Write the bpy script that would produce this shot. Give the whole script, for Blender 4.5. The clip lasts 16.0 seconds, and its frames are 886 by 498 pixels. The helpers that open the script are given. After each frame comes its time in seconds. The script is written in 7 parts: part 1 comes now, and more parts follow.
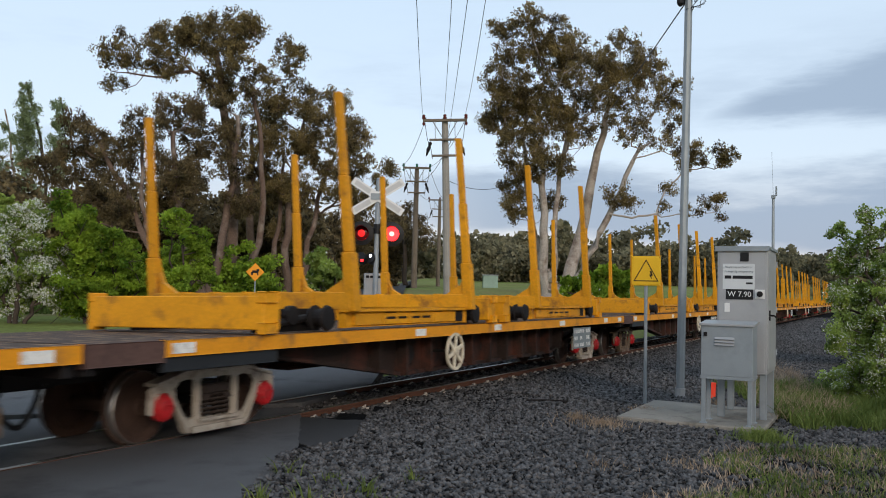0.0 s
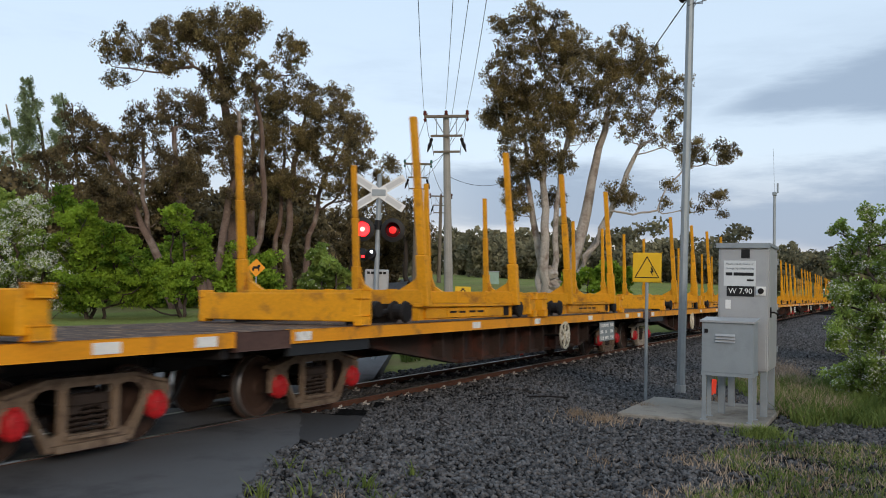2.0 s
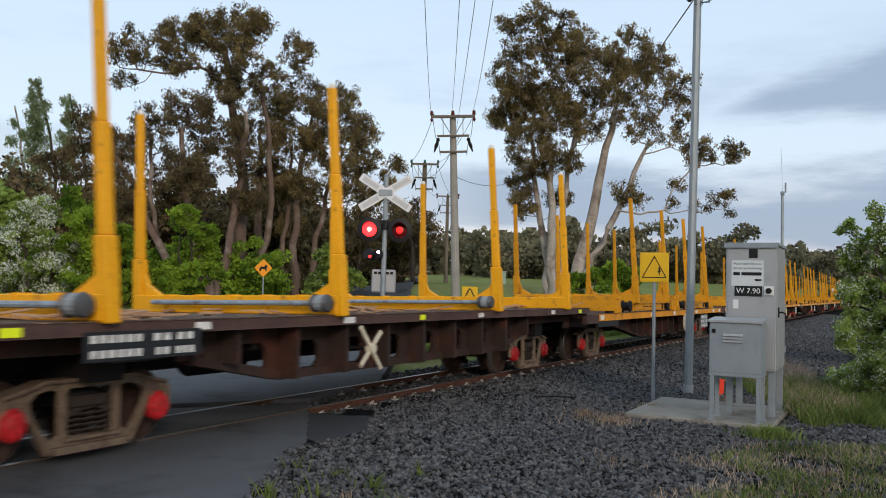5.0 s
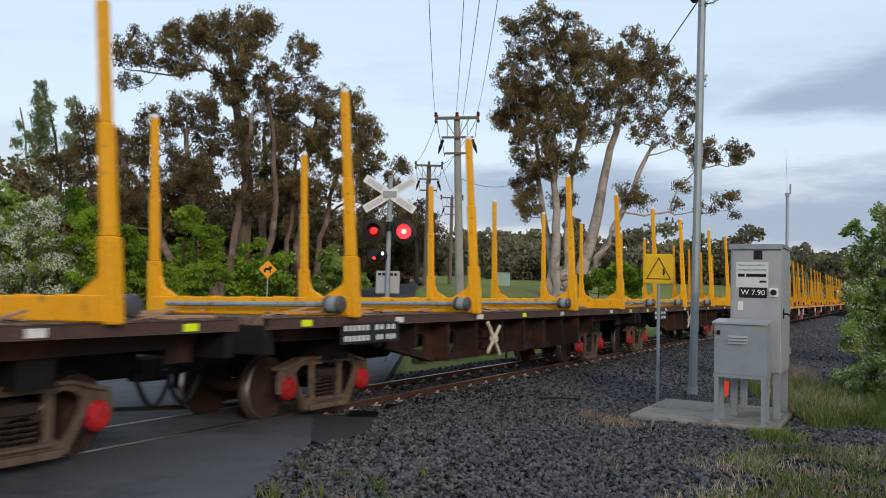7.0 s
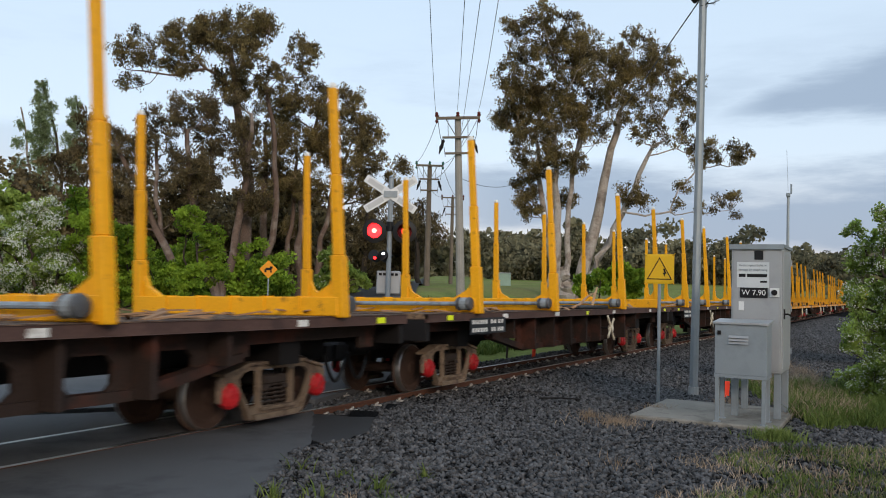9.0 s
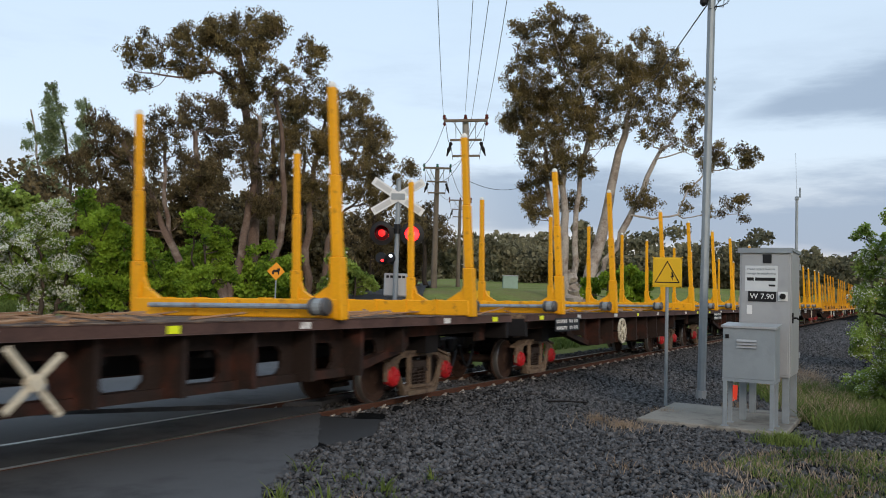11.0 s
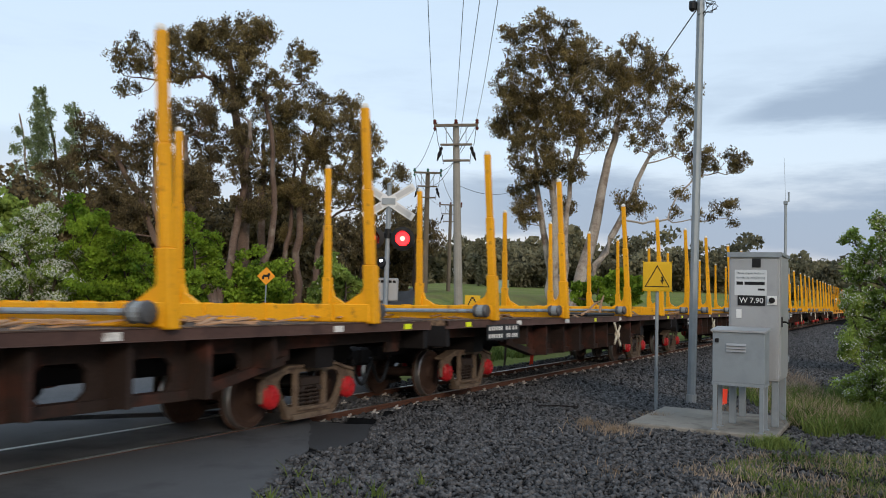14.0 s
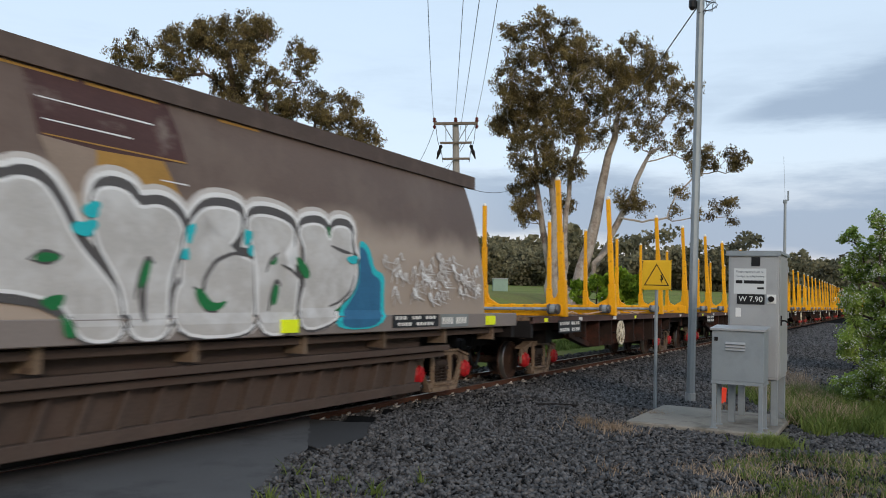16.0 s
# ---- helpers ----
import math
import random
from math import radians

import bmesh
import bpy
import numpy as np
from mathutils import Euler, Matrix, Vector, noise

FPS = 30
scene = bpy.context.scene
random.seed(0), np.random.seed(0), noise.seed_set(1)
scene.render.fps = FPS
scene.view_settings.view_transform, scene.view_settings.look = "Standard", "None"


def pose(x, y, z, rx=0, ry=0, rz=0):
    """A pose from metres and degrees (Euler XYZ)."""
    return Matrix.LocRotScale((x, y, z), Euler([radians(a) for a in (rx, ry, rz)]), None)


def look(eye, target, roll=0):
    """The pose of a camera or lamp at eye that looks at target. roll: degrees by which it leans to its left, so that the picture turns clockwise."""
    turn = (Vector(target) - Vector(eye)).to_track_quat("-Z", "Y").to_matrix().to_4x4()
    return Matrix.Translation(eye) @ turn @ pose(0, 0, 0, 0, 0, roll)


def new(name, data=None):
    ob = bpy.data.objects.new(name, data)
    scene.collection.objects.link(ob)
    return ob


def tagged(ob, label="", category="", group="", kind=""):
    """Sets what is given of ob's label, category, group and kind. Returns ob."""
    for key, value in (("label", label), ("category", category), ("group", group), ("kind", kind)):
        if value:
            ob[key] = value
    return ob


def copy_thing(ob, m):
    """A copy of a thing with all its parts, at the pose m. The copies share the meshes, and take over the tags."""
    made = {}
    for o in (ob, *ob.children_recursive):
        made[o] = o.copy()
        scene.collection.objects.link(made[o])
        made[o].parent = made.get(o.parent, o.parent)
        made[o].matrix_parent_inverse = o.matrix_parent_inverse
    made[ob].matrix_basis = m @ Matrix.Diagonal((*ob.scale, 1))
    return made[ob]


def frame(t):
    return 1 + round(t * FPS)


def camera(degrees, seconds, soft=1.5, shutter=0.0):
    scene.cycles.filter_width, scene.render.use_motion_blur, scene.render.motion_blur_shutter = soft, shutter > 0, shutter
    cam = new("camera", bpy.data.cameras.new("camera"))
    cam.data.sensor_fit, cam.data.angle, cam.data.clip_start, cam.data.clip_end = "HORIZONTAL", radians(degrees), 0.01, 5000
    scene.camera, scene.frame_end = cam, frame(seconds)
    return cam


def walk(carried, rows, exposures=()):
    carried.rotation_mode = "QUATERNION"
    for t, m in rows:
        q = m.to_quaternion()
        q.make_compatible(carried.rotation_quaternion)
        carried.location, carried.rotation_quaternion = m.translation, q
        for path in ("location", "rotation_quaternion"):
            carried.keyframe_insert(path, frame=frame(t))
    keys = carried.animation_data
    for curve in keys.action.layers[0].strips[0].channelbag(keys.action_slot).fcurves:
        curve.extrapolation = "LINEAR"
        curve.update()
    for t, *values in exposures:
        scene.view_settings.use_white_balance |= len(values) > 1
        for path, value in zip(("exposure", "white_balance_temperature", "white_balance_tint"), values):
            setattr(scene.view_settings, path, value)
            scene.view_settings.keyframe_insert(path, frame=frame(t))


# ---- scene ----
# World: x runs along the railway, y away from the viewer across it, z up; z = 0 is the top of the rails.
EYE = (0.0, 0.0, 1.788)
TRACK_TURN = 28.09          # degrees between the line of sight and the railway
TRACK_Y = 7.955             # centre line of the track
SPEED = 10.03               # the train, metres a second

cam = camera(55.36, 16.0, soft=1.0, shutter=0.25)
# seconds, turn to the right, tilt up, lean: a phone held by a standing person
SWAY = (
    (0.0, 0.69, 2.88, 1.44),
    (0.5, 0.84, 2.95, 1.50),
    (1.0, 0.79, 2.84, 1.48),
    (1.5, 0.65, 2.70, 1.54),
    (2.0, 0.63, 2.62, 1.57),
    (2.5, 0.60, 2.55, 1.61),
    (3.0, 0.58, 2.55, 1.62),
    (3.5, 0.41, 2.55, 1.51),
    (4.0, 0.35, 2.59, 1.49),
    (6.5, -0.12, 2.64, 1.54),
    (7.0, -0.12, 2.70, 1.55),
    (7.5, -0.15, 2.68, 1.66),
    (8.0, -0.17, 2.66, 1.64),
    (8.5, -0.12, 2.76, 1.61),
    (9.0, -0.17, 2.70, 1.58),
    (11.5, -0.72, 2.89, 1.81),
    (12.0, -0.57, 2.89, 1.75),
    (12.5, -0.50, 3.01, 1.71),
    (13.0, -0.32, 3.08, 1.77),
    (13.5, -0.15, 3.08, 1.75),
    (14.0, -0.04, 3.19, 1.69),
    (14.5, 0.12, 3.22, 1.78),
    (15.0, 0.07, 3.12, 1.73),
    (15.5, 0.05, 3.13, 1.72),
    (16.0, 0.00, 3.07, 1.77),
)


def sight(turn, tilt, lean):
    h = radians(TRACK_TURN - turn)
    p = radians(tilt)
    way = Vector((math.cos(h) * math.cos(p), math.sin(h) * math.cos(p), math.sin(p)))
    return look(EYE, Vector(EYE) + way * 10, lean)


walk(cam, [(t, sight(a, b, c)) for t, a, b, c in SWAY], exposures=((0, 0.0, 6500, 10), (16, 0.0, 6500, 10)))

# ---------------------------------------------------------------- light
SUN_TURN, SUN_HEIGHT = 226.0, 20.0
world = bpy.data.worlds.new("evening_sky")
scene.world = world
world.use_nodes = True


def build_sky():
    nt = world.node_tree
    nt.nodes.clear()
    N, L = nt.nodes.new, nt.links.new
    out = N("ShaderNodeOutputWorld")
    bg = N("ShaderNodeBackground")
    bg.inputs["Strength"].default_value = 0.155
    sky = N("ShaderNodeTexSky")
    sky.sky_type = "NISHITA"
    sky.sun_disc = False
    sky.sun_elevation = radians(SUN_HEIGHT)
    sky.sun_rotation = radians(90 - SUN_TURN)
    sky.air_density, sky.dust_density, sky.ozone_density = 1.0, 1.5, 1.0
    co = N("ShaderNodeTexCoord")
    # thin bright veil over the whole evening sky
    veil = N("ShaderNodeMix")
    veil.data_type = "RGBA"
    veil.inputs[0].default_value = 0.72
    sep = N("ShaderNodeSeparateXYZ")
    L(co.outputs["Generated"], sep.inputs[0])
    ramp = N("ShaderNodeValToRGB")
    cr = ramp.color_ramp
    cr.elements[0].position, cr.elements[0].color = 0.0, (6.0, 5.1, 4.9, 1)
    cr.elements[1].position, cr.elements[1].color = 1.0, (4.7, 6.0, 7.4, 1)
    for pos, col in ((0.06, (5.7, 5.4, 5.8, 1)), (0.16, (5.25, 6.0, 6.9, 1)), (0.40, (4.95, 6.1, 7.2, 1))):
        e = cr.elements.new(pos)
        e.color = col
    L(sep.outputs[2], ramp.inputs[0])
    L(sky.outputs[0], veil.inputs[6])
    L(ramp.outputs[0], veil.inputs[7])
    # flat grey-blue evening cloud, long along the horizon
    mp = N("ShaderNodeMapping")
    mp.inputs["Scale"].default_value = (1.6, 1.6, 9.0)
    mp.inputs["Location"].default_value = CLOUD_SHIFT
    L(co.outputs["Generated"], mp.inputs[0])
    no = N("ShaderNodeTexNoise")
    no.inputs["Scale"].default_value = 1.15
    no.inputs["Detail"].default_value = 7.0
    no.inputs["Roughness"].default_value = 0.60
    L(mp.outputs[0], no.inputs[0])
    def math_(op, x, y, z=None):
        n_ = N("ShaderNodeMath")
        n_.operation = op
        for k, v in enumerate((x, y, z)):
            if v is None:
                continue
            if isinstance(v, (int, float)):
                n_.inputs[k].default_value = v
            else:
                L(v, n_.inputs[k])
        return n_.outputs[0]

    def step(v, lo, hi, a=0.0, b=1.0):
        n_ = N("ShaderNodeMapRange")
        n_.interpolation_type = "SMOOTHSTEP"
        n_.inputs[1].default_value, n_.inputs[2].default_value, n_.inputs[3].default_value, n_.inputs[4].default_value = lo, hi, a, b
        L(v, n_.inputs[0])
        return n_.outputs[0]

    # across: how far to the right of the road's line; up: height, made uneven by the noise
    across = math_("ADD", math_("MULTIPLY", sep.outputs[0], 0.4709), math_("MULTIPLY", sep.outputs[1], -0.8822))
    rough = math_("SUBTRACT", no.outputs[0], 0.5)
    up = math_("MULTIPLY_ADD", rough, 0.15, sep.outputs[2])
    # a long bank low over the land
    bank = math_("MULTIPLY", step(up, 0.050, 0.085), step(up, 0.120, 0.150, 1.0, 0.0))
    bank = math_("MULTIPLY", bank, step(across, -0.12, 0.10, 0.25, 0.8))
    # a wedge of cloud that widens away to one side
    far = math_("MAXIMUM", math_("SUBTRACT", across, 0.27), 0.0)
    ceiling_ = math_("SUBTRACT", math_("MULTIPLY_ADD", far, 0.42, 0.213), up)
    floor_ = math_("SUBTRACT", up, math_("MULTIPLY_ADD", far, -0.10, 0.196))
    wedge = math_("MULTIPLY", step(ceiling_, -0.012, 0.030), step(floor_, -0.012, 0.022))
    wedge = math_("MULTIPLY", wedge, step(across, 0.26, 0.36, 0.0, 0.8))
    wisps = math_("MULTIPLY", step(no.outputs[0], 0.46, 0.66, 0.0, 0.35), step(sep.outputs[2], 0.20, 0.34, 1.0, 0.15))
    cloud = math_("MAXIMUM", math_("MAXIMUM", bank, wedge), wisps)
    cl = N("ShaderNodeMix")
    cl.data_type = "RGBA"
    cl.inputs[7].default_value = (2.0, 2.65, 3.6, 1)
    L(cloud, cl.inputs[0])
    L(veil.outputs[2], cl.inputs[6])
    L(cl.outputs[2], bg.inputs["Color"])
    L(bg.outputs[0], out.inputs[0])


CLOUD_SHIFT = (0.3, 0.2, 0.0)
build_sky()

sun_data = bpy.data.lights.new("sun", "SUN")
sun_data.energy, sun_data.angle, sun_data.color = 1.3, radians(12), (1.0, 0.86, 0.72)
sun = new("sun", sun_data)
sun.matrix_world = look((math.cos(radians(SUN_TURN)) * 50, math.sin(radians(SUN_TURN)) * 50, math.tan(radians(SUN_HEIGHT)) * 50), (0, 0, 0))

# ---------------------------------------------------------------- materials


def mat(name, colour, rough=0.7, metal=0.0, vary=0.25, scale=3.0, fine=40.0, bump=0.2, bump_size=0.01, stain=None, stain_amount=0.4, stain_scale=1.2, coord="Object", jitter=0.0, spec=0.22):
    """Colour with coarse and fine variation, an optional stain of a second colour, and fine relief."""
    m = bpy.data.materials.new(name)
    m.use_nodes = True
    nt = m.node_tree
    N, L = nt.nodes.new, nt.links.new
    b = nt.nodes["Principled BSDF"]
    b.inputs["Roughness"].default_value = rough
    b.inputs["Metallic"].default_value = metal
    b.inputs["Specular IOR Level"].default_value = spec
    co = N("ShaderNodeTexCoord")
    big = N("ShaderNodeTexNoise")
    big.inputs["Scale"].default_value, big.inputs["Detail"].default_value = scale, 5
    small = N("ShaderNodeTexNoise")
    small.inputs["Scale"].default_value, small.inputs["Detail"].default_value = fine, 4
    for n_ in (big, small):
        L(co.outputs[coord], n_.inputs["Vector"])
    add = N("ShaderNodeMath")
    add.operation = "ADD"
    L(big.outputs[0], add.inputs[0])
    L(small.outputs[0], add.inputs[1])
    val = N("ShaderNodeMapRange")
    val.inputs[1].default_value, val.inputs[2].default_value = 0.6, 1.4
    val.inputs[3].default_value, val.inputs[4].default_value = 1 - vary, 1 + vary
    L(add.outputs[0], val.inputs[0])
    hsv = N("ShaderNodeHueSaturation")
    hsv.inputs["Color"].default_value = (*colour, 1)
    L(val.outputs[0], hsv.inputs["Value"])
    last = hsv.outputs[0]
    if jitter:
        info = N("ShaderNodeObjectInfo")
        jr = N("ShaderNodeMapRange")
        jr.inputs[3].default_value, jr.inputs[4].default_value = 1 - jitter, 1 + jitter
        L(info.outputs["Random"], jr.inputs[0])
        h2 = N("ShaderNodeHueSaturation")
        L(last, h2.inputs["Color"])
        L(jr.outputs[0], h2.inputs["Value"])
        last = h2.outputs[0]
    if stain:
        sn = N("ShaderNodeTexNoise")
        sn.inputs["Scale"].default_value, sn.inputs["Detail"].default_value, sn.inputs["Roughness"].default_value = stain_scale, 8, 0.65
        L(co.outputs[coord], sn.inputs["Vector"])
        sm = N("ShaderNodeMapRange")
        sm.inputs[1].default_value, sm.inputs[2].default_value = 0.62 - 0.3 * stain_amount, 0.74 - 0.2 * stain_amount
        L(sn.outputs[0], sm.inputs[0])
        mx = N("ShaderNodeMix")
        mx.data_type = "RGBA"
        mx.inputs[7].default_value = (*stain, 1)
        L(sm.outputs[0], mx.inputs[0])
        L(last, mx.inputs[6])
        last = mx.outputs[2]
    L(last, b.inputs["Base Color"])
    if bump:
        bp = N("ShaderNodeBump")
        bp.inputs["Strength"].default_value, bp.inputs["Distance"].default_value = bump, bump_size
        L(small.outputs[0], bp.inputs["Height"])
        L(bp.outputs[0], b.inputs["Normal"])
    return m


def leaf_mat(name, low_colour, high_colour, rough=0.55, through_light=0.35, patch=1.0):
    """Leaves: each island of the mesh has its own tone between two colours; light passes through.
    On the crowns, noise patches put lit and shaded clumps into the colour.
    """
    m = bpy.data.materials.new(name)
    m.use_nodes = True
    nt = m.node_tree
    N, L = nt.nodes.new, nt.links.new
    b = nt.nodes["Principled BSDF"]
    geo = N("ShaderNodeNewGeometry")
    co = N("ShaderNodeTexCoord")
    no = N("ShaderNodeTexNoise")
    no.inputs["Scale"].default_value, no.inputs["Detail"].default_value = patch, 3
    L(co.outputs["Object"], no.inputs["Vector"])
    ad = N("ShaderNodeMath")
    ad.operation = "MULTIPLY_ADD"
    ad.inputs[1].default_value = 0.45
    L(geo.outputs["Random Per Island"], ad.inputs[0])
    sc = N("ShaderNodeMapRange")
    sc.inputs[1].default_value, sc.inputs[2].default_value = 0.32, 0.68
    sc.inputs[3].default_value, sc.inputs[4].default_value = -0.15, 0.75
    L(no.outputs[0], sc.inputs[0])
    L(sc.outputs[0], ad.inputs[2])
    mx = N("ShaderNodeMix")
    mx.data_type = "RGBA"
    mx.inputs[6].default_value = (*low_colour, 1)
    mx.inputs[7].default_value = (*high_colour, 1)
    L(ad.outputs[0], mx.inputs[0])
    L(mx.outputs[2], b.inputs["Base Color"])
    b.inputs["Roughness"].default_value = rough
    b.inputs["Specular IOR Level"].default_value = 0.15
    if through_light:
        tr = N("ShaderNodeBsdfTranslucent")
        L(mx.outputs[2], tr.inputs["Color"])
        ms = N("ShaderNodeMixShader")
        ms.inputs[0].default_value = through_light
        L(b.outputs[0], ms.inputs[1])
        L(tr.outputs[0], ms.inputs[2])
        L(ms.outputs[0], nt.nodes["Material Output"].inputs[0])
    return m


def glow_mat(name, colour, strength):
    m = bpy.data.materials.new(name)
    m.use_nodes = True
    b = m.node_tree.nodes["Principled BSDF"]
    b.inputs["Base Color"].default_value = (*colour, 1)
    b.inputs["Emission Color"].default_value = (*colour, 1)
    b.inputs["Emission Strength"].default_value = strength
    return m


YELLOW = mat("yellow_paint", (0.82, 0.37, 0.004), 0.55, 0, 0.12, 1.5, 30, 0.12, 0.004, stain=(0.30, 0.12, 0.02), stain_amount=0.10, stain_scale=6.0, jitter=0.06, spec=0.3)
YELLOW_WORN = mat("worn_yellow_paint", (0.64, 0.275, 0.005), 0.6, 0, 0.22, 1.4, 26, 0.2, 0.005, stain=(0.30, 0.125, 0.018), stain_amount=0.24, stain_scale=2.6, jitter=0.08, spec=0.3)
ORANGE_EDGE = mat("orange_edge_paint", (0.68, 0.27, 0.012), 0.6, 0, 0.2, 1.3, 30, 0.15, 0.004, stain=(0.22, 0.105, 0.04), stain_amount=0.26, stain_scale=1.8)
RUST_STEEL = mat("rusted_steel", (0.034, 0.022, 0.018), 0.8, 0.1, 0.4, 1.2, 35, 0.35, 0.006, stain=(0.085, 0.030, 0.020), stain_amount=0.42, stain_scale=1.4, jitter=0.25)
BROWN_EDGE = mat("brown_deck_edge", (0.092, 0.052, 0.043), 0.75, 0, 0.3, 1.2, 30, 0.3, 0.006, stain=(0.06, 0.035, 0.03), stain_amount=0.45, stain_scale=2.2, jitter=0.1)
HOPPER_ROOF = mat("dark_roof_paint", (0.085, 0.062, 0.054), 0.65, 0, 0.2, 0.8, 30, 0.15, stain=(0.13, 0.095, 0.08), stain_amount=0.4, stain_scale=1.2)
HOPPER_FRAME = mat("dusty_brown_frame", (0.074, 0.053, 0.043), 0.75, 0, 0.3, 1.2, 35, 0.3, 0.006, stain=(0.075, 0.050, 0.040), stain_amount=0.4, stain_scale=1.6)
DARK_STEEL = mat("dark_steel", (0.014, 0.012, 0.012), 0.7, 0.2, 0.35, 2.0, 40, 0.3, 0.006)
BOGIE_STEEL = mat("dusty_cast_steel", (0.150, 0.108, 0.075), 0.85, 0.0, 0.35, 3.0, 45, 0.4, 0.008, stain=(0.07, 0.045, 0.035), stain_amount=0.4, stain_scale=4.0, jitter=0.35)
BOGIE_PALE = mat("pale_cast_steel", (0.34, 0.30, 0.25), 0.8, 0.0, 0.22, 3.0, 45, 0.4, 0.008, stain=(0.14, 0.095, 0.07), stain_amount=0.3, stain_scale=4.0)
# springs and rusty wheels darkened: shade behind the side frames is in the colour
SPRING_STEEL = mat("shaded_spring_steel", (0.040, 0.029, 0.024), 0.8, 0.1, 0.3, 4.0, 45, 0.3)
WHEEL_STEEL = mat("shaded_rusty_wheel", (0.052, 0.030, 0.022), 0.75, 0.2, 0.3, 4.0, 40, 0.25, 0.005)
TREAD = mat("bright_wheel_tread", (0.45, 0.42, 0.39), 0.35, 0.9, 0.15, 5, 60, 0.05)
RED_CAP = mat("red_axle_cap", (0.40, 0.016, 0.020), 0.38, 0, 0.25, 6, 40, 0.15, stain=(0.14, 0.04, 0.03), stain_amount=0.25, stain_scale=9.0, jitter=0.2)
WHITE_PAINT = mat("white_paint", (0.72, 0.70, 0.66), 0.6, 0, 0.15, 4, 40, 0.1, stain=(0.35, 0.3, 0.26), stain_amount=0.3, stain_scale=6)
CREAM_PAINT = mat("cream_wheel_paint", (0.62, 0.55, 0.42), 0.6, 0, 0.2, 6, 40, 0.1, stain=(0.2, 0.12, 0.08), stain_amount=0.25, stain_scale=9)
PLATE_GREY = mat("grey_plate", (0.20, 0.22, 0.22), 0.6, 0, 0.15, 3, 40, 0.1)
PLATE_BLACK = mat("black_plate", (0.02, 0.022, 0.025), 0.55, 0, 0.2, 3, 40, 0.1)
REFLECT = mat("yellow_reflector", (0.80, 0.90, 0.02), 0.35, 0, 0.06, 5, 40, 0.0)
DECK_WOOD = mat("bark_strewn_deck", (0.07, 0.046, 0.036), 0.9, 0, 0.4, 2.0, 30, 0.5, 0.01, stain=(0.30, 0.19, 0.11), stain_amount=0.4, stain_scale=5)
BARK_LITTER = mat("loose_bark", (0.36, 0.21, 0.12), 0.9, 0, 0.35, 3, 40, 0.4, 0.01, jitter=0.3)
STRAP_BLUE = mat("blue_strap", (0.03, 0.14, 0.40), 0.7, 0, 0.2, 6, 60, 0.2)
WINCH_BLUE = mat("blue_grey_paint", (0.26, 0.31, 0.36), 0.55, 0.1, 0.2, 5, 50, 0.1, stain=(0.16, 0.12, 0.09), stain_amount=0.3, stain_scale=8)
STRAP_PALE = mat("grey_strap", (0.24, 0.26, 0.27), 0.8, 0, 0.25, 6, 60, 0.2)
STRAP_GREY = mat("grey_winch", (0.11, 0.11, 0.115), 0.5, 0.5, 0.2, 8, 60, 0.2)
HOPPER_PAINT = mat("dusty_hopper_paint", (0.130, 0.093, 0.078), 0.6, 0, 0.12, 0.6, 30, 0.1, 0.004, stain=(0.16, 0.12, 0.10), stain_amount=0.5, stain_scale=0.7)


def dusty_foot(m, colour, low, high):
    """Lays road dust over the lower part of a painted side, with an uneven upper edge."""
    nt = m.node_tree
    N, L = nt.nodes.new, nt.links.new
    b = nt.nodes["Principled BSDF"]
    was = b.inputs["Base Color"].links[0].from_socket
    co, sep, no, mr, mx = N("ShaderNodeTexCoord"), N("ShaderNodeSeparateXYZ"), N("ShaderNodeTexNoise"), N("ShaderNodeMapRange"), N("ShaderNodeMix")
    no.inputs["Scale"].default_value, no.inputs["Detail"].default_value = 1.1, 6
    ad = N("ShaderNodeMath")
    ad.operation, ad.inputs[1].default_value = "MULTIPLY_ADD", 0.7
    mr.interpolation_type = "SMOOTHSTEP"
    mr.inputs[1].default_value, mr.inputs[2].default_value, mr.inputs[3].default_value, mr.inputs[4].default_value = low + 0.35, high + 0.35, 0.9, 0.0
    mx.data_type = "RGBA"
    mx.inputs[7].default_value = (*colour, 1)
    L(co.outputs["Object"], sep.inputs[0])
    L(co.outputs["Object"], no.inputs["Vector"])
    L(no.outputs[0], ad.inputs[0])
    L(sep.outputs[2], ad.inputs[2])
    L(ad.outputs[0], mr.inputs[0])
    L(mr.outputs[0], mx.inputs[0])
    L(was, mx.inputs[6])
    L(mx.outputs[2], b.inputs["Base Color"])


dusty_foot(HOPPER_PAINT, (0.40, 0.325, 0.265), 2.42, 2.92)
HOPPER_OLD = mat("old_maroon_paint", (0.075, 0.038, 0.036), 0.65, 0, 0.2, 1.5, 30, 0.15, stain=(0.2, 0.16, 0.14), stain_amount=0.25, stain_scale=2.5)
SPRAY_WHITE = mat("sprayed_white", (0.70, 0.70, 0.70), 0.55, 0, 0.10, 1.5, 40, 0.05)
SPRAY_MIST = mat("sprayed_mist", (0.50, 0.47, 0.45), 0.6, 0, 0.12, 1.5, 40, 0.05)
SPRAY_SILVER = mat("sprayed_silver", (0.46, 0.44, 0.42), 0.5, 0.1, 0.12, 1.8, 40, 0.05, stain=(0.58, 0.57, 0.56), stain_amount=0.6, stain_scale=2.0)
SPRAY_BLACK = mat("sprayed_charcoal", (0.085, 0.08, 0.08), 0.6, 0, 0.15, 2, 40, 0.05)
SPRAY_TEAL = mat("sprayed_teal", (0.02, 0.42, 0.47), 0.55, 0, 0.12, 3, 40, 0.05)
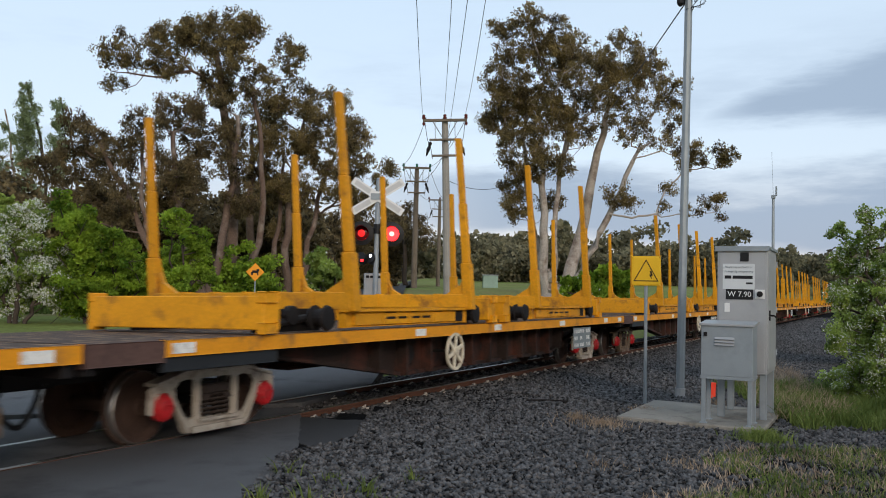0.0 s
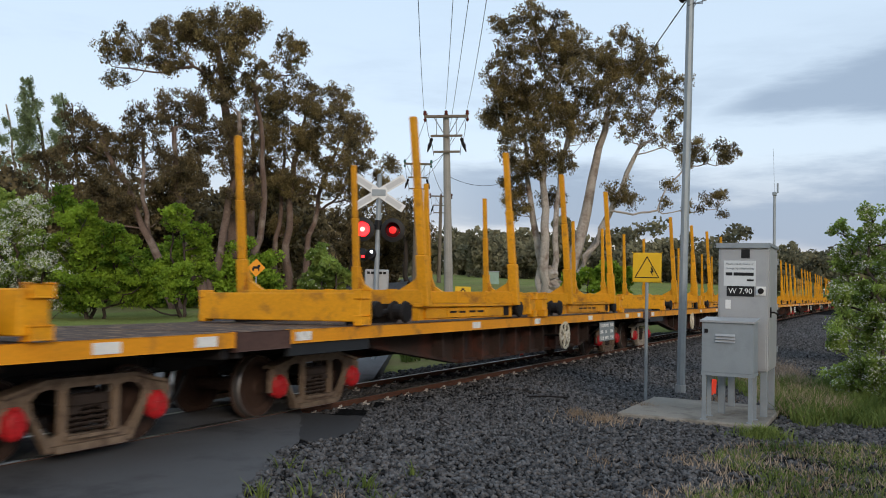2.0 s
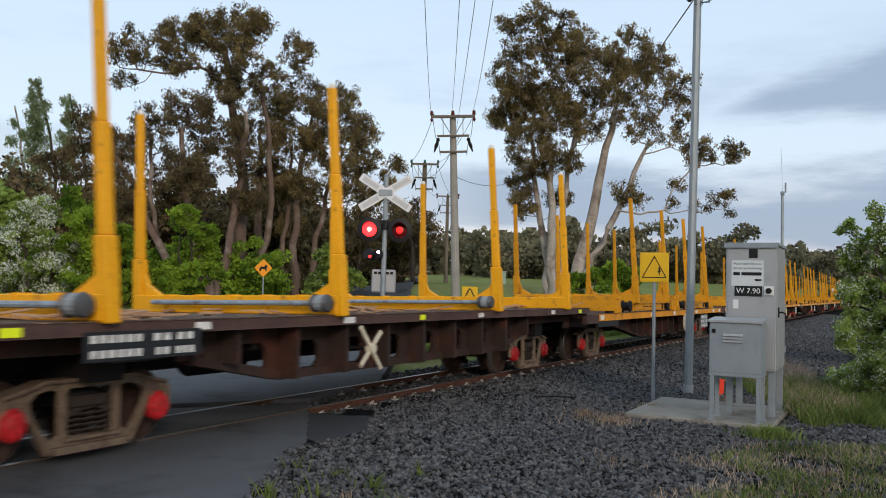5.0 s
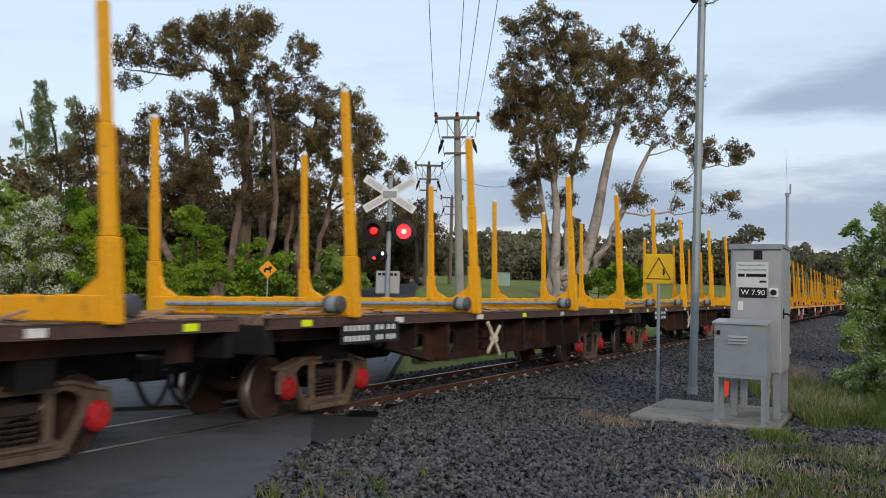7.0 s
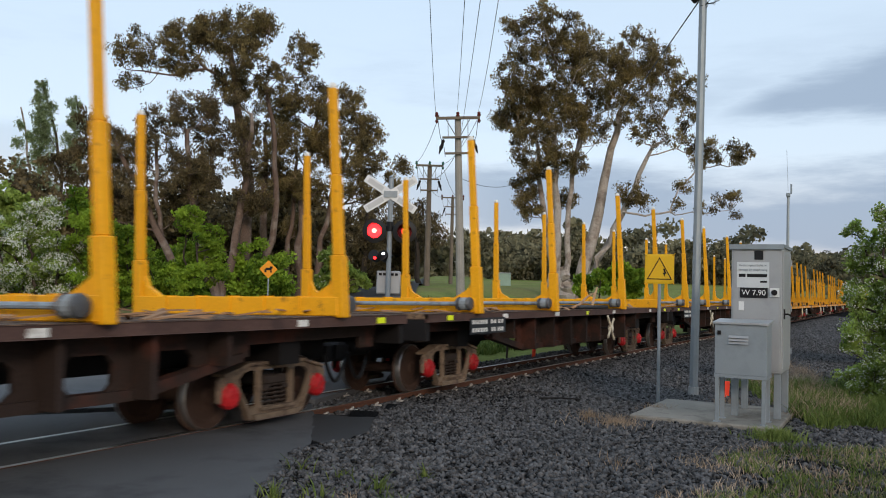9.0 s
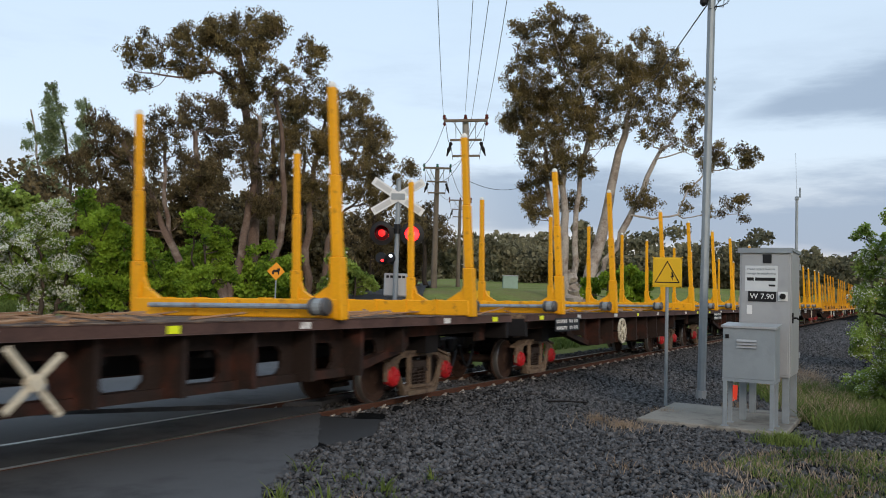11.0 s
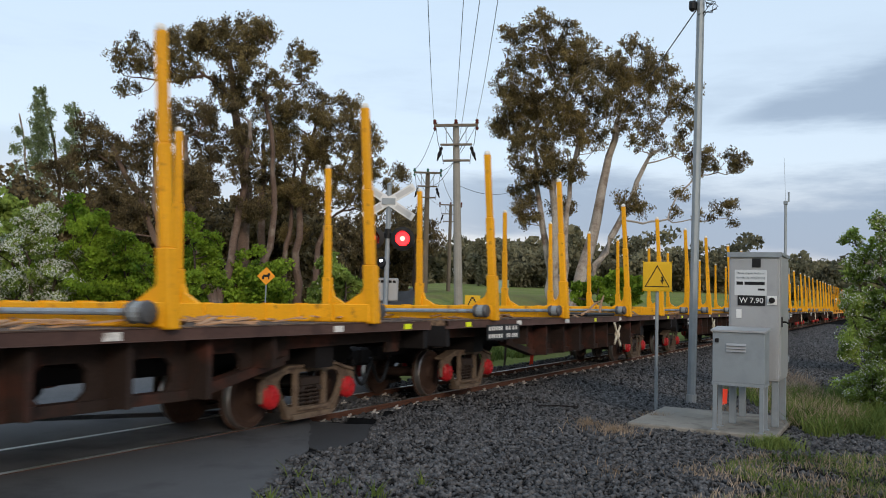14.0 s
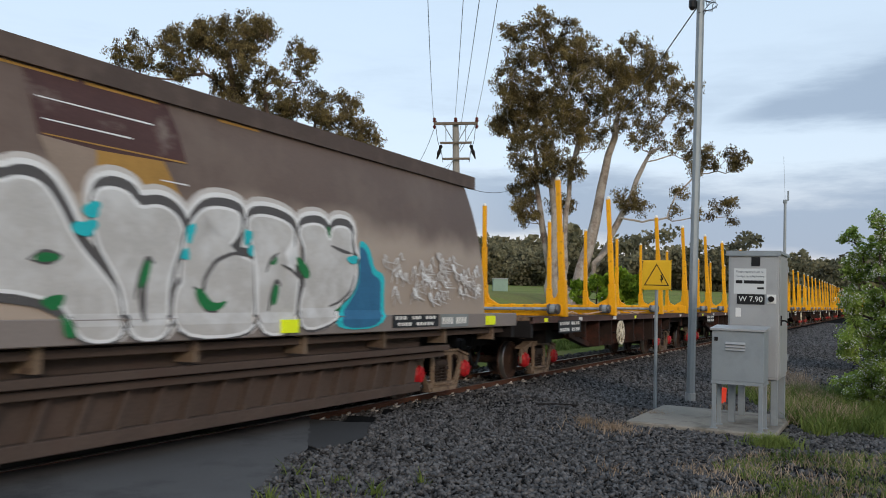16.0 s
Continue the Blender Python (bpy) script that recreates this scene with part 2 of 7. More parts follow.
SPRAY_GREEN = mat("sprayed_green", (0.015, 0.16, 0.05), 0.55, 0, 0.2, 4, 40, 0.05)
SPRAY_BLUE = mat("sprayed_blue", (0.03, 0.13, 0.25), 0.55, 0, 0.2, 3, 40, 0.05)
SPRAY_OCHRE = mat("sprayed_ochre", (0.36, 0.20, 0.05), 0.6, 0, 0.2, 3, 40, 0.05)
SPRAY_TAN = mat("dusty_tan_patch", (0.255, 0.195, 0.155), 0.65, 0, 0.15, 2, 40, 0.05)
GALV = mat("galvanised_steel", (0.27, 0.30, 0.32), 0.5, 0.3, 0.08, 2, 60, 0.04, 0.001, stain=(0.24, 0.265, 0.285), stain_amount=0.5, stain_scale=3)
GALV_LIGHT = mat("brushed_cabinet_steel", (0.36, 0.365, 0.37), 0.45, 0.3, 0.05, 2.0, 80, 0.03, 0.001, stain=(0.33, 0.335, 0.34), stain_amount=0.4, stain_scale=3)
CONCRETE = mat("concrete", (0.235, 0.215, 0.185), 0.9, 0, 0.18, 1.5, 45, 0.4, 0.004, stain=(0.13, 0.115, 0.095), stain_amount=0.4, stain_scale=2.2)
ASPHALT = mat("asphalt", (0.098, 0.096, 0.098), 0.78, 0, 0.30, 0.7, 90, 0.7, 0.006, stain=(0.052, 0.051, 0.053), stain_amount=0.38, stain_scale=0.7)
ASPHALT_DARK = mat("new_asphalt_patch", (0.046, 0.045, 0.046), 0.75, 0, 0.25, 1.2, 120, 0.5, 0.005)
# near-black bed: the shade between the stones is put into its colour
BALLAST_BED = mat("gap_shade_bed", (0.010, 0.010, 0.0105), 0.95, 0, 0.5, 1.4, 26, 1.0, 0.03, spec=0.03)
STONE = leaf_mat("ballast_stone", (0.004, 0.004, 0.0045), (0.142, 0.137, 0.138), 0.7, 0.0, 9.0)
GRASS_GROUND = mat("pasture", (0.155, 0.180, 0.050), 0.95, 0, 0.45, 0.25, 5, 0.8, 0.06, stain=(0.20, 0.165, 0.075), stain_amount=0.4, stain_scale=0.12, spec=0.05)
RAIL_RUST = mat("rusted_rail", (0.095, 0.042, 0.026), 0.85, 0.1, 0.3, 2, 40, 0.3, 0.004)
RAIL_TOP = mat("polished_rail_top", (0.42, 0.41, 0.40), 0.3, 0.9, 0.1, 3, 60, 0.03)
CLIP = mat("pale_clip", (0.42, 0.38, 0.34), 0.8, 0, 0.3, 8, 50, 0.2)
SLEEPER = mat("concrete_sleeper", (0.17, 0.16, 0.15), 0.9, 0, 0.2, 3, 40, 0.3, 0.004)
SIGN_YELLOW = mat("sign_yellow", (0.72, 0.42, 0.02), 0.45, 0, 0.06, 3, 40, 0.02)
SIGN_ORANGE = mat("sign_orange", (0.80, 0.30, 0.02), 0.45, 0, 0.06, 3, 40, 0.02)
BLACK_PAINT = mat("black_paint", (0.012, 0.012, 0.013), 0.5, 0, 0.15, 4, 40, 0.05)
WHITE_ENAMEL = mat("white_enamel", (0.68, 0.68, 0.67), 0.45, 0, 0.06, 3, 40, 0.03, stain=(0.5, 0.5, 0.48), stain_amount=0.2, stain_scale=7)
POLE_WOOD = mat("weathered_pole_timber", (0.29, 0.27, 0.24), 0.9, 0, 0.25, 1.2, 25, 0.4, 0.01)
POLE_DARK = mat("dark_pole_timber", (0.16, 0.13, 0.10), 0.9, 0, 0.25, 1.2, 25, 0.4, 0.01)
INSULATOR = mat("brown_porcelain", (0.10, 0.022, 0.016), 0.25, 0, 0.1, 5, 40, 0)
INSULATOR_GREEN = mat("green_insulator", (0.02, 0.13, 0.10), 0.3, 0, 0.1, 5, 40, 0)
WIRE = mat("line_wire", (0.05, 0.05, 0.055), 0.6, 0.4, 0.1, 5, 40, 0)
BARK_PALE = mat("pale_gum_bark", (0.37, 0.325, 0.285), 0.85, 0, 0.3, 1.2, 12, 0.5, 0.02, stain=(0.14, 0.09, 0.065), stain_amount=0.45, stain_scale=0.8)
BARK_BROWN = mat("brown_gum_bark", (0.135, 0.092, 0.072), 0.9, 0, 0.35, 1.2, 14, 0.6, 0.03, stain=(0.27, 0.22, 0.185), stain_amount=0.35, stain_scale=0.7)
BARK_DARK = mat("dark_bark", (0.06, 0.045, 0.035), 0.9, 0, 0.3, 2, 20, 0.5, 0.02)
# near-black to tan: dark hollows and lit clumps are put into the colours
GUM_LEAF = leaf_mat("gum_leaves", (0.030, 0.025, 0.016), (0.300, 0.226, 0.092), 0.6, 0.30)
# darker copy of the gum leaves, with the shade put into its colour
GUM_LEAF_SHADED = leaf_mat("shaded_gum_leaves", (0.024, 0.021, 0.014), (0.225, 0.168, 0.080), 0.6, 0.28)
HAW_LEAF = leaf_mat("hawthorn_leaves", (0.070, 0.120, 0.026), (0.400, 0.510, 0.120), 0.55, 0.5)
BRIGHT_LEAF = leaf_mat("young_green_leaves", (0.055, 0.120, 0.012), (0.360, 0.500, 0.055), 0.55, 0.5)
POPLAR_LEAF = leaf_mat("poplar_leaves", (0.15, 0.19, 0.095), (0.34, 0.41, 0.22), 0.6, 0.5)
BLOSSOM = leaf_mat("white_blossom", (0.64, 0.65, 0.58), (0.86, 0.86, 0.82), 0.7, 0.3)
FAR_LEAF = leaf_mat("distant_leaves", (0.050, 0.050, 0.034), (0.260, 0.235, 0.140), 0.9, 0.3, 0.15)
GRASS_BLADE = leaf_mat("green_grass_blades", (0.050, 0.085, 0.018), (0.19, 0.235, 0.060), 0.7, 0.3)
DRY_BLADE = leaf_mat("dry_grass_blades", (0.22, 0.155, 0.105), (0.50, 0.38, 0.27), 0.8, 0.3)
LAMP_RED = glow_mat("lit_red_lamp", (1.0, 0.010, 0.012), 8.0)
LAMP_CORE = glow_mat("lit_lamp_core", (1.0, 0.13, 0.10), 9.0)
LAMP_DIM = glow_mat("fading_red_lamp", (0.9, 0.01, 0.012), 0.9)
LAMP_WHITE = glow_mat("lit_white_lamp", (0.9, 0.93, 1.0), 6.0)
LENS_DARK = mat("unlit_red_lens", (0.10, 0.008, 0.010), 0.2, 0, 0.15, 8, 60, 0)

# ---------------------------------------------------------------- mesh tools


def part(name, bm, material, parent=None, label="", smooth=False):
    """Links a bmesh as one mesh object, under a thing where one is given."""
    me = bpy.data.meshes.new(name)
    bm.to_mesh(me)
    bm.free()
    for m in (material if isinstance(material, (list, tuple)) else (material,)):
        me.materials.append(m)
    if smooth:
        me.shade_smooth()
        me.set_sharp_from_angle(angle=radians(40))
    ob = new(name, me)
    if parent is not None:
        ob.parent = parent
    if label:
        tagged(ob, label)
    return ob


def thing(name, m, label, category, group="", kind=""):
    ob = new(name)
    ob.empty_display_size = 0.2
    ob.matrix_world = m
    return tagged(ob, label, category, group, kind)


def box(bm, x0, x1, y0, y1, z0, z1, bevel=0.0, m=None, index=0):
    r = bmesh.ops.create_cube(bm, size=1.0)
    vs = r["verts"]
    for v in vs:
        v.co = Vector(((x0 + x1) / 2 + v.co.x * (x1 - x0), (y0 + y1) / 2 + v.co.y * (y1 - y0), (z0 + z1) / 2 + v.co.z * (z1 - z0)))
        if m is not None:
            v.co = m @ v.co
    fs = {f for v in vs for f in v.link_faces}
    for f in fs:
        f.material_index = index
    if bevel > 0:
        es = list({e for v in vs for e in v.link_edges})
        bmesh.ops.bevel(bm, geom=es, offset=bevel, segments=1, affect="EDGES", profile=0.5)
    return bm


def tube(bm, points, radii, sides=8, cap=True, index=0):
    """A tapered tube along points."""
    rings = []
    pts = [Vector(p) for p in points]
    for i, p in enumerate(pts):
        d = (pts[min(i + 1, len(pts) - 1)] - pts[max(i - 1, 0)]).normalized()
        a = Vector((0, 0, 1)) if abs(d.z) < 0.9 else Vector((1, 0, 0))
        u = d.cross(a).normalized()
        w = d.cross(u)
        r = radii[i] if isinstance(radii, (list, tuple)) else radii
        rings.append([bm.verts.new(p + (u * math.cos(k * math.tau / sides) + w * math.sin(k * math.tau / sides)) * r) for k in range(sides)])
    for a, b in zip(rings, rings[1:]):
        for k in range(sides):
            f = bm.faces.new((a[k], a[(k + 1) % sides], b[(k + 1) % sides], b[k]))
            f.material_index = index
    if cap:
        bm.faces.new(rings[0][::-1]).material_index = index
        bm.faces.new(rings[-1]).material_index = index
    return bm


def lathe(bm, profile, sides=24, m=None, closed=False, index=0):
    """Turns (radius, height) pairs round the z axis, then moves them by m."""
    rings = []
    for r, z in profile:
        ring = []
        for k in range(sides):
            c = Vector((r * math.cos(k * math.tau / sides), r * math.sin(k * math.tau / sides), z))
            ring.append(bm.verts.new(m @ c if m is not None else c))
        rings.append(ring)
    pairs = list(zip(rings, rings[1:])) + ([(rings[-1], rings[0])] if closed else [])
    for a, b in pairs:
        for k in range(sides):
            bm.faces.new((a[k], a[(k + 1) % sides], b[(k + 1) % sides], b[k])).material_index = index
    if not closed:
        bm.faces.new(rings[0][::-1]).material_index = index
        bm.faces.new(rings[-1]).material_index = index
    return bm


def prism(bm, outline, y0, y1, m=None, index=0):
    """An outline of (x, z) pairs, thick from y0 to y1."""
    a = [bm.verts.new((m @ Vector((x, y0, z))) if m is not None else (x, y0, z)) for x, z in outline]
    b = [bm.verts.new((m @ Vector((x, y1, z))) if m is not None else (x, y1, z)) for x, z in outline]
    fs = [bm.faces.new(a), bm.faces.new(b[::-1])]
    for i in range(len(a)):
        j = (i + 1) % len(a)
        fs.append(bm.faces.new((a[j], a[i], b[i], b[j])))
    for f in fs:
        f.material_index = index
    bmesh.ops.recalc_face_normals(bm, faces=fs)
    return bm


def quads(name, corners, material, parent=None, label=""):
    """One mesh of many loose quads; corners is an n x 4 x 3 array."""
    n_ = len(corners)
    me = bpy.data.meshes.new(name)
    me.vertices.add(n_ * 4)
    me.vertices.foreach_set("co", np.asarray(corners, dtype=np.float32).ravel())
    me.loops.add(n_ * 4)
    me.loops.foreach_set("vertex_index", np.arange(n_ * 4, dtype=np.int32))
    me.polygons.add(n_)
    me.polygons.foreach_set("loop_start", np.arange(0, n_ * 4, 4, dtype=np.int32))
    me.polygons.foreach_set("loop_total", np.full(n_, 4, dtype=np.int32))
    me.materials.append(material)
    me.update()
    me.validate()
    ob = new(name, me)
    if parent is not None:
        ob.parent = parent
    if label:
        tagged(ob, label)
    return ob


RIGHT = Vector((0.4709, -0.8822, 0))   # across the line of sight
AHEAD = Vector((0.8822, 0.4709, 0))    # along the line of sight


def place(right, ahead, z=0.0):
    """A spot by metres to the right of the eye and ahead of it."""
    return RIGHT * right + AHEAD * ahead + Vector((0, 0, z))


# ---------------------------------------------------------------- ground


def smooth01(x, a, b):
    t = min(max((x - a) / (b - a), 0), 1)
    return t * t * (3 - 2 * t)


def ground_z(right, ahead):
    """Height of the land: flat round the crossing, rising gently behind it, hills far off."""
    z = -0.19
    w = 0.25 + 0.75 * smooth01(right, -14, 0)
    y_across = -0.8822 * right + 0.4709 * ahead
    far_side = smooth01(y_across, 11.5, 22)
    z += w * far_side * 2.2 * smooth01(ahead, 16, 52)
    z += far_side * 3.2 * smooth01(ahead, 55, 240)
    z += 16 * smooth01(ahead, 260, 900)
    z += 0.25 * smooth01(right, 6.0, 9.0) * (1 - smooth01(y_across, -1.0, 1.0))
    return z


def build_ground():
    bm = bmesh.new()
    rights = [-3000, -1500, -700, -350, -180, -110] + list(range(-80, -20, 6)) + [x * 1.0 for x in range(-20, 21, 2)] + list(range(24, 90, 6)) + [110, 180, 350, 700, 1500, 3000]
    aheads = [-1500, -400, -100, -40, -15] + list(range(-8, 30, 2)) + list(range(30, 110, 5)) + [120, 140, 170, 200, 240, 280, 340, 420, 520, 650, 800, 1000, 1500, 3000]

    def under_bed(r, a):
        """The soil lies lower where the stone bed covers it."""
        y = -0.8822 * r + 0.4709 * a
        return ground_z(r, a) - 0.14 * smooth01(y, -0.6, 1.0) * (1 - smooth01(y, 9.0, 11.5)) * smooth01(a, 6, 14)

    grid = [[bm.verts.new(place(r, a, under_bed(r, a))) for r in rights] for a in aheads]
    for i in range(len(aheads) - 1):
        for j in range(len(rights) - 1):
            bm.faces.new((grid[i][j], grid[i][j + 1], grid[i + 1][j + 1], grid[i + 1][j]))
    ob = part("ground", bm, GRASS_GROUND, smooth=True)
    tagged(ob, "green pasture with dry patches, rising to hills", "ground", kind="structure")


build_ground()


def strip(name, outline, z_of, material, label, category, thick=0.25):
    """A flat sheet with an outline of (right, ahead) pairs and a skirt down into the soil."""
    bm = bmesh.new()
    top = [bm.verts.new(place(r, a, z_of(r, a))) for r, a in outline]
    low = [bm.verts.new(v.co - Vector((0, 0, thick))) for v in top]
    bm.faces.new(top)
    for i in range(len(top)):
        j = (i + 1) % len(top)
        bm.faces.new((top[j], top[i], low[i], low[j]))
    bmesh.ops.triangulate(bm, faces=[f for f in bm.faces if len(f.verts) > 4])
    bmesh.ops.recalc_face_normals(bm, faces=bm.faces)
    ob = part(name, bm, material)
    return tagged(ob, label, category, kind="structure")

def crumbled(outline, rough):
    """Breaks a straight outline up into an uneven edge."""
    out = []
    for k, (r, a) in enumerate(outline):
        r2, a2 = outline[(k + 1) % len(outline)]
        for q in range(8):
            u = q / 8
            p = Vector((r + (r2 - r) * u, a + (a2 - a) * u, 0))
            out.append((p.x + rough * noise.noise(p * 5.0), p.y + rough * 2.2 * noise.noise(p * 5.0 + Vector((9, 0, 0)))))
    return out


strip("road", crumbled(((-1.53, -12), (-1.53, 4.5), (-1.55, 5.6), (-1.50, 6.6), (-1.56, 7.5), (-1.50, 8.4), (-1.50, 9.9), (-1.65, 11.0), (-1.95, 12.9), (-11.5, 7.9), (-11.0, -12)), 0.055), lambda r, a: -0.012, ASPHALT,
      "grey asphalt road at the level crossing", "road")
strip("road_far_side", ((-2.0, 13.5), (-1.1, 16.5), (-1.1, 30), (-9, 54), (-14.5, 48), (-21, 36), (-26, 26), (-24, 1.2), (-12.4, 8.0)), lambda r, a: -0.022, ASPHALT,
      "grey asphalt road junction beyond the tracks", "road")


def far_road():
    bm = bmesh.new()
    rows = []
    for a in (26, 34, 42, 50, 58, 66, 76, 90, 110, 140, 180):
        left = -8.5 + (a - 26) * 0.035
        right = -1.2 - (a - 26) * 0.012
        rows.append([bm.verts.new(place(r, a, ground_z(r, a) + 0.17)) for r in (left, (left + right) / 2, right)])
    for p, q in zip(rows, rows[1:]):
        for k in range(2):
            bm.faces.new((p[k], p[k + 1], q[k + 1], q[k]))
    bmesh.ops.solidify(bm, geom=bm.faces[:], thickness=0.2)
    tagged(part("road_ahead", bm, ASPHALT), "grey asphalt road climbing away between verges", "road", kind="structure")


far_road()


strip("asphalt_patch", crumbled(((-1.80, 11.9), (-0.75, 11.9), (-0.72, 11.0), (-1.05, 10.4), (-1.20, 9.7), (-1.56, 10.0)), 0.05), lambda r, a: -0.016 - 0.022 * smooth01(r, -1.55, -0.75), ASPHALT_DARK,
      "darker crumbled asphalt patch at the road edge", "road", thick=0.15)


def yard_z(r, a):
    return -0.028 - 0.12 * smooth01(r, -1.5, 1.2)


def build_ballast():
    """The stony bed: flat yard towards the viewer, raised bed under the rails."""
    bm = bmesh.new()
    xs = [7.5, 9, 11, 14, 18, 24, 32, 45, 70, 110, 180, 300]
    prof = [(2.2, -0.185), (4.3, -0.17), (6.2, -0.13), (6.7, -0.10), (9.2, -0.12), (9.8, -0.19), (10.6, -0.34)]
    rows = [[bm.verts.new((x, y, z)) for y, z in prof] for x in xs]
    for p, q in zip(rows, rows[1:]):
        for k in range(len(prof) - 1):
            bm.faces.new((p[k], q[k], q[k + 1], p[k + 1]))
    bmesh.ops.recalc_face_normals(bm, faces=bm.faces)
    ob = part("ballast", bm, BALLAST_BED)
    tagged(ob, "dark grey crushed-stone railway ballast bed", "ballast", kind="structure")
    # the yard in front of it, to the viewer's feet
    bm = bmesh.new()
    made = {}

    def corner_at(i, k):
        if (i, k) not in made:
            r, a = -1.75 + 0.45 * i, 2.0 + 0.5 * k
            made[i, k] = bm.verts.new(place(r, a, yard_z(r, a) + 0.012 * noise.noise(Vector((r * 1.5, a * 1.5, 0)))))
        return made[i, k]
    for i in range(30):
        for k in range(46):
            r, a = -1.75 + 0.45 * (i + 0.5), 2.0 + 0.5 * (k + 0.5)
            y = -0.8822 * r + 0.4709 * a
            if y > 6.9 or (a > 13 and r > 5.6 + 0.13 * (a - 13)) or r > 9.5:
                continue
            bm.faces.new((corner_at(i, k), corner_at(i + 1, k), corner_at(i + 1, k + 1), corner_at(i, k + 1)))
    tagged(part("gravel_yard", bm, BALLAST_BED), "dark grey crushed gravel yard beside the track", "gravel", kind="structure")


build_ballast()


def build_shoulder():
    """A stony shoulder between the track and the bush, in short lengths that follow the land."""
    bm = bmesh.new()
    rows = []
    for k in range(24):
        a = 14.0 + 2.0 * k
        rows.append([bm.verts.new(place(r, a, ground_z(r, a) + 0.05)) for r in (4.9 + 0.533 * (a - 14.2), 5.8 + 0.54 * (a - 14.2), 6.9 + 0.55 * (a - 14.2))])
    for p, q in zip(rows, rows[1:]):
        for k in range(2):
            bm.faces.new((p[k], p[k + 1], q[k + 1], q[k]))
    bmesh.ops.solidify(bm, geom=bm.faces[:], thickness=0.15)
    # the near-black bed colour also holds the bush's shade on this shoulder
    tagged(part("track_shoulder", bm, BALLAST_BED), "crushed-stone shoulder below the bush, its shade put into the dark colour", "gravel", kind="structure")


build_shoulder()

# ---------------------------------------------------------------- track


def build_track():
    for side, y in (("near", TRACK_Y - 0.545), ("far", TRACK_Y + 0.545)):
        rail = thing("rail", Matrix.Identity(4), "rust-brown steel rail with a worn bright top", "rail", "rails", "structure")
        bm = bmesh.new()
        out = [(-0.06, -0.15), (0.06, -0.15), (0.06, -0.135), (0.012, -0.12), (0.012, -0.045), (0.034, -0.035), (0.034, -0.004), (-0.034, -0.004), (-0.034, -0.035), (-0.012, -0.045), (-0.012, -0.12), (-0.06, -0.135)]
        prism(bm, out, -40, 330, pose(0, 0, 0, 0, 0, -90))
        part("rail_body", bm, RAIL_RUST, rail)
        bm = bmesh.new()
        box(bm, -40, 330, -0.033, 0.033, -0.004, 0.0)
        part("rail_head", bm, RAIL_TOP, rail, "bright worn rail top")
        rail.matrix_world = Matrix.Translation((0, y, 0.0 if side == "near" else -0.008))
    # flangeway slots in the road beside each rail: black strips for their shade
    for y in (TRACK_Y - 0.47, TRACK_Y + 0.47):
        bm = bmesh.new()
        box(bm, -10, 9.2, y - 0.03, y + 0.03, -0.06, -0.0105)
        tagged(part("flangeway", bm, BLACK_PAINT), "black strip for the shade in a wheel-flange slot of the road", "slot", "flangeways", "structure")
    bm = bmesh.new()
    box(bm, -1.25, 1.25, -0.11, 0.11, -0.22, -0.15, 0.015)
    sl_mesh = None
    for i in range(150):
        x = 9.4 + i * 0.685
        if sl_mesh is None:
            ob = part("sleeper", bm, SLEEPER)
            sl_mesh = ob.data
        else:
            ob = new("sleeper", sl_mesh)
        ob.matrix_world = Matrix.Translation((x, TRACK_Y, 0.045)) @ pose(0, 0, 0, 0, 0, 90 + random.uniform(-1, 1))
        tagged(ob, "weathered grey sleeper bedded in ballast", "sleeper", "sleepers", "structure")
    # spring clips that show as pale marks along the near rail
    bm = bmesh.new()
    tube(bm, [(0, 0, 0), (0.05, -0.05, 0.03), (0.10, -0.02, 0.035), (0.12, 0.03, 0.02)], 0.012, 5)
    box(bm, -0.07, 0.07, -0.11, -0.02, -0.01, 0.01)
    clip = None
    for i in range(60):
        for y in (TRACK_Y - 0.62, TRACK_Y + 0.46):
            if clip is None:
                ob = part("rail_clip", bm, CLIP)
                clip = ob.data
            else:
                ob = new("rail_clip", clip)
            ob.matrix_world = Matrix.Translation((9.4 + i * 0.685, y, -0.09)) @ pose(0, 0, 0, 0, 0, random.uniform(-8, 8))
            tagged(ob, "pale steel rail clip", "clip", "rail clips", "structure")


build_track()

# ---------------------------------------------------------------- train
WHEEL_R = 0.408
WHEELSETS = []
HALF = 1.82      # half the spread of the stakes
DECK = 1.62      # half the width of the decks


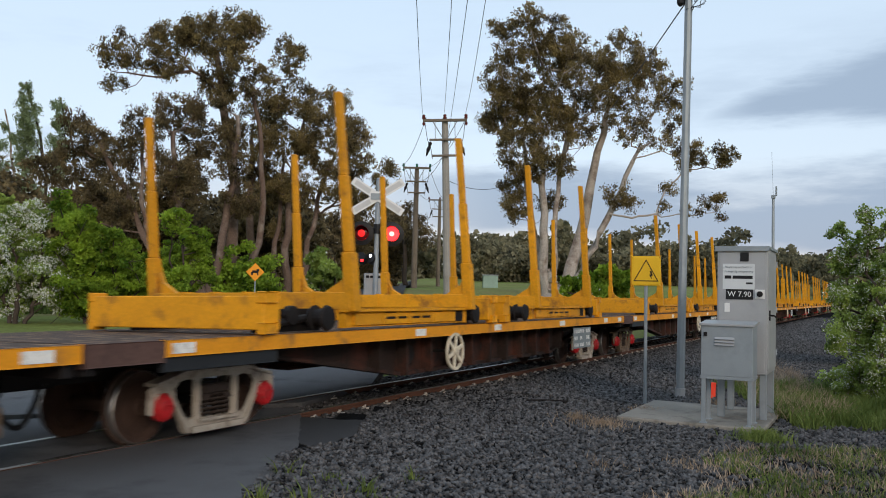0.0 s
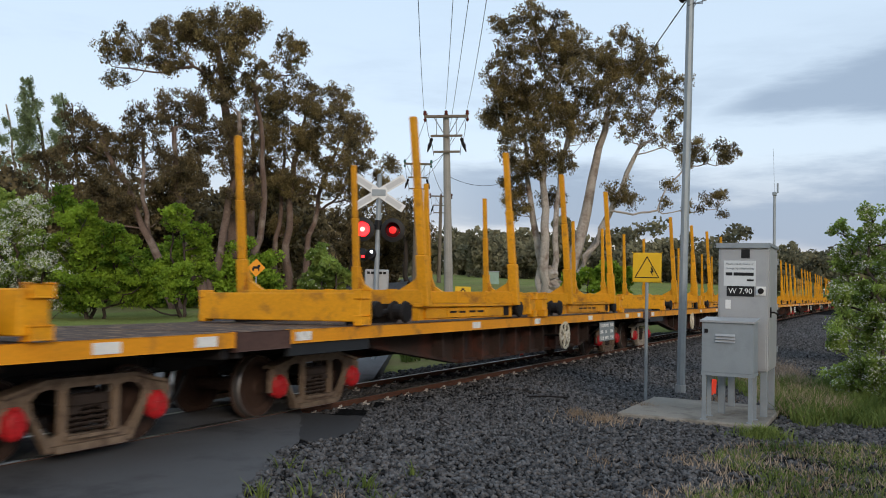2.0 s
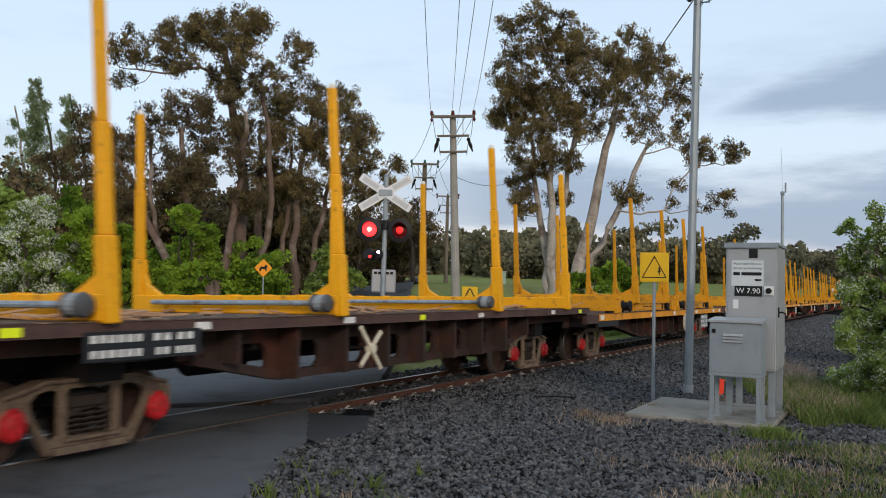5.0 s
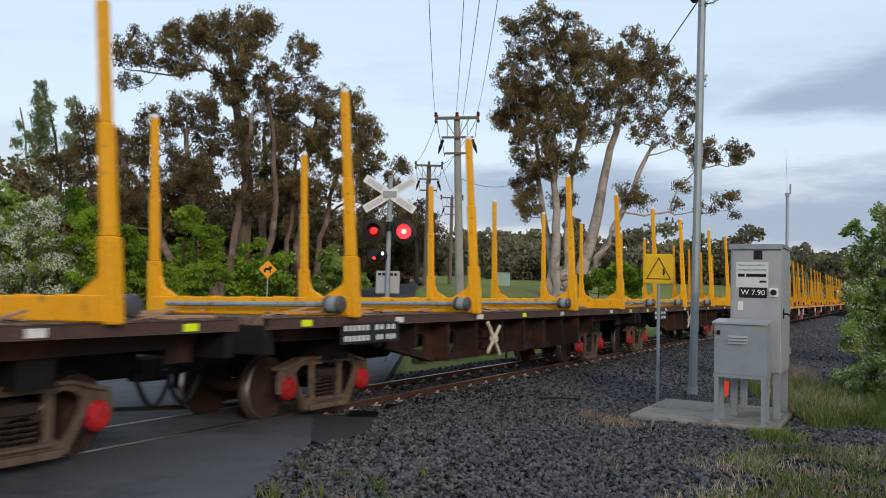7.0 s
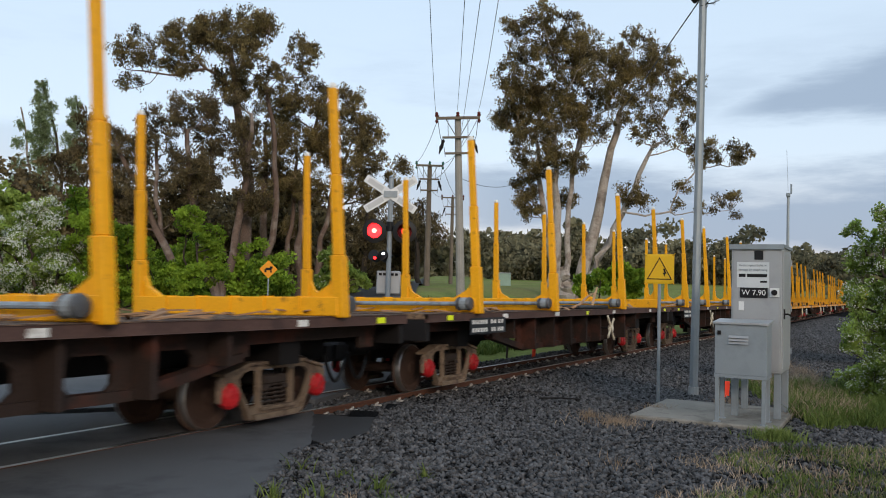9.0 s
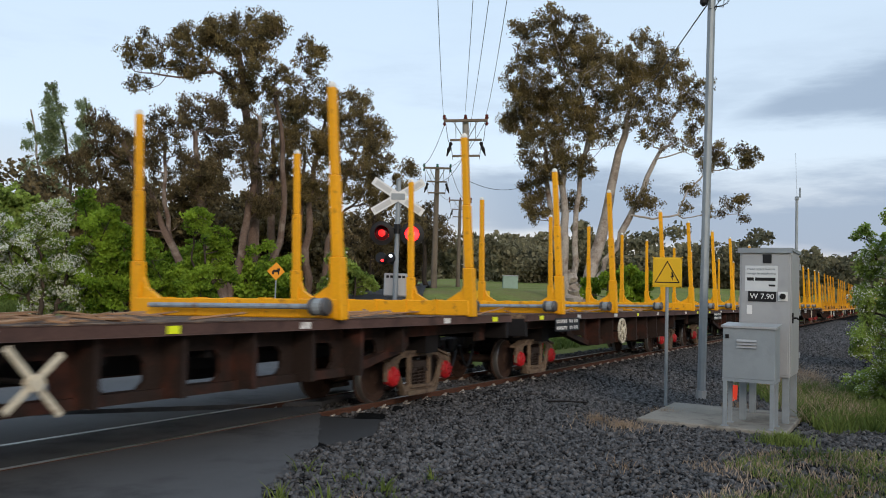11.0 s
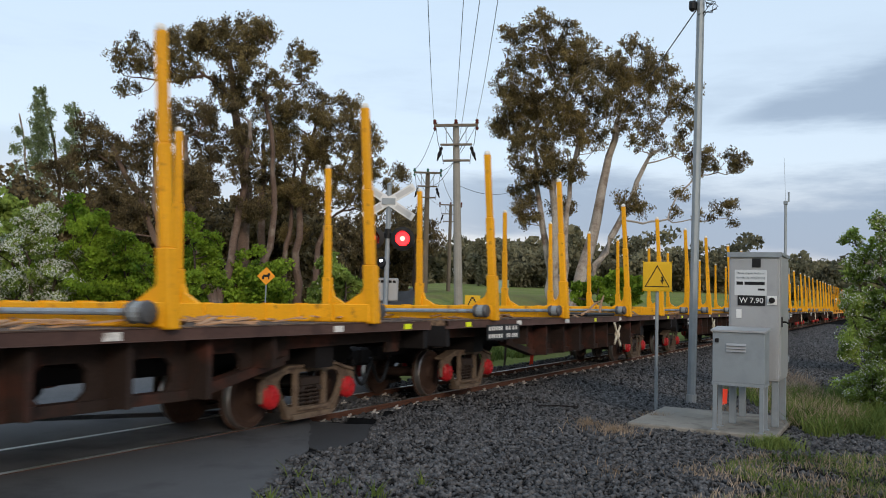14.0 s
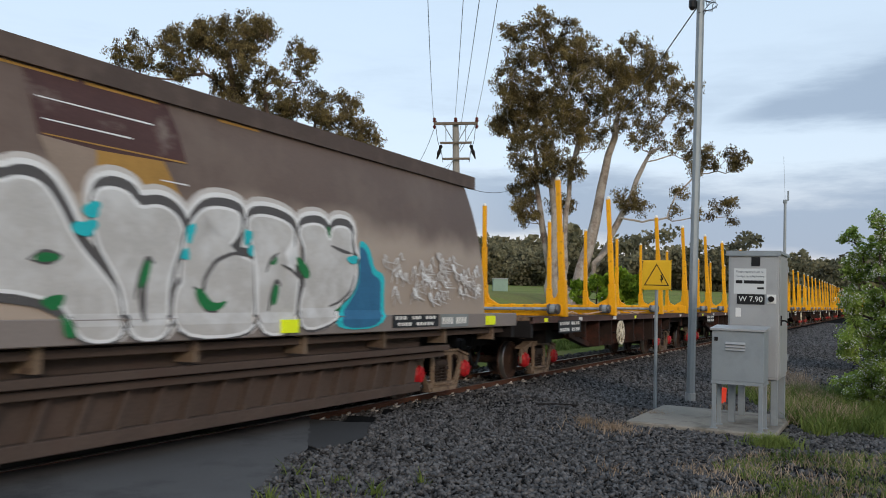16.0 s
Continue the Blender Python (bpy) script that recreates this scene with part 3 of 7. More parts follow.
def wheelset(parent, x):
    bm = bmesh.new()
    # hub, web, rim face, tread, flange, inner face
    outer = [(0.02, 0.085), (0.09, 0.085), (0.115, 0.06), (0.29, 0.03), (0.335, 0.062), (0.395, 0.062)]
    tread = [(0.395, 0.062), (0.406, 0.054), (0.410, -0.035)]
    inner = [(0.410, -0.035), (0.436, -0.045), (0.436, -0.068), (0.33, -0.068), (0.29, -0.01), (0.10, -0.04), (0.02, -0.04)]
    for s in (-1, 1):
        m = Matrix.Translation((0, 0.545 * s, 0)) @ (pose(0, 0, 0, 90) if s < 0 else pose(0, 0, 0, -90))
        for prof, ix in ((outer, 0), (tread, 1), (inner, 0)):
            rings = [[bm.verts.new(m @ Vector((r * math.cos(k * math.tau / 28), r * math.sin(k * math.tau / 28), z))) for k in range(28)] for r, z in prof]
            for a, b in zip(rings, rings[1:]):
                for k in range(28):
                    bm.faces.new((a[k], a[(k + 1) % 28], b[(k + 1) % 28], b[k])).material_index = ix
    tube(bm, [(0, -0.6, 0), (0, 0.6, 0)], 0.085, 12)
    bmesh.ops.remove_doubles(bm, verts=bm.verts, dist=0.0005)
    bmesh.ops.recalc_face_normals(bm, faces=bm.faces)
    ob = part("wheelset", bm, (WHEEL_STEEL, TREAD), parent, "rusty wheels with bright worn treads")
    ob.matrix_parent_inverse = Matrix.Translation((x, 0, WHEEL_R))
    WHEELSETS.append(ob)
    return ob


def cast_plate(bm, outer, holes, y0, y1):
    """A plate of (x, z) outlines with holes through it, from y0 to y1."""
    edges = []
    for loop in [outer] + holes:
        vs = [bm.verts.new((x, y0, z)) for x, z in loop]
        edges += [bm.edges.new((vs[k], vs[(k + 1) % len(vs)])) for k in range(len(vs))]
    made = bmesh.ops.triangle_fill(bm, edges=edges, use_beauty=True, normal=(0, 1, 0))
    faces = [g for g in made["geom"] if isinstance(g, bmesh.types.BMFace)]
    ex = bmesh.ops.extrude_face_region(bm, geom=faces)
    for v in ex["geom"]:
        if isinstance(v, bmesh.types.BMVert):
            v.co.y = y1
    bmesh.ops.recalc_face_normals(bm, faces=bm.faces)
    return bm


def both_sides(half):
    """Mirrors the right half of an outline to the left."""
    return half + [(-x, z) for x, z in reversed(half) if abs(x) > 1e-6]


def bogie(parent, x, base=1.72, cast=None):
    cast = cast or BOGIE_STEEL
    b = new("bogie")
    b.parent = parent
    b.location = (x, 0, 0)
    h = base / 2
    frame_half = [(0.0, 0.775), (0.52, 0.77), (0.66, 0.735), (h + 0.12, 0.665), (h + 0.19, 0.62), (h + 0.20, 0.36), (h + 0.13, 0.34), (h + 0.11, 0.53), (h - 0.11, 0.55),
                  (h - 0.13, 0.44), (h - 0.20, 0.40), (0.50, 0.12), (0.42, 0.09), (0.0, 0.09)]
    window = [(0.37, 0.68), (0.46, 0.705), (0.60, 0.68), (0.675, 0.61), (0.66, 0.50), (0.55, 0.32), (0.46, 0.225), (0.37, 0.26)]
    middle = [(0.255, 0.70), (0.275, 0.64), (0.265, 0.42), (0.275, 0.29), (0.25, 0.24), (-0.25, 0.24), (-0.275, 0.29), (-0.265, 0.42), (-0.275, 0.64), (-0.255, 0.70)]
    for s in (-1, 1):
        bm = bmesh.new()
        cast_plate(bm, both_sides(frame_half), [window, [(-x_, z) for x_, z in reversed(window)], middle], s * 0.895, s * 0.93)
        # flanges along the top, the sloping arms and the spring seat
        prism(bm, [(-0.55, 0.80), (0.55, 0.80), (0.55, 0.765), (-0.55, 0.765)], s * 0.77, s * 0.975)
        for q in (-1, 1):
            prism(bm, [(q * 0.55, 0.80), (q * 0.68, 0.762), (q * (h + 0.12), 0.69), (q * (h + 0.12), 0.655), (q * 0.66, 0.728), (q * 0.55, 0.765)], s * 0.77, s * 0.975)
            prism(bm, [(q * (h - 0.17), 0.42), (q * (h - 0.20), 0.37), (q * 0.50, 0.09), (q * 0.46, 0.13)], s * 0.87, s * 0.965)
            prism(bm, [(q * 0.30, 0.66), (q * 0.345, 0.66), (q * 0.345, 0.22), (q * 0.30, 0.22)], s * 0.885, s * 0.95)
            box(bm, q * h - 0.10, q * h + 0.10, min(s * 0.82, s * 0.955), max(s * 0.82, s * 0.955), 0.50, 0.57, 0.01)
        prism(bm, [(-0.46, 0.155), (0.46, 0.155), (0.42, 0.085), (-0.42, 0.085)], s * 0.77, s * 0.985)
        prism(bm, [(-0.31, 0.235), (0.31, 0.235), (0.31, 0.20), (-0.31, 0.20)], s * 0.77, s * 0.985)
        part("side_frame", bm, cast, b)
        bm = bmesh.new()
        box(bm, -0.23, 0.23, min(s * 0.76, s * 0.945), max(s * 0.76, s * 0.945), 0.505, 0.62, 0.02)
        for q in (-1, 1):
            prism(bm, [(q * 0.10, 0.50), (q * 0.23, 0.50), (q * 0.255, 0.44), (q * 0.16, 0.44)], s * 0.80, s * 0.94)
        part("bolster_end", bm, SPRING_STEEL, b)
        for px in (-0.165, 0.0, 0.165):
            bm = bmesh.new()
            pts = []
            for k in range(31):
                an = k * math.tau / 6
                pts.append((px + 0.062 * math.cos(an), s * 0.87 + 0.062 * math.sin(an), 0.245 + 0.265 * k / 30))
            tube(bm, pts, 0.0165, 4)
            part("spring", bm, SPRING_STEEL, b)
        for q in (-1, 1):
            bm = bmesh.new()
            m = Matrix.Translation((q * h, s * 0.93, 0.42)) @ pose(0, 0, 0, 90 if s < 0 else -90)
            lathe(bm, [(0.125, -0.10), (0.14, -0.01), (0.14, 0.03), (0.122, 0.055), (0.115, 0.08), (0.09, 0.095), (0.02, 0.098)], 16, m @ Matrix.Diagonal((0.86, 1.12, 1, 1)))
            box(bm, q * h - 0.105, q * h + 0.105, min(s * 0.86, s * 0.965), max(s * 0.86, s * 0.965), 0.30, 0.575, 0.03)
            for k in range(3):
                a = k * math.tau / 3 + 0.5
                lathe(bm, [(0.016, 0.09), (0.016, 0.115)], 6, m @ Matrix.Translation((0.055 * math.cos(a), 0.055 * math.sin(a), 0)))
            bmesh.ops.recalc_face_normals(bm, faces=bm.faces)
            part("axle_cap", bm, RED_CAP, b, "red axle-box cap")
    bm = bmesh.new()
    box(bm, -0.17, 0.17, -0.80, 0.80, 0.50, 0.66, 0.02)
    box(bm, -0.5, 0.5, -0.3, 0.3, 0.60, 0.78)
    part("bolster_beam", bm, DARK_STEEL, b)
    for q in (-1, 1):
        bm = bmesh.new()
        box(bm, q * 0.36 - 0.05, q * 0.36 + 0.05, -0.70, 0.70, 0.30, 0.40, 0.01)
        for y in (-0.545, 0.545):
            box(bm, q * 0.40 - 0.03, q * 0.40 + 0.06, y - 0.06, y + 0.06, 0.26, 0.48, 0.01)
        part("brake_beam", bm, DARK_STEEL, b)
    for q in (-1, 1):
        wheelset(b, q * h)
    return b


def stake_frame(parent, x, z0, z1, top, worn, gusset=0.40, winch=0.30, cap=True, blue=False):
    """A U of yellow steel across the wagon: cross beam, two gussets and two posts."""
    material = YELLOW_WORN if worn else YELLOW
    f = new("stake_frame")
    f.parent = parent
    f.location = (x, 0.14, 0)
    back = 0.30 if worn else 0.15
    bm = bmesh.new()
    box(bm, -0.10, 0.10, -HALF, HALF, z0, z1, 0.012)
    for k in range(5):
        y = -1.2 + k * 0.6
        box(bm, -0.115, 0.115, y - 0.03, y + 0.03, z0 + 0.02, z1 + 0.012)
    for s in (-1, 1):
        m = pose(0, 0, 0, 0, 0, 90)
        prism(bm, [(s * (HALF - 0.06), z1 - 0.01), (s * (HALF - 0.06 - gusset), z1 - 0.01), (s * (HALF - 0.06 - 0.25 * gusset), z1 + 0.16), (s * (HALF - 0.06), z1 + gusset)], -0.05, 0.05, m)
    part("cross_beam", bm, material, f)
    for s in (-1, 1):
        bm = bmesh.new()
        lean = -0.05 * s
        zb = z0 - 0.02
        foot = Vector((0, s * HALF, zb))
        head = Vector((-back, s * HALF + lean * 1.4, top))

        def on(t):
            return foot + (head - foot) * t
        def ring_box(t0, t1, w, d):
            a, b_ = on(t0), on(t1)
            vs = []
            for c in (a, b_):
                vs.append([bm.verts.new(c + Vector((sx * w, sy * d, 0))) for sx, sy in ((-1, -1), (1, -1), (1, 1), (-1, 1))])
            for k in range(4):
                bm.faces.new((vs[0][k], vs[0][(k + 1) % 4], vs[1][(k + 1) % 4], vs[1][k]))
            bm.faces.new(vs[0][::-1])
            bm.faces.new(vs[1])
        ring_box(0.0, 0.27, 0.076, 0.086)
        ring_box(0.27, 0.62, 0.058, 0.064)
        ring_box(0.62, 1.0, 0.048, 0.052)
        bmesh.ops.bevel(bm, geom=bm.edges[:], offset=0.012, segments=1, affect="EDGES")
        post = part("stake", bm, material, f, "tall tapered yellow steel stake")
        if cap:
            bm = bmesh.new()
            c = on(1.0)
            lathe(bm, [(0.05, -0.01), (0.056, 0.02), (0.04, 0.06), (0.01, 0.075)], 10, Matrix.Translation(c))
            part("stake_cap", bm, WHITE_PAINT, post, "pale worn stake tip")
    if winch:
        bm = bmesh.new()
        wr = 0.17 if worn else 0.12
        lathe(bm, [(0.04, -0.14), (wr - 0.02, -0.13), (wr, -0.09), (wr * 0.7, -0.07), (wr * 0.7, 0.07), (wr, 0.09), (wr - 0.02, 0.13), (0.04, 0.14)], 16, Matrix.Translation((winch, -HALF + 0.14, z0 + (0.15 if not worn else -0.10))) @ pose(0, 0, 0, 90))
        bmesh.ops.recalc_face_normals(bm, faces=bm.faces)
        w = part("strap_winch", bm, STRAP_GREY if not worn else DARK_STEEL, f, "strap winch drum beside the stake")
        if not worn:
            bm = bmesh.new()
            tube(bm, [(winch, -HALF + 0.2, z0 + 0.15), (winch, HALF - 0.5, z0 + 0.15)], 0.035, 8)
            part("winch_shaft", bm, WINCH_BLUE, w, "pale blue-grey winch shaft")
            bm = bmesh.new()
            lathe(bm, [(0.085, -0.065), (0.105, -0.06), (0.11, 0.0), (0.105, 0.06), (0.085, 0.065)], 14, Matrix.Translation((winch, -HALF + 0.14, z0 + (0.15 if not worn else 0.02))) @ pose(0, 0, 0, 90))
            part("strap", bm, STRAP_BLUE if blue else STRAP_PALE, w, "rolled blue webbing strap" if blue else "rolled grey webbing strap")
    return f


def bars_plate(parent, x0, x1, z0, z1, y, base, ink, rows, name="number_plate", label=""):
    """A painted plate whose writing cannot be read: rows of plain bars."""
    bm = bmesh.new()
    box(bm, x0, x1, y - 0.012, y, z0, z1)
    p = part(name, bm, base, parent, label or "painted plate with unreadable white markings")
    bm = bmesh.new()
    hgt = (z1 - z0) / len(rows)
    for i, spans in enumerate(rows):
        zt = z1 - hgt * i
        for a, b in spans:
            n_ = max(2, round((b - a) * (x1 - x0) / 0.11))
            st = (b - a) / n_
            for q in range(n_):
                xa = a + st * q
                box(bm, x0 + (x1 - x0) * xa, x0 + (x1 - x0) * (xa + st * 0.62), y - 0.016, y - 0.011, zt - hgt * 0.76, zt - hgt * 0.24)
    tagged(part("marking", bm, ink, p, "white painted markings"), kind="stuff")
    return p


def hand_wheel(parent, x, z, y, spokes=6, bare=False):
    bm = bmesh.new()
    m = Matrix.Translation((x, y, z)) @ pose(0, 0, 0, 90)
    if not bare:
        lathe(bm, [(0.275, -0.02), (0.315, -0.02), (0.315, 0.02), (0.275, 0.02)], 28, m, closed=True)
    lathe(bm, [(0.07, -0.05), (0.07, 0.05)], 12, m)
    bmesh.ops.recalc_face_normals(bm, faces=bm.faces)
    w = part("brake_wheel", bm, CREAM_PAINT, parent, "cream-painted brake hand wheel")
    for k in range(spokes):
        a = k * math.tau / spokes + (0.72 if bare else 0.35)
        r = 0.30 if not bare else 0.34 + 0.05 * (k % 2)
        bm = bmesh.new()
        mm = m @ pose(0, 0, 0, 0, 0, math.degrees(a))
        box(bm, 0.05, r, -0.03, 0.03, -0.018, 0.018, 0.006, mm)
        part("spoke", bm, CREAM_PAINT, w)
    bm = bmesh.new()
    tube(bm, [(x, y, z), (x, y + 0.5, z)], 0.025, 8)
    part("brake_shaft", bm, DARK_STEEL, w)
    return w


def coupler(parent, x, sgn):
    bm = bmesh.new()
    box(bm, min(x, x - sgn * 0.9), max(x, x - sgn * 0.9), -0.09, 0.09, 0.66, 0.84, 0.02)
    box(bm, min(x, x - sgn * 0.26), max(x, x - sgn * 0.26), -0.15, 0.13, 0.60, 0.90, 0.04)
    part("coupler", bm, DARK_STEEL, parent)
    bm = bmesh.new()
    pts = []
    for k in range(11):
        t = k / 10
        pts.append((x - sgn * (0.55 - 0.6 * t), -0.35, 0.75 - 0.42 * math.sin(math.pi * t)))
    tube(bm, pts, 0.03, 6)
    part("air_hose", bm, BLACK_PAINT, parent, "hanging black rubber brake hose")


def log_wagon(x_rear, spots, bare_wheel, load, plate_x, wheel_x):
    """Brown flat wagon with four yellow stake frames, open-sided deep girders."""
    L = 16.37
    w = thing("log_wagon", Matrix.Translation((x_rear, TRACK_Y, 0)), "empty brown flat wagon with tall yellow log stakes", "rail wagon", "train")
    bm = bmesh.new()
    box(bm, 0.30, L - 0.30, -DECK, DECK + 0.3, 1.28, 1.37)
    part("deck", bm, DECK_WOOD, w, "worn deck strewn with bark")
    for s in (-1, 1):
        bm = bmesh.new()
        far = 0.3 if s > 0 else 0.0
        box(bm, 0.30, L - 0.30, s * (DECK - 0.05 + far), s * (DECK + 0.02 + far), 1.235, 1.36, 0.008)
        part("side_sill", bm, BROWN_EDGE, w)
        # fish-bellied girder with framed openings between posts
        bm = bmesh.new()
        y0, y1 = s * 1.16, s * 1.22
        lo, hi = min(y0, y1), max(y0, y1)
        prism(bm, [(0.5, 1.27), (L - 0.5, 1.27), (L - 0.5, 1.06), (L - 3.7, 1.04), (3.7, 1.04), (0.5, 1.06)], y0, y1)
        prism(bm, [(3.4, 0.96), (5.0, 0.68), (L - 5.0, 0.68), (L - 3.4, 0.96), (L - 3.4, 0.86), (L - 4.9, 0.57), (4.9, 0.57), (3.4, 0.86)], y0 - 0.05 * s, y1 + 0.06 * s)
        for x in (0.55, 3.25, L - 3.6, L - 0.9):
            box(bm, x, x + 0.35, lo, hi, 0.90, 1.1)
        n_posts = 9
        for k in range(n_posts):
            x = 3.9 + k * (L - 7.8) / (n_posts - 1)
            mid = 0 < k < n_posts - 1
            box(bm, x - 0.24, x + 0.24, lo, hi, 0.60 if mid else 0.84, 1.08)
            for q in (-1, 1):
                prism(bm, [(x + q * 0.24, 1.06), (x + q * 0.36, 1.06), (x + q * 0.24, 0.95)], y0, y1)
                if mid:
                    prism(bm, [(x + q * 0.24, 0.66), (x + q * 0.36, 0.66), (x + q * 0.24, 0.77)], y0, y1)
            box(bm, x - 0.035, x + 0.035, min(y1, y1 + 0.30 * s), max(y1, y1 + 0.30 * s), 0.59 if mid else 0.85, 1.25)
        part("side_girder", bm, RUST_STEEL, w)
    bm = bmesh.new()
    box(bm, 0.4, L - 0.4, -0.22, 0.22, 0.74, 1.28)
    part("centre_sill", bm, DARK_STEEL, w)
    for x in (0.30, L - 0.42):
        bm = bmesh.new()
        box(bm, x, x + 0.12, -DECK + 0.03, DECK - 0.03, 0.94, 1.28, 0.01)
        part("headstock", bm, DARK_STEEL, w)
    for x in (2.4, L - 2.4):
        bm = bmesh.new()
        box(bm, x - 0.2, x + 0.2, -1.16, 1.16, 0.76, 1.2)
        part("body_bolster", bm, DARK_STEEL, w)
    for k in range(6):
        x = 4.6 + k * (L - 9.2) / 5
        bm = bmesh.new()
        box(bm, x - 0.05, x + 0.05, -1.15, 1.15, 0.95, 1.27)
        part("cross_bearer", bm, DARK_STEEL, w)
    for x in spots:
        stake_frame(w, x, 1.37, 1.62, 4.33, False, winch=0.26 if x == spots[-1] else -0.24, blue=x == spots[-1])
    for x in (2.40, L - 2.40):
        bogie(w, x)
    coupler(w, 0.02, -1)
    coupler(w, L - 0.02, 1)
    Y = -DECK - 0.02
    bars_plate(w, plate_x, plate_x + 1.45, 1.00, 1.275, Y - 0.012, PLATE_BLACK, WHITE_PAINT, [[(0.05, 0.48), (0.56, 0.74), (0.77, 0.95)], [(0.05, 0.48), (0.58, 0.72), (0.76, 0.95)]])
    bm = bmesh.new()
    box(bm, plate_x + 0.3, plate_x + 0.9, -DECK + 0.02, Y - 0.002, 0.98, 1.18)
    part("plate_bracket", bm, DARK_STEEL, w)
    for x, m_, wd in ((1.0, REFLECT, 0.2), (L - 1.0, REFLECT, 0.2), (7.9, REFLECT, 0.16), (5.9, WHITE_PAINT, 0.26), (10.0, WHITE_PAINT, 0.2), (3.2, WHITE_PAINT, 0.22), (13.6, WHITE_PAINT, 0.2)):
        bm = bmesh.new()
        box(bm, x - wd / 2, x + wd / 2, Y - 0.008, Y + 0.002, 1.255, 1.335)
        part("reflector", bm, m_, w)
    hand_wheel(w, wheel_x, 0.90, Y - 0.06, 6 if not bare_wheel else 4, bare_wheel)
    for x in (5.6, 10.2):
        bm = bmesh.new()
        lathe(bm, [(0.17, -0.55), (0.2, -0.5), (0.2, 0.5), (0.17, 0.55)], 14, Matrix.Translation((x, 0.45, 0.72)) @ pose(0, 0, 0, 0, 90))
        bmesh.ops.recalc_face_normals(bm, faces=bm.faces)
        part("air_tank", bm, DARK_STEEL, w)
    # bark and sticks left on the deck
    bm = bmesh.new()
    rnd = random.Random(load)
    for k in range(170):
        x = rnd.choice((rnd.uniform(0.6, L - 0.6), rnd.gauss(rnd.choice(spots) + 1.0, 0.5)))
        x = min(max(x, 0.7), L - 0.7)
        y = rnd.uniform(-1.42, 1.4)
        ln = rnd.uniform(0.15, 0.8)
        mm = Matrix.Translation((x, y, 1.375 + rnd.uniform(0, 0.06))) @ pose(0, 0, 0, rnd.uniform(-12, 12), rnd.uniform(-9, 9), rnd.uniform(-50, 50))
        box(bm, -ln / 2, ln / 2, -0.03, 0.03, -0.008, 0.012, 0, mm)
    tagged(part("bark_litter", bm, BARK_LITTER, w, "loose strips of bark and sticks"), kind="stuff")
    return w


def cradle(parent, x0, x1, p0, p1):
    """A yellow frame locked on the wagon: cross boxes at its ends and low side rails with plates."""
    c = new("stake_cradle")
    c.parent = parent
    near = 1.68
    wd = near
    for x in (x0, x1 - 0.30):
        bm = bmesh.new()
        box(bm, x, x + 0.30, -wd, wd - 0.45, 1.26, 1.66, 0.012)
        part("end_box", bm, YELLOW_WORN, c)
    for s in (-1, 1):
        wd = near if s < 0 else near - 0.48
        bm = bmesh.new()
        box(bm, p0 - 0.05, p1 + 0.05, s * (wd - 0.20), s * (wd - 0.10), 1.24, 1.46, 0.01)
        box(bm, p0 - 0.1, p1 + 0.1, s * (wd - 0.16), s * (wd - 0.02), 1.455, 1.50, 0.006)
        part("side_rail", bm, YELLOW_WORN, c)
        for k in range(4):
            x = p0 + 0.55 + k * (p1 - p0 - 1.4) / 3
            # solid dark plate on the rail in place of an opening's shade
            bm = bmesh.new()
            box(bm, x + 0.46, x + 0.74, s * (wd - 0.11), s * (wd - 0.085), 1.26, 1.44)
            part("rail_opening", bm, DARK_STEEL, c)
            bm = bmesh.new()
            box(bm, x - 0.42, x + 0.42, s * (wd - 0.11), s * (wd - 0.07), 1.27, 1.43, 0.006)
            pl = part("rail_panel", bm, YELLOW_WORN, c)
            if s < 0 and k in (1, 2):
                bm = bmesh.new()
                for q in range(2):
                    box(bm, x - 0.32 + q * 0.34, x - 0.06 + q * 0.34, -(wd - 0.066), -(wd - 0.071), 1.34, 1.375)
                part("marking", bm, DARK_STEEL, pl, "faint unreadable black stencil")
        # dark lock gear in the open bays next to the end boxes
        for xa, xb in ((x0 + 0.32, p0 - 0.2), (p1 + 0.2, x1 - 0.32)):
            bm = bmesh.new()
            box(bm, xa, xb, min(s * (wd - 0.45), s * (wd - 0.40)), max(s * (wd - 0.45), s * (wd - 0.40)), 1.21, 1.50)
            tube(bm, [(xa + 0.1, s * (wd - 0.3), 1.30), (xb - 0.1, s * (wd - 0.3), 1.42)], 0.05, 8)
            lathe(bm, [(0.04, -0.06), (0.12, -0.05), (0.12, 0.05), (0.04, 0.06)], 12, Matrix.Translation((xa * 0.6 + xb * 0.4, s * (wd - 0.28), 1.42)) @ pose(0, 0, 0, 90))
            part("lock_gear", bm, DARK_STEEL, c, "dark greasy lock gear")
        for x in (x0, x1 - 0.2):
            for z in (1.22, 1.58):
                bm = bmesh.new()
                box(bm, x - 0.01, x + 0.21, s * (wd - 0.08), s * (wd + 0.03), z, z + 0.12, 0.012)
                part("corner_casting", bm, YELLOW_WORN, c)
    return c


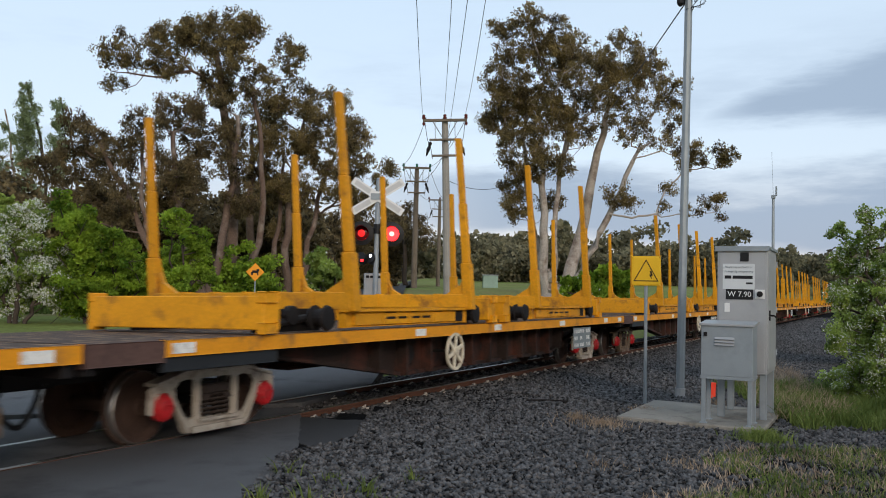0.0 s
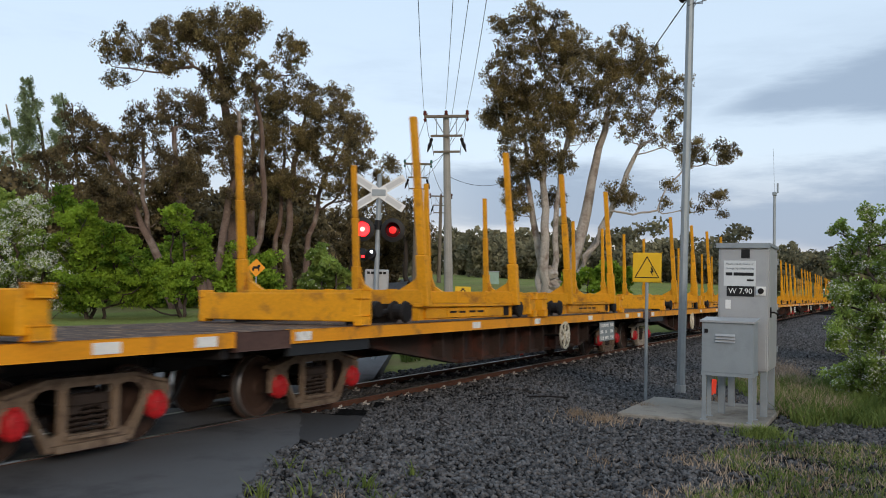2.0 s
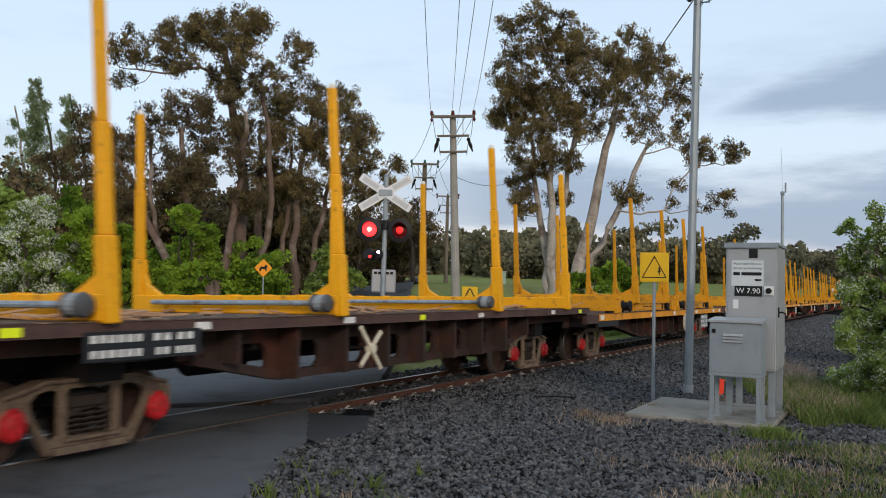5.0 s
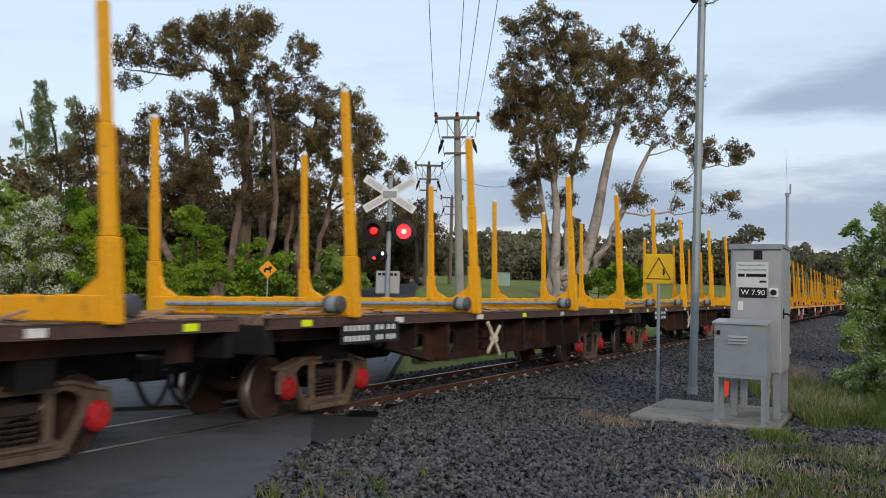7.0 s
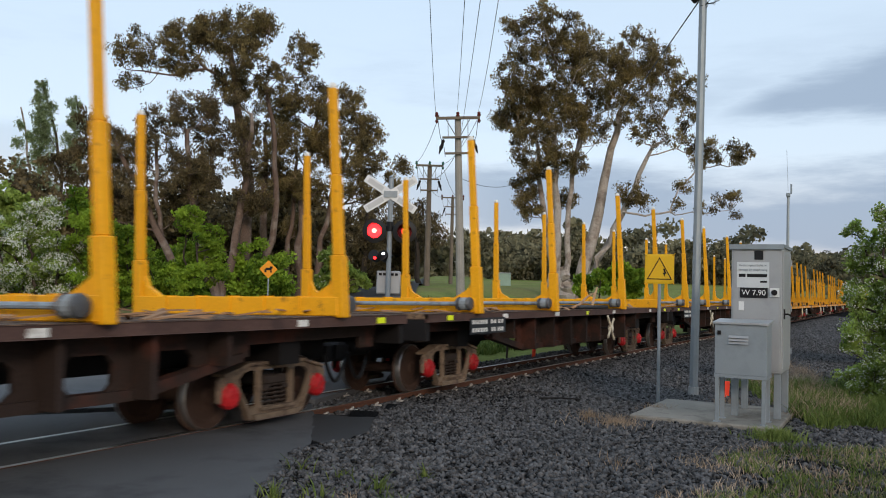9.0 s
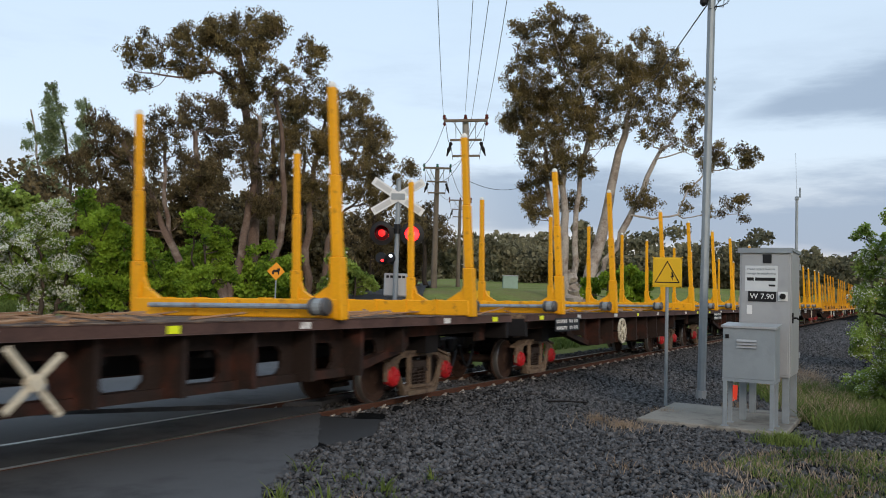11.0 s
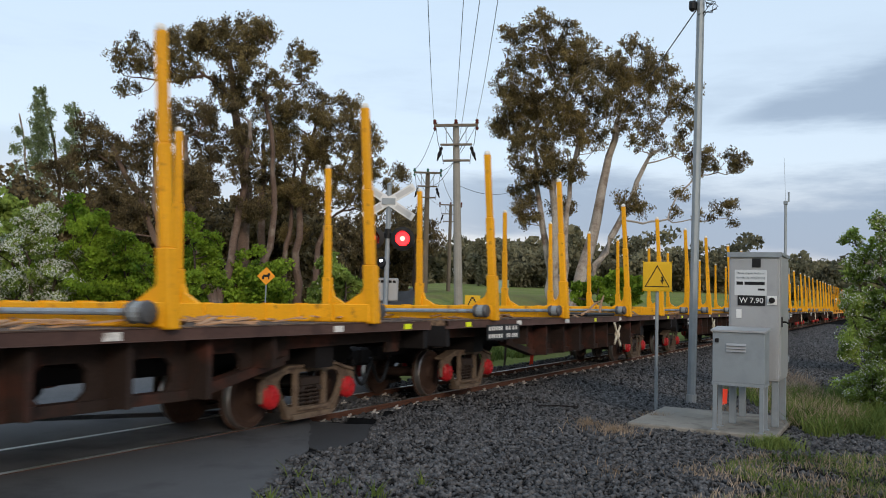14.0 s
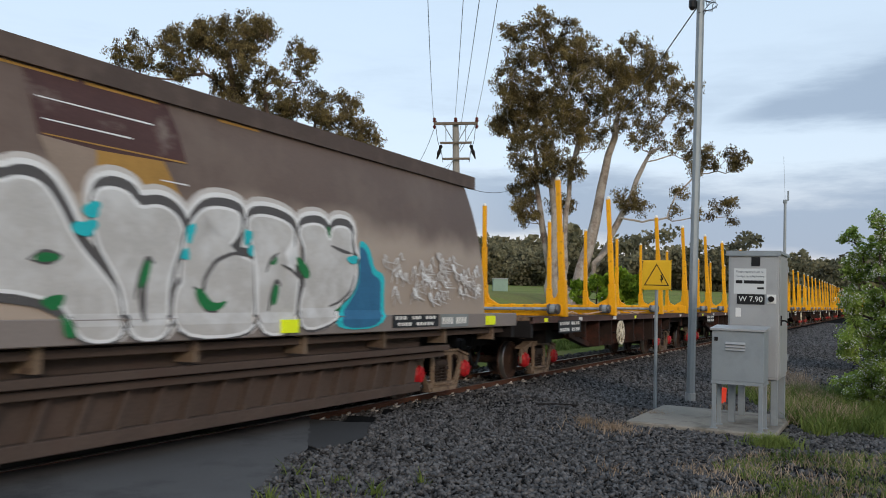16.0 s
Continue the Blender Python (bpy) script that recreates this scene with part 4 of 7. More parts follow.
def cradle_wagon(x_rear, wheel_x, cast=None):
    """Flat wagon with an orange-edged deck, deep plate girder and two yellow cradles."""
    L = 18.05
    w = thing("cradle_wagon", Matrix.Translation((x_rear, TRACK_Y, 0)), "flat wagon with orange edges carrying empty yellow stake cradles", "rail wagon", "train")
    bm = bmesh.new()
    box(bm, -0.33, L - 0.42, -DECK + 0.03, DECK - 0.03, 1.12, 1.20)
    part("deck", bm, DECK_WOOD, w)
    for s in (-1, 1):
        bm = bmesh.new()
        box(bm, 0.6, L - 0.40, s * (DECK - 0.06), s * (DECK + 0.01), 1.03, 1.198, 0.006)
        part("side_sill", bm, ORANGE_EDGE, w, "orange painted deck edge, scuffed")
        bm = bmesh.new()
        box(bm, -0.35, 0.6, s * (DECK - 0.10), s * DECK, 0.98, 1.20, 0.01)
        part("sill_end", bm, BROWN_EDGE, w)
        bm = bmesh.new()
        box(bm, 0.6, 2.4, s * (DECK - 0.08), s * (DECK - 0.02), 0.88, 1.035, 0.006)
        part("dark_panel", bm, PLATE_BLACK, w)
        # deep plate girder, tapering to both ends, with upright ribs
        bm = bmesh.new()
        y0, y1 = s * 1.08, s * 1.14
        prism(bm, [(2.6, 1.06), (L - 2.9, 1.06), (L - 2.9, 0.98), (L - 5.2, 0.44), (6.0, 0.44), (2.6, 0.96)], y0, y1)
        prism(bm, [(2.6, 0.96), (6.0, 0.48), (L - 5.2, 0.48), (L - 2.9, 0.98), (L - 2.9, 0.93), (L - 5.2, 0.42), (6.0, 0.42), (2.6, 0.91)], y0 - 0.08 * s, y1 + 0.10 * s)
        for k in range(11):
            x = 5.2 + k * (L - 10.0) / 10
            zb = 0.44 + max(0, (6.0 - x)) * 0.17 + max(0, x - (L - 5.2)) * 0.23
            box(bm, x - 0.04, x + 0.04, min(y1, y1 + s * 0.2), max(y1, y1 + s * 0.2), zb, 1.05)
        part("side_girder", bm, RUST_STEEL, w)
        # black discs on the web imitate the dark inside of lightening holes
        for x in (6.4, 8.1, 9.3):
            bm = bmesh.new()
            lathe(bm, [(0.15, 0.0), (0.15, 0.008)], 8, Matrix.Translation((x, y1 + 0.002 * s, 0.74)) @ pose(0, 0, 0, 90 if s < 0 else -90))
            part("girder_opening", bm, BLACK_PAINT, w, "black disc for the dark inside of a lightening hole")
    bm = bmesh.new()
    box(bm, -0.2, L - 0.55, -0.24, 0.24, 0.70, 1.12)
    part("centre_sill", bm, DARK_STEEL, w)
    for x in (-0.32, L - 0.55):
        bm = bmesh.new()
        box(bm, x, x + 0.12, -DECK + 0.05, DECK - 0.05, 0.90, 1.19, 0.01)
        part("headstock", bm, DARK_STEEL, w)
    cradle(w, 2.05, 8.65, 3.92, 7.56)
    cradle(w, 9.05, 15.25, 10.78, 14.24)
    for x in (3.92, 7.56, 10.78, 14.24):
        stake_frame(w, x, 1.48, 1.72, 4.40, True, winch=-0.55 if x in (3.92, 10.78) else 0.30, cap=False)
    for x in (2.12, 16.33):
        bogie(w, x, cast=cast)
    coupler(w, -0.35, -1)
    coupler(w, L - 0.37, 1)
    hand_wheel(w, wheel_x, 0.76, -DECK + 0.0, 6)
    bars_plate(w, 13.27, 14.57, 0.50, 0.98, -DECK - 0.005, PLATE_GREY, WHITE_PAINT, [[(0.05, 0.62), (0.72, 0.95)], [(0.05, 0.25), (0.36, 0.5), (0.74, 0.93)], [(0.05, 0.3), (0.36, 0.6), (0.72, 0.95)]])
    bm = bmesh.new()
    box(bm, 13.37, 14.47, -DECK + 0.0, -1.12, 0.90, 0.97)
    box(bm, 13.32, 13.37, -DECK - 0.004, -DECK + 0.03, 0.95, 1.05)
    box(bm, 14.47, 14.52, -DECK - 0.004, -DECK + 0.03, 0.95, 1.05)
    part("plate_bracket", bm, DARK_STEEL, w)
    for x in (0.85, 5.9, 8.9, 12.5, 15.9, 17.2):
        bm = bmesh.new()
        box(bm, x - 0.16, x + 0.16, -DECK - 0.018, -DECK - 0.009, 1.06, 1.17)
        part("reflector", bm, WHITE_PAINT, w)
    bm = bmesh.new()
    lathe(bm, [(0.05, -0.2), (0.18, -0.2), (0.18, 0.2), (0.05, 0.2)], 14, Matrix.Translation((9.8, -0.75, 0.66)) @ pose(0, 0, 0, 90))
    bmesh.ops.recalc_face_normals(bm, faces=bm.faces)
    part("brake_cylinder", bm, DARK_STEEL, w)
    return w



def body_outline(z):
    """Half width of the hopper body at height z: bowed sides, leaning in towards the roof."""
    t = (z - 1.20) / (3.95 - 1.20)
    return 1.50 - 0.30 * max(0, t) ** 2.2


def hopper_end(z):
    """How far the body ends stand back from the wagon end at height z."""
    t = max(0, (z - 1.3) / (3.9 - 1.3))
    return 1.52 + 0.45 * t ** 3


def hopper_wagon(x_rear):
    L = 17.6
    w = thing("hopper_wagon", Matrix.Translation((x_rear, TRACK_Y, 0)), "tall dusty brown hopper wagon covered with spray paint", "rail wagon", "train")
    bm = bmesh.new()
    heights = [1.22 + k * (3.72 - 1.22) / 14 for k in range(15)]
    rings = []
    for z in heights:
        hw, e = body_outline(z), hopper_end(z)
        r = 0.25
        pts = [(e, -hw + r), (e + r * 0.3, -hw + r * 0.3), (e + r, -hw), (L - e - r, -hw), (L - e - r * 0.3, -hw + r * 0.3), (L - e, -hw + r),
               (L - e, hw - r), (L - e - r * 0.3, hw - r * 0.3), (L - e - r, hw), (e + r, hw), (e + r * 0.3, hw - r * 0.3), (e, hw - r)]
        rings.append([bm.verts.new((x, y, z)) for x, y in pts])
    for a, b in zip(rings, rings[1:]):
        for k in range(12):
            bm.faces.new((a[k], a[(k + 1) % 12], b[(k + 1) % 12], b[k]))
    bm.faces.new(rings[0][::-1])
    bm.faces.new(rings[-1])
    bmesh.ops.recalc_face_normals(bm, faces=bm.faces)
    part("body", bm, HOPPER_PAINT, w, "bowed steel body", smooth=True)
    bm = bmesh.new()
    e = hopper_end(3.72) - 0.12
    for s in (-1, 1):
        hw = body_outline(3.72)
        prism(bm, [(e, 3.70), (L - e, 3.70), (L - e, 3.92), (e, 3.92)], s * (hw + 0.05), s * (hw - 0.02))
    hw = body_outline(3.72)
    box(bm, e, L - e, -hw, hw, 3.86, 3.915)
    part("roof_rim", bm, HOPPER_ROOF, w, "roof rim along the top edge")
    bm = bmesh.new()
    box(bm, 0.35, L - 0.35, -1.53, 1.53, 1.20, 1.44, 0.01)
    part("sill_band", bm, mat("grey_sill", (0.21, 0.18, 0.165), 0.6, 0, 0.15, 1, 40, 0.1), w, "pale dusty sill band")
    # under-frame: two long ledges and slanted chute plates
    bm = bmesh.new()
    for s in (-1, 1):
        for z, o in ((1.12, 0.20), (0.88, 0.24), (0.77, 0.14)):
            box(bm, 2.9 if z < 1.1 else 0.6, L - 2.9 if z < 1.1 else L - 0.6, min(s * (1.0 + o), s * (1.16 + o)), max(s * (1.0 + o), s * (1.16 + o)), z - 0.045, z + 0.045, 0.008)
        prism(bm, [(3.4, 1.2), (L - 3.4, 1.2), (L - 3.6, 0.32), (3.6, 0.32)], s * 1.08, s * 1.12)
        box(bm, 3.6, L - 3.6, min(s * 1.07, s * 1.24), max(s * 1.07, s * 1.24), 0.20, 0.34, 0.01)
    part("under_frame", bm, HOPPER_FRAME, w)
    for s in (-1, 1):
        for k in range(22):
            x = 3.9 + k * (L - 7.8) / 21
            bm = bmesh.new()
            prism(bm, [(x, 0.78), (x + 0.07, 0.78), (x - 0.13, 0.32), (x - 0.20, 0.32)], s * 1.12, s * 1.22)
            part("chute_rib", bm, HOPPER_FRAME, w)
    for k in range(9):
        x = 1.2 + k * (L - 2.4) / 8
        bm = bmesh.new()
        box(bm, x - 0.04, x + 0.04, -1.42, -1.1, 0.96, 1.2)
        part("bracket", bm, BOGIE_STEEL, w)
    bm = bmesh.new()
    box(bm, 0.35, L - 0.35, -0.24, 0.24, 0.74, 1.2)
    for x in (0.35, L - 0.5):
        box(bm, x, x + 0.15, -1.48, 1.48, 0.98, 1.21)
    part("centre_sill", bm, DARK_STEEL, w)
    for x in (2.15, L - 2.3):
        bogie(w, x)
    coupler(w, 0.02, -1)
    coupler(w, L - 0.02, 1)
    bars_plate(w, 12.62, 14.02, 1.25, 1.44, -1.534, PLATE_BLACK, WHITE_PAINT, [[(0.05, 0.3), (0.4, 0.6), (0.7, 0.95)], [(0.1, 0.4), (0.5, 0.9)]])
    bars_plate(w, 14.10, 15.10, 1.23, 1.44, -1.534, PLATE_GREY, WHITE_PAINT, [[(0.05, 0.45), (0.55, 0.95)]])
    for x in (10.2, 16.0):
        bm = bmesh.new()
        box(bm, x - 0.16, x + 0.16, -1.575, -1.529, 1.24, 1.40)
        part("reflector", bm, REFLECT, w, "bright yellow reflector")

    # sprayed shapes: sheets of paint that follow the bowed side
    lift = [0.002]

    def spray(outline, material, name="spray_paint", cells=10):
        lift[0] += 0.0004
        zs = [p[1] for p in outline]
        bm = bmesh.new()
        vs = [bm.verts.new((x, 0, z)) for x, z in outline]
        face = bm.faces.new(vs)
        bmesh.ops.triangulate(bm, faces=[face])
        for cut in np.arange(min(zs), max(zs), 0.12):
            g = bm.verts[:] + bm.edges[:] + bm.faces[:]
            bmesh.ops.bisect_plane(bm, geom=g, plane_co=(0, 0, cut), plane_no=(0, 0, 1))
        for v in bm.verts:
            hw = max(body_outline(v.co.z), 1.53 if v.co.z < 1.445 else 0)
            v.co.y = -(hw + 0.001 + lift[0])
        return part(name, bm, material, w)

    def blob(cx, cz, rx, rz, lean=0.0, wob=0.12, seed=0, square=2.6, n_=26):
        rnd = random.Random(seed)
        ph = [rnd.uniform(0, 6.28) for _ in range(3)]
        out = []
        for k in range(n_):
            a = k * math.tau / n_
            c, s = math.cos(a), math.sin(a)
            r = (abs(c) ** square + abs(s) ** square) ** (-1 / square)
            r *= 1 + wob * (0.5 * math.sin(2 * a + ph[0]) + 0.5 * math.sin(3 * a + ph[1]))
            z = cz + rz * r * s
            out.append((cx + rx * r * c + lean * (z - cz), z))
        return out

    # panel of older maroon paint and ochre patches higher up
    spray(((6.73, 3.68), (8.42, 3.69), (8.55, 3.40), (8.63, 3.08), (8.30, 3.05), (7.46, 3.03), (6.85, 3.07)), HOPPER_OLD, "old_paint_patch")
    spray(((6.85, 3.07), (7.46, 3.03), (7.48, 2.70), (7.10, 2.55)), SPRAY_TAN, "old_paint_patch")
    spray(((7.46, 3.03), (8.30, 3.05), (8.45, 2.80), (8.62, 2.58), (8.40, 2.62), (7.90, 2.60), (7.46, 2.75)), SPRAY_OCHRE, "old_paint_patch")
    for x0, x1 in ((4.8, 7.3), (7.4, 8.3), (9.2, 9.9)):
        spray(((x0, 3.655), (x1, 3.66), (x1, 3.685), (x0, 3.69)), SPRAY_OCHRE, "rust_streak")
    for x0, x1, z, m_ in ((6.85, 8.2, 3.42, SPRAY_WHITE), (6.9, 7.9, 3.22, SPRAY_WHITE), (6.9, 8.62, 3.08, SPRAY_OCHRE), (8.25, 8.62, 2.84, SPRAY_WHITE)):
        spray(((x0, z), (x1, z - 0.01), (x1, z + 0.008), (x0, z + 0.012)), m_, "scraped_line")
    # five rounded shapes, sprayed silver with a dark edge and a pale halo
    shapes = (
        ((5.2, 2.50), (6.42, 2.59), (6.63, 2.69), (6.87, 2.65), (7.04, 2.44), (7.19, 2.15), (7.51, 1.86), (7.70, 1.65), (7.74, 1.212), (7.20, 1.212), (7.08, 1.54), (6.86, 1.61), (6.44, 1.68), (5.2, 1.60)),
        ((7.35, 2.61), (7.58, 2.72), (7.85, 2.67), (7.91, 2.53), (8.21, 2.61), (8.47, 2.50), (8.55, 2.30), (8.35, 1.94), (8.30, 1.71), (8.31, 1.212), (7.76, 1.212), (7.73, 1.65), (7.57, 1.91), (7.38, 2.16)),
        ((8.63, 2.49), (8.90, 2.67), (9.39, 2.66), (9.43, 2.50), (9.33, 2.30), (8.97, 2.09), (8.88, 1.92), (9.28, 2.14), (9.61, 2.11), (9.66, 1.86), (9.62, 1.54), (9.55, 1.212), (8.35, 1.212), (8.36, 1.71), (8.51, 1.83), (8.47, 2.18)),
        ((9.48, 2.60), (9.89, 2.67), (10.37, 2.58), (10.39, 2.37), (10.08, 2.08), (10.46, 1.95), (10.41, 1.74), (10.33, 1.212), (9.60, 1.212), (9.68, 1.86), (9.57, 2.25)),
        ((10.41, 2.58), (11.03, 2.67), (11.12, 2.38), (11.18, 2.65), (11.69, 2.65), (11.59, 2.30), (11.79, 2.11), (11.65, 1.76), (11.26, 1.57), (11.22, 1.35), (10.39, 1.212), (10.46, 1.74), (10.69, 1.96), (10.58, 2.24)),
    )

    def soft(outline):
        """Rounds the corners of an outline (two rounds of corner cutting)."""
        o = list(outline)
        for _ in range(2):
            n2 = []
            for k in range(len(o)):
                (ax, az), (bx, bz) = o[k], o[(k + 1) % len(o)]
                n2 += [(ax * 0.75 + bx * 0.25, az * 0.75 + bz * 0.25), (ax * 0.25 + bx * 0.75, az * 0.25 + bz * 0.75)]
            o = n2
        return o

    def edge_of(outline, d_):
        """Moves an outline outward along its normals."""
        out = []
        n_ = len(outline)
        area = sum(outline[k][0] * outline[(k + 1) % n_][1] - outline[(k + 1) % n_][0] * outline[k][1] for k in range(n_))
        sg = 1 if area > 0 else -1
        for k in range(n_):
            t = Vector(outline[(k + 1) % n_]) - Vector(outline[k - 1])
            nv = Vector((t.y, -t.x)).normalized() * sg if t.length > 1e-6 else Vector((0, 0))
            x, z = Vector(outline[k]) + nv * d_
            out.append((x, max(z, 1.205)))
        return out

    shapes = [soft(o) for o in shapes]
    def shifted(outline, dx, dz):
        return [(x + dx, z + dz) for x, z in outline]

    for o in shapes:
        spray(edge_of(shifted(o, 0.03, 0.09), 0.12), SPRAY_MIST, "spray_halo")
    for o in shapes:
        spray(edge_of(shifted(o, 0.03, 0.08), 0.075), SPRAY_WHITE, "spray_halo")
    for o in shapes:
        spray(edge_of(shifted(o, 0.03, 0.065), 0.035), SPRAY_BLACK, "spray_outline")
    spray(soft(((11.82, 2.51), (12.10, 2.41), (12.17, 2.09), (12.48, 2.02), (12.40, 1.69), (12.44, 1.26), (11.14, 1.24), (11.26, 1.53), (11.65, 1.76), (11.83, 2.16))), SPRAY_TEAL, "spray_fill")
    spray(soft(((11.80, 2.42), (12.02, 2.34), (12.08, 2.02), (12.36, 1.95), (12.30, 1.69), (12.33, 1.28), (11.30, 1.26), (11.38, 1.50), (11.70, 1.74), (11.90, 2.14))), SPRAY_BLUE, "spray_fill")
    for o in shapes:
        spray(edge_of(o, 0.030), SPRAY_BLACK, "spray_rim")
        spray(o, SPRAY_WHITE, "spray_edge")
        spray(edge_of(o, -0.035), SPRAY_SILVER, "spray_letter")

    def stroke(points, width, material):
        """A brushed line through a few points."""
        pts = []
        for k in range(len(points) - 1):
            for q in range(4):
                pts.append(Vector(points[k]).lerp(Vector(points[k + 1]), q / 4))
        pts.append(Vector(points[-1]))
        sm = [pts[0]] + [(pts[k - 1] + pts[k] * 2 + pts[k + 1]) / 4 for k in range(1, len(pts) - 1)] + [pts[-1]]
        left, right = [], []
        for k, p in enumerate(sm):
            d = sm[min(k + 1, len(sm) - 1)] - sm[max(k - 1, 0)]
            nv = Vector((-d.y, d.x)).normalized() * width * 0.5 * (0.45 + 0.55 * math.sin(math.pi * k / (len(sm) - 1)))
            left.append(tuple(p + nv))
            right.append(tuple(p - nv))
        spray(left + right[::-1], material, "spray_stroke")

    # dark lines that part the letters and their counters
    for line, wd_ in ((((6.30, 1.62), (6.80, 1.58), (7.05, 1.48), (7.18, 1.28)), 0.07), (((6.70, 1.95), (6.86, 2.05), (7.05, 2.00), (6.90, 1.92), (6.72, 1.95)), 0.03),
                      (((7.86, 1.62), (7.92, 1.86), (8.02, 2.05), (8.10, 1.98)), 0.05), (((8.02, 1.85), (7.93, 1.66), (7.97, 1.40)), 0.06),
                      (((8.63, 1.76), (8.78, 1.70), (8.80, 1.86), (8.98, 2.06), (9.28, 2.16), (9.60, 2.12)), 0.05), (((8.70, 1.74), (8.80, 1.52), (9.00, 1.50)), 0.05),
                      (((9.80, 1.95), (9.90, 2.12), (10.05, 2.20)), 0.04), (((9.84, 1.50), (9.90, 1.72), (10.00, 1.88), (10.08, 1.80)), 0.05), (((10.10, 2.06), (10.30, 2.00), (10.44, 1.90)), 0.04),
                      (((11.14, 2.36), (11.40, 2.30), (11.62, 2.28)), 0.05), (((11.05, 1.56), (11.30, 1.62), (11.55, 1.76), (11.66, 1.98)), 0.04)):
        stroke(line, wd_, SPRAY_BLACK)
    for o in (((6.75, 1.97), (6.85, 2.03), (7.02, 2.01), (7.01, 1.96), (6.82, 1.93)), ((6.78, 1.61), (7.09, 1.68), (7.04, 1.55), (6.95, 1.50)), ((7.02, 1.50), (7.10, 1.46), (7.19, 1.27), (7.05, 1.27)),
              ((7.88, 1.68), (7.97, 2.01), (8.07, 2.01), (8.02, 1.82)), ((8.63, 1.74), (8.76, 1.75), (8.93, 1.57), (9.18, 1.64), (9.02, 1.50), (8.75, 1.52)),
              ((9.85, 2.05), (10.04, 2.18), (9.99, 2.05)), ((9.87, 1.57), (9.95, 1.84), (10.05, 1.80), (9.98, 1.57)), ((10.38, 2.22), (10.69, 2.00), (10.58, 1.87), (10.40, 2.05)), ((11.05, 2.60), (11.12, 2.40), (11.14, 2.62)), ((11.15, 1.50), (11.35, 1.58), (11.30, 1.50))):
        spray(soft(o), SPRAY_GREEN, "spray_fill")
    for k, (cx, cz, rx, rz) in enumerate(((7.36, 2.45, 0.10, 0.07), (7.28, 2.27, 0.12, 0.08), (8.60, 2.33, 0.06, 0.10), (8.52, 2.10, 0.05, 0.07), (9.50, 2.35, 0.06, 0.10), (9.54, 2.20, 0.05, 0.06), (11.62, 2.20, 0.14, 0.05))):
        spray(blob(cx, cz, rx, rz, 0.2, 0.3, k), SPRAY_TEAL, "spray_fill")
    # scrawled tags: thin pale strokes
    rnd = random.Random(3)
    for x0, x1, z0, z1, count in ((12.50, 12.95, 1.55, 2.40, 12), (13.05, 14.45, 1.55, 2.45, 40), (14.65, 15.45, 1.60, 2.40, 22)):
        for k in range(count):
            x, z = rnd.uniform(x0, x1), rnd.uniform(z0, z1 - 0.2)
            way = rnd.choice((-1, 1))
            hook = [(x, z), (x + 0.05 * way, z + 0.17), (x + 0.14 * way, z + 0.22), (x + 0.12 * way, z + 0.10), (x + 0.22, z + rnd.uniform(0, 0.12))]
            stroke(hook, rnd.uniform(0.016, 0.03), SPRAY_MIST if k % 3 else SPRAY_WHITE)
    return w


TRAIN = []


def build_train():
    first = cradle_wagon(-30.42, 10.63)
    TRAIN.append((first, -30.42))
    other = cradle_wagon(-30.42 + 18.05 * 2, 7.12, BOGIE_PALE)
    TRAIN.append((other, -30.42 + 18.05 * 2))
    for k in (1, 3, 4, 5, 6, 7, 8, 9):
        x = -30.42 + 18.05 * k
        TRAIN.append((copy_thing(first, Matrix.Translation((x, TRACK_Y, 0))), x))
    spots = (1.95, 5.65, 10.65, 14.35)
    rears = (-46.68, -62.85, -79.15, -95.6, -112.15, -128.55, -144.95)
    a = log_wagon(rears[0], spots, True, 5, 1.7, 6.35)
    b = log_wagon(rears[-1], spots, False, 8, 1.7, 6.25)
    TRAIN.append((a, rears[0]))
    TRAIN.append((b, rears[-1]))
    turned = log_wagon(rears[2], spots, True, 11, 1.7, 9.54)
    TRAIN.append((turned, rears[2]))
    # long sticks and a dark mat left on the deck before its third frame
    bm = bmesh.new()
    box(bm, 7.9, 10.2, -1.45, -0.2, 1.372, 1.46, 0.03)
    part("rubber_mat", bm, PLATE_BLACK, turned, "dark rolled mat on the deck")
    for a_, b_, r_ in (((9.1, -1.35, 1.40), (10.0, -1.20, 1.92), 0.035), ((8.3, -1.3, 1.47), (10.7, -0.9, 1.78), 0.03), ((7.6, -1.4, 1.42), (9.6, -1.1, 1.50), 0.03)):
        bm = bmesh.new()
        tube(bm, [a_, Vector(a_).lerp(Vector(b_), 0.5) + Vector((0, 0, 0.05)), b_], [r_, r_ * 0.9, r_ * 0.5], 6)
        part("stick", bm, BARK_LITTER, turned, "long pale stick of timber")
    for k in (1, 3, 4, 5):
        src = b if k == 3 else (turned if k == 5 else a)
        TRAIN.append((copy_thing(src, Matrix.Translation((rears[k], TRACK_Y, 0))), rears[k]))
    hop = hopper_wagon(-144.9 - 17.6)
    TRAIN.append((hop, -144.9 - 17.6))


build_train()


# ---------------------------------------------------------------- things beside the track


def writing(parent, words, size, m, material, name="lettering"):
    cu = bpy.data.curves.new(name, "FONT")
    cu.body, cu.size, cu.align_x, cu.align_y, cu.extrude = words, size, "CENTER", "CENTER", 0.001
    cu.materials.append(material)
    ob = new(name, cu)
    ob.parent = parent
    ob.matrix_basis = m
    return ob


FACE_BACK = pose(0, 0, 0, 90, 0, -90)   # writing that faces the -x side


def build_pad():
    bm = bmesh.new()
    box(bm, 13.06, 15.52, 1.49, 3.66, -0.30, -0.08, 0.02)
    tagged(part("concrete_pad", bm, CONCRETE), "weathered concrete slab under the signal cabinets", "slab")


